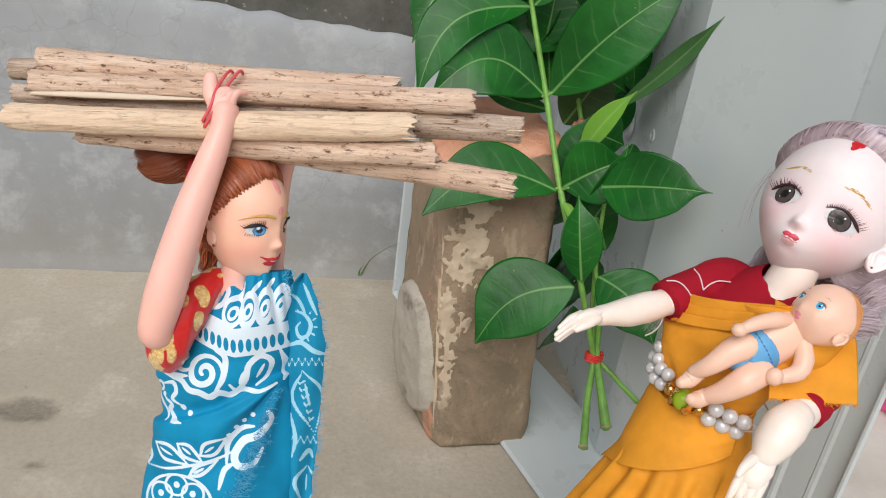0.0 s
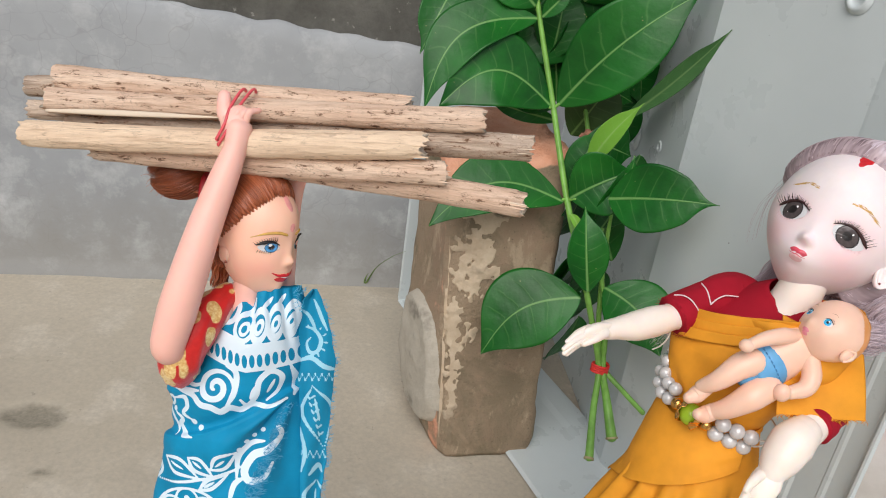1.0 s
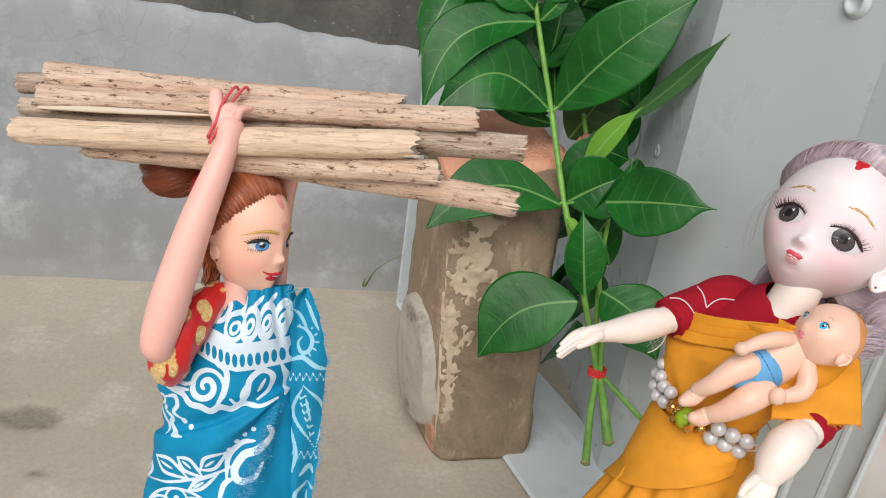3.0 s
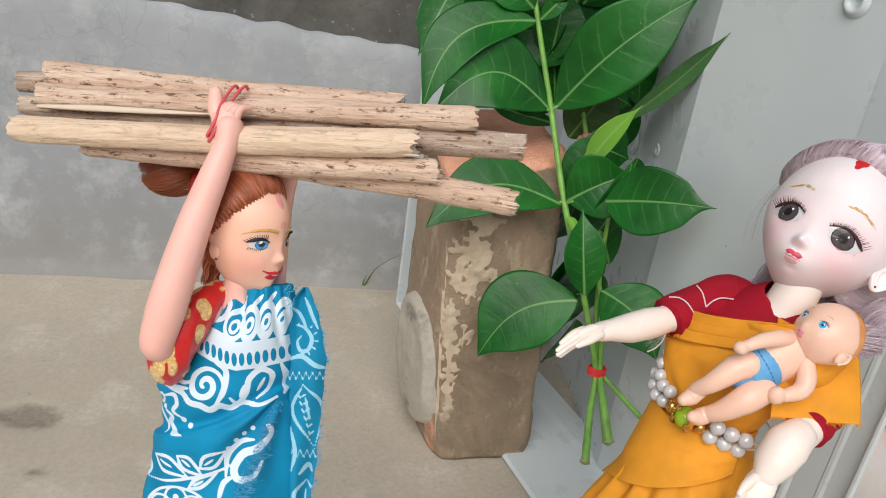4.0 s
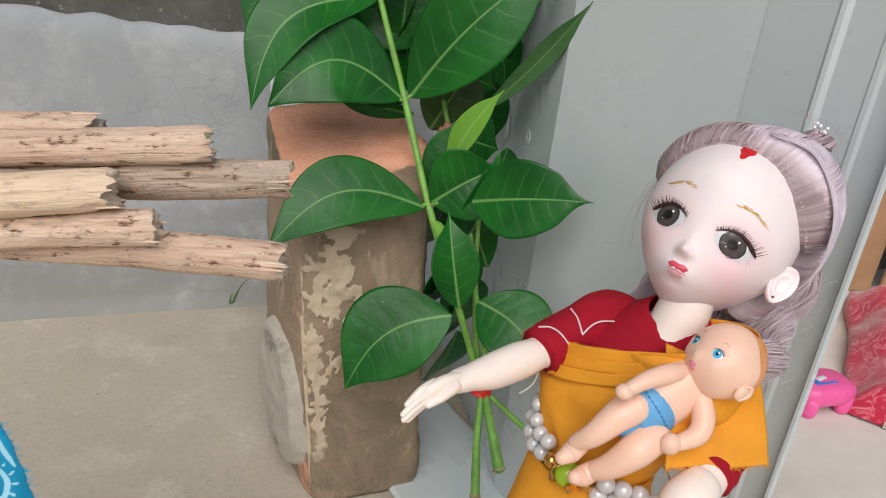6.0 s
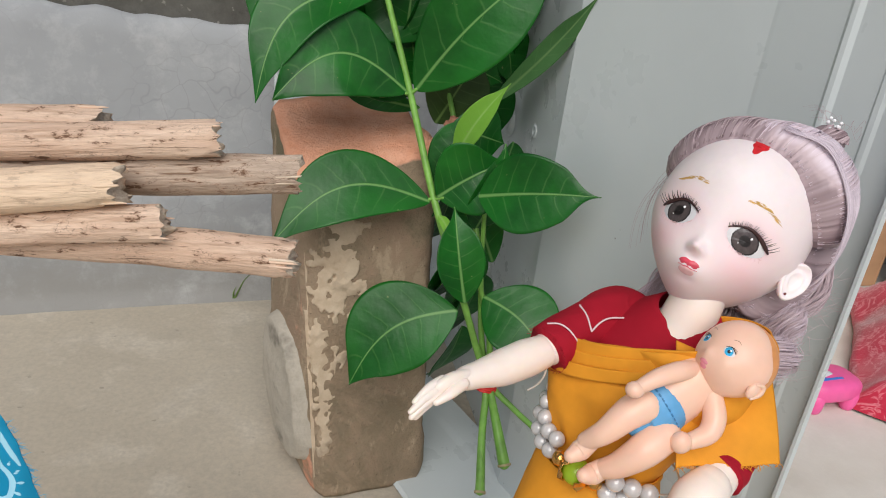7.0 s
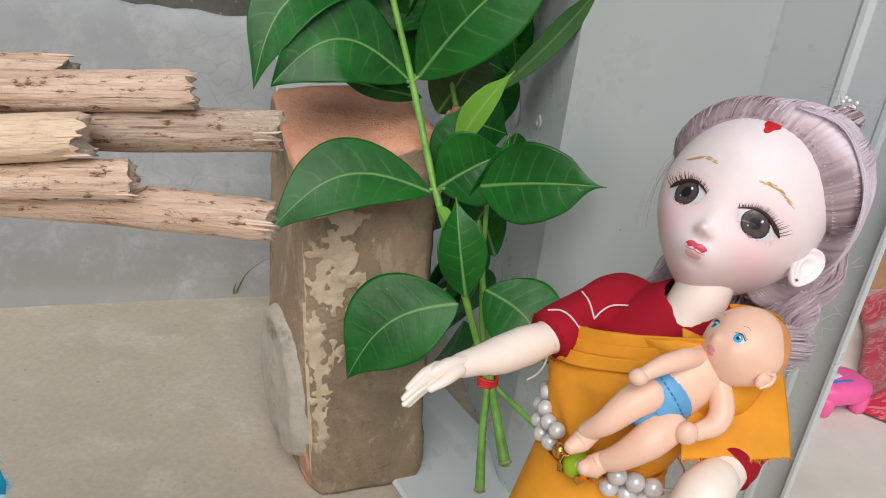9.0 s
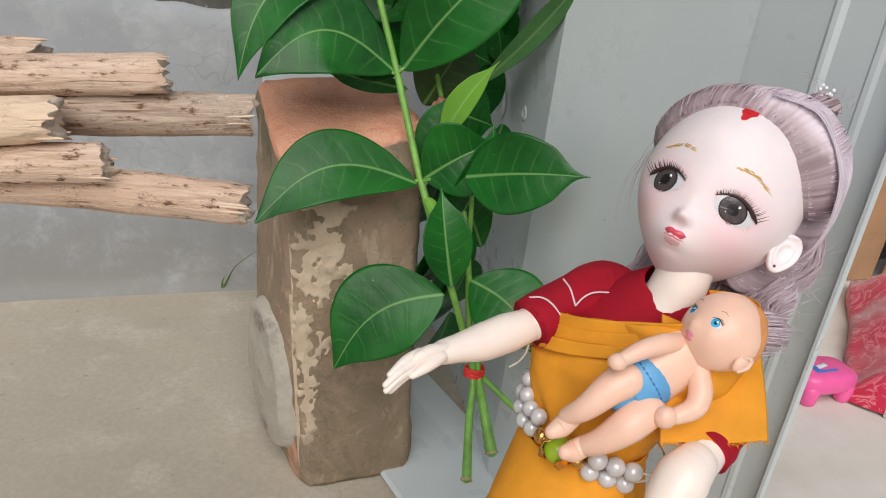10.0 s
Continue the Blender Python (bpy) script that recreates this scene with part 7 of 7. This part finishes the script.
def build_baby():
    """A small bald baby doll lying on the drape."""
    bm = bmesh.new()
    face = Head((12.6, 13.2, 13.8), (0, 10.6, 2.6), 0.12, [(0, -4.0, 1.9, 1.7, 1.5), (0, -7.2, 3.4, 2.4, 1.3), (6.5, -5.5, 4, 4, 1.2), (-6.5, -5.5, 4, 4, 1.2), (5, 0, 2.2, 1.8, -0.5), (-5, 0, 2.2, 1.8, -0.5)])
    face.skin(bm, 60, 48, 0)
    for s in (-1, 1):
        x = 5.1 * s
        face.decal(bm, x, 0, 1.75, 1.45, 1, 0.08)
        face.decal(bm, x - 0.1 * s, 0, 1.25, 1.4, 2, 0.16)
        face.decal(bm, x - 0.1 * s, 0, 0.5, 0.55, 3, 0.24)
        face.decal(bm, x + 0.2, 0.6, 0.3, 0.3, 4, 0.3)
        face.line(bm, [(x - 1.7 * s, 0.8), (x, 1.65), (x + 1.8 * s, 0.7)], [0.08, 0.2, 0.1], 3, 0.1)
        for k in range(5):
            f = 0.2 + 0.2 * k
            p = face.on(x + s * 1.7 * f, 1.5 - 0.7 * f * f, 0.15)
            tube(bm, [p, p + Vector((s * 0.5, -0.3, 0.6))], [0.1, 0.04], 4, 4, 3)
        face.line(bm, [(x - 1.2 * s, 4.0), (x, 4.6), (x + 1.2 * s, 4.2)], [0.06, 0.12, 0.05], 5, 0.05)
        ear = Vector((12.2 * s, 11.5, -2.4))
        ball(bm, ear, (1.5, 2.4, 3.2), u=18, v=12, mat=0)
        tube(bm, [ear + Vector((0.7 * s, -1.6, 1.6)), ear + Vector((1.2 * s, 0.6, 2.9)), ear + Vector((1.2 * s, 2.1, 0.6)), ear + Vector((0.9 * s, 0.8, -2.6))], [0.5, 0.75, 0.75, 0.5], 8, 20, 0)
    face.decal(bm, 0, -7.0, 1.8, 0.6, 6, 0.1, 0.25)
    face.decal(bm, 0, -8.0, 1.4, 0.6, 6, 0.1, 0.3)
    # painted orange hair on the crown
    face.hair(bm, (0, 0.75, 0.66), lambda p: 0.72 * (p.y - 10.6) + 0.52 * (p.z - 2.6) < 2.2 + 0.5 * math.sin(p.z * 0.8 + p.x * 0.3) or p.z < -5.5, 0.12, 7, cols=70, rows=14, ridge=0.0)
    head = Matrix.Translation((0.1611, 0.2704, 0.2574)) @ frame_of(None, (-0.639, -0.130, 0.758), (0.68, 0.279, 0.678)) @ Matrix.Scale(0.001, 4) @ Matrix.Translation((0, -10.6, -2.6))
    move(bm, 0, head)
    T = lambda pts, rad, **k: tube(bm, pts, [r * 0.001 for r in rad], 22, k.pop("n", 18), k.pop("mat", 0), **k)  # noqa: E731
    T([(0.1565, 0.273, 0.2525), (0.151, 0.2705, 0.2495), (0.1445, 0.269, 0.2455), (0.1385, 0.2675, 0.241), (0.1335, 0.2665, 0.2385)], [5.5, 9.0, 10.2, 10.2, 8.0], n=26, flat=0.7, side=(0.55, -0.25, -0.8))
    # trunks, legs, arms
    T([(0.1388, 0.2675, 0.2413), (0.1365, 0.267, 0.2398), (0.1325, 0.266, 0.237), (0.131, 0.2655, 0.236)], [10.4, 10.6, 9.2, 7.0], flat=0.74, side=(0.55, -0.25, -0.8), mat=8)
    # a stitched line of small dents along the waistband
    wide = Vector((0.55, -0.25, -0.8)).normalized()
    run = (Vector((0.1365, 0.267, 0.2398)) - Vector((0.1395, 0.2677, 0.2418))).normalized()
    wide = (wide - run * wide.dot(run)).normalized()
    deep = run.cross(wide)
    for k in range(34):
        a = 2 * math.pi * k / 34
        p = Vector((0.1378, 0.2673, 0.2407)) + wide * (0.01075 * math.cos(a)) + deep * (0.0079 * math.sin(a))
        t = (wide * (-math.sin(a)) + deep * math.cos(a)) * 0.0004
        tube(bm, [p - t, p + t], [0.00028, 0.00028], 5, 3, 9)
    T([(0.1315, 0.2655, 0.242), (0.1255, 0.2635, 0.2395), (0.1185, 0.2625, 0.2325), (0.114, 0.2655, 0.2262)], [6.0, 5.4, 4.1, 3.1], n=24)
    T([(0.1155, 0.2655, 0.226), (0.1125, 0.265, 0.2225), (0.109, 0.2632, 0.2215)], [3.4, 3.6, 2.4], n=14)
    T([(0.138, 0.261, 0.2335), (0.131, 0.2575, 0.2295), (0.1245, 0.259, 0.222), (0.1195, 0.2625, 0.2165)], [6.2, 5.8, 4.4, 3.2], n=24)
    T([(0.1205, 0.262, 0.2175), (0.117, 0.2615, 0.2155), (0.1135, 0.2595, 0.2165)], [3.5, 3.7, 2.5], n=14)
    T([(0.1465, 0.2695, 0.254), (0.139, 0.265, 0.2555), (0.1315, 0.2625, 0.2545), (0.1255, 0.2605, 0.2522)], [2.9, 3.4, 3.0, 2.3], n=22)
    ball(bm, (0.1238, 0.26, 0.2515), (0.0031, 0.0029, 0.0027), u=16, v=12)
    T([(0.1535, 0.266, 0.2465), (0.1535, 0.2605, 0.2415), (0.151, 0.2572, 0.2375), (0.1445, 0.2552, 0.2355)], [3.6, 3.9, 3.6, 2.7], n=24)
    ball(bm, (0.141, 0.2545, 0.2355), (0.0036, 0.0032, 0.0038), u=16, v=12)
    mats = [M_BABY, M_WHITE, plain("sky_iris", (0.05, 0.42, 0.72), 0.2, 0.25, 600), M_BLACK, M_SPARK, plain("faint_brow", (0.4, 0.2, 0.12), 0.6), plain("pink_lips", (0.78, 0.28, 0.36), 0.4), plain("orange_hair_paint", (0.8, 0.34, 0.11), 0.4), plain("blue_painted_briefs", (0.12, 0.38, 0.68), 0.5), plain("blue_stitch", (0.05, 0.22, 0.46), 0.5)]
    tagged(part("baby_doll", bm, mats), "small bald vinyl baby doll in blue briefs lying on the drape", "doll")


build_mother()
build_red_blouse()
build_yellow_sari()
build_belt()
build_baby()
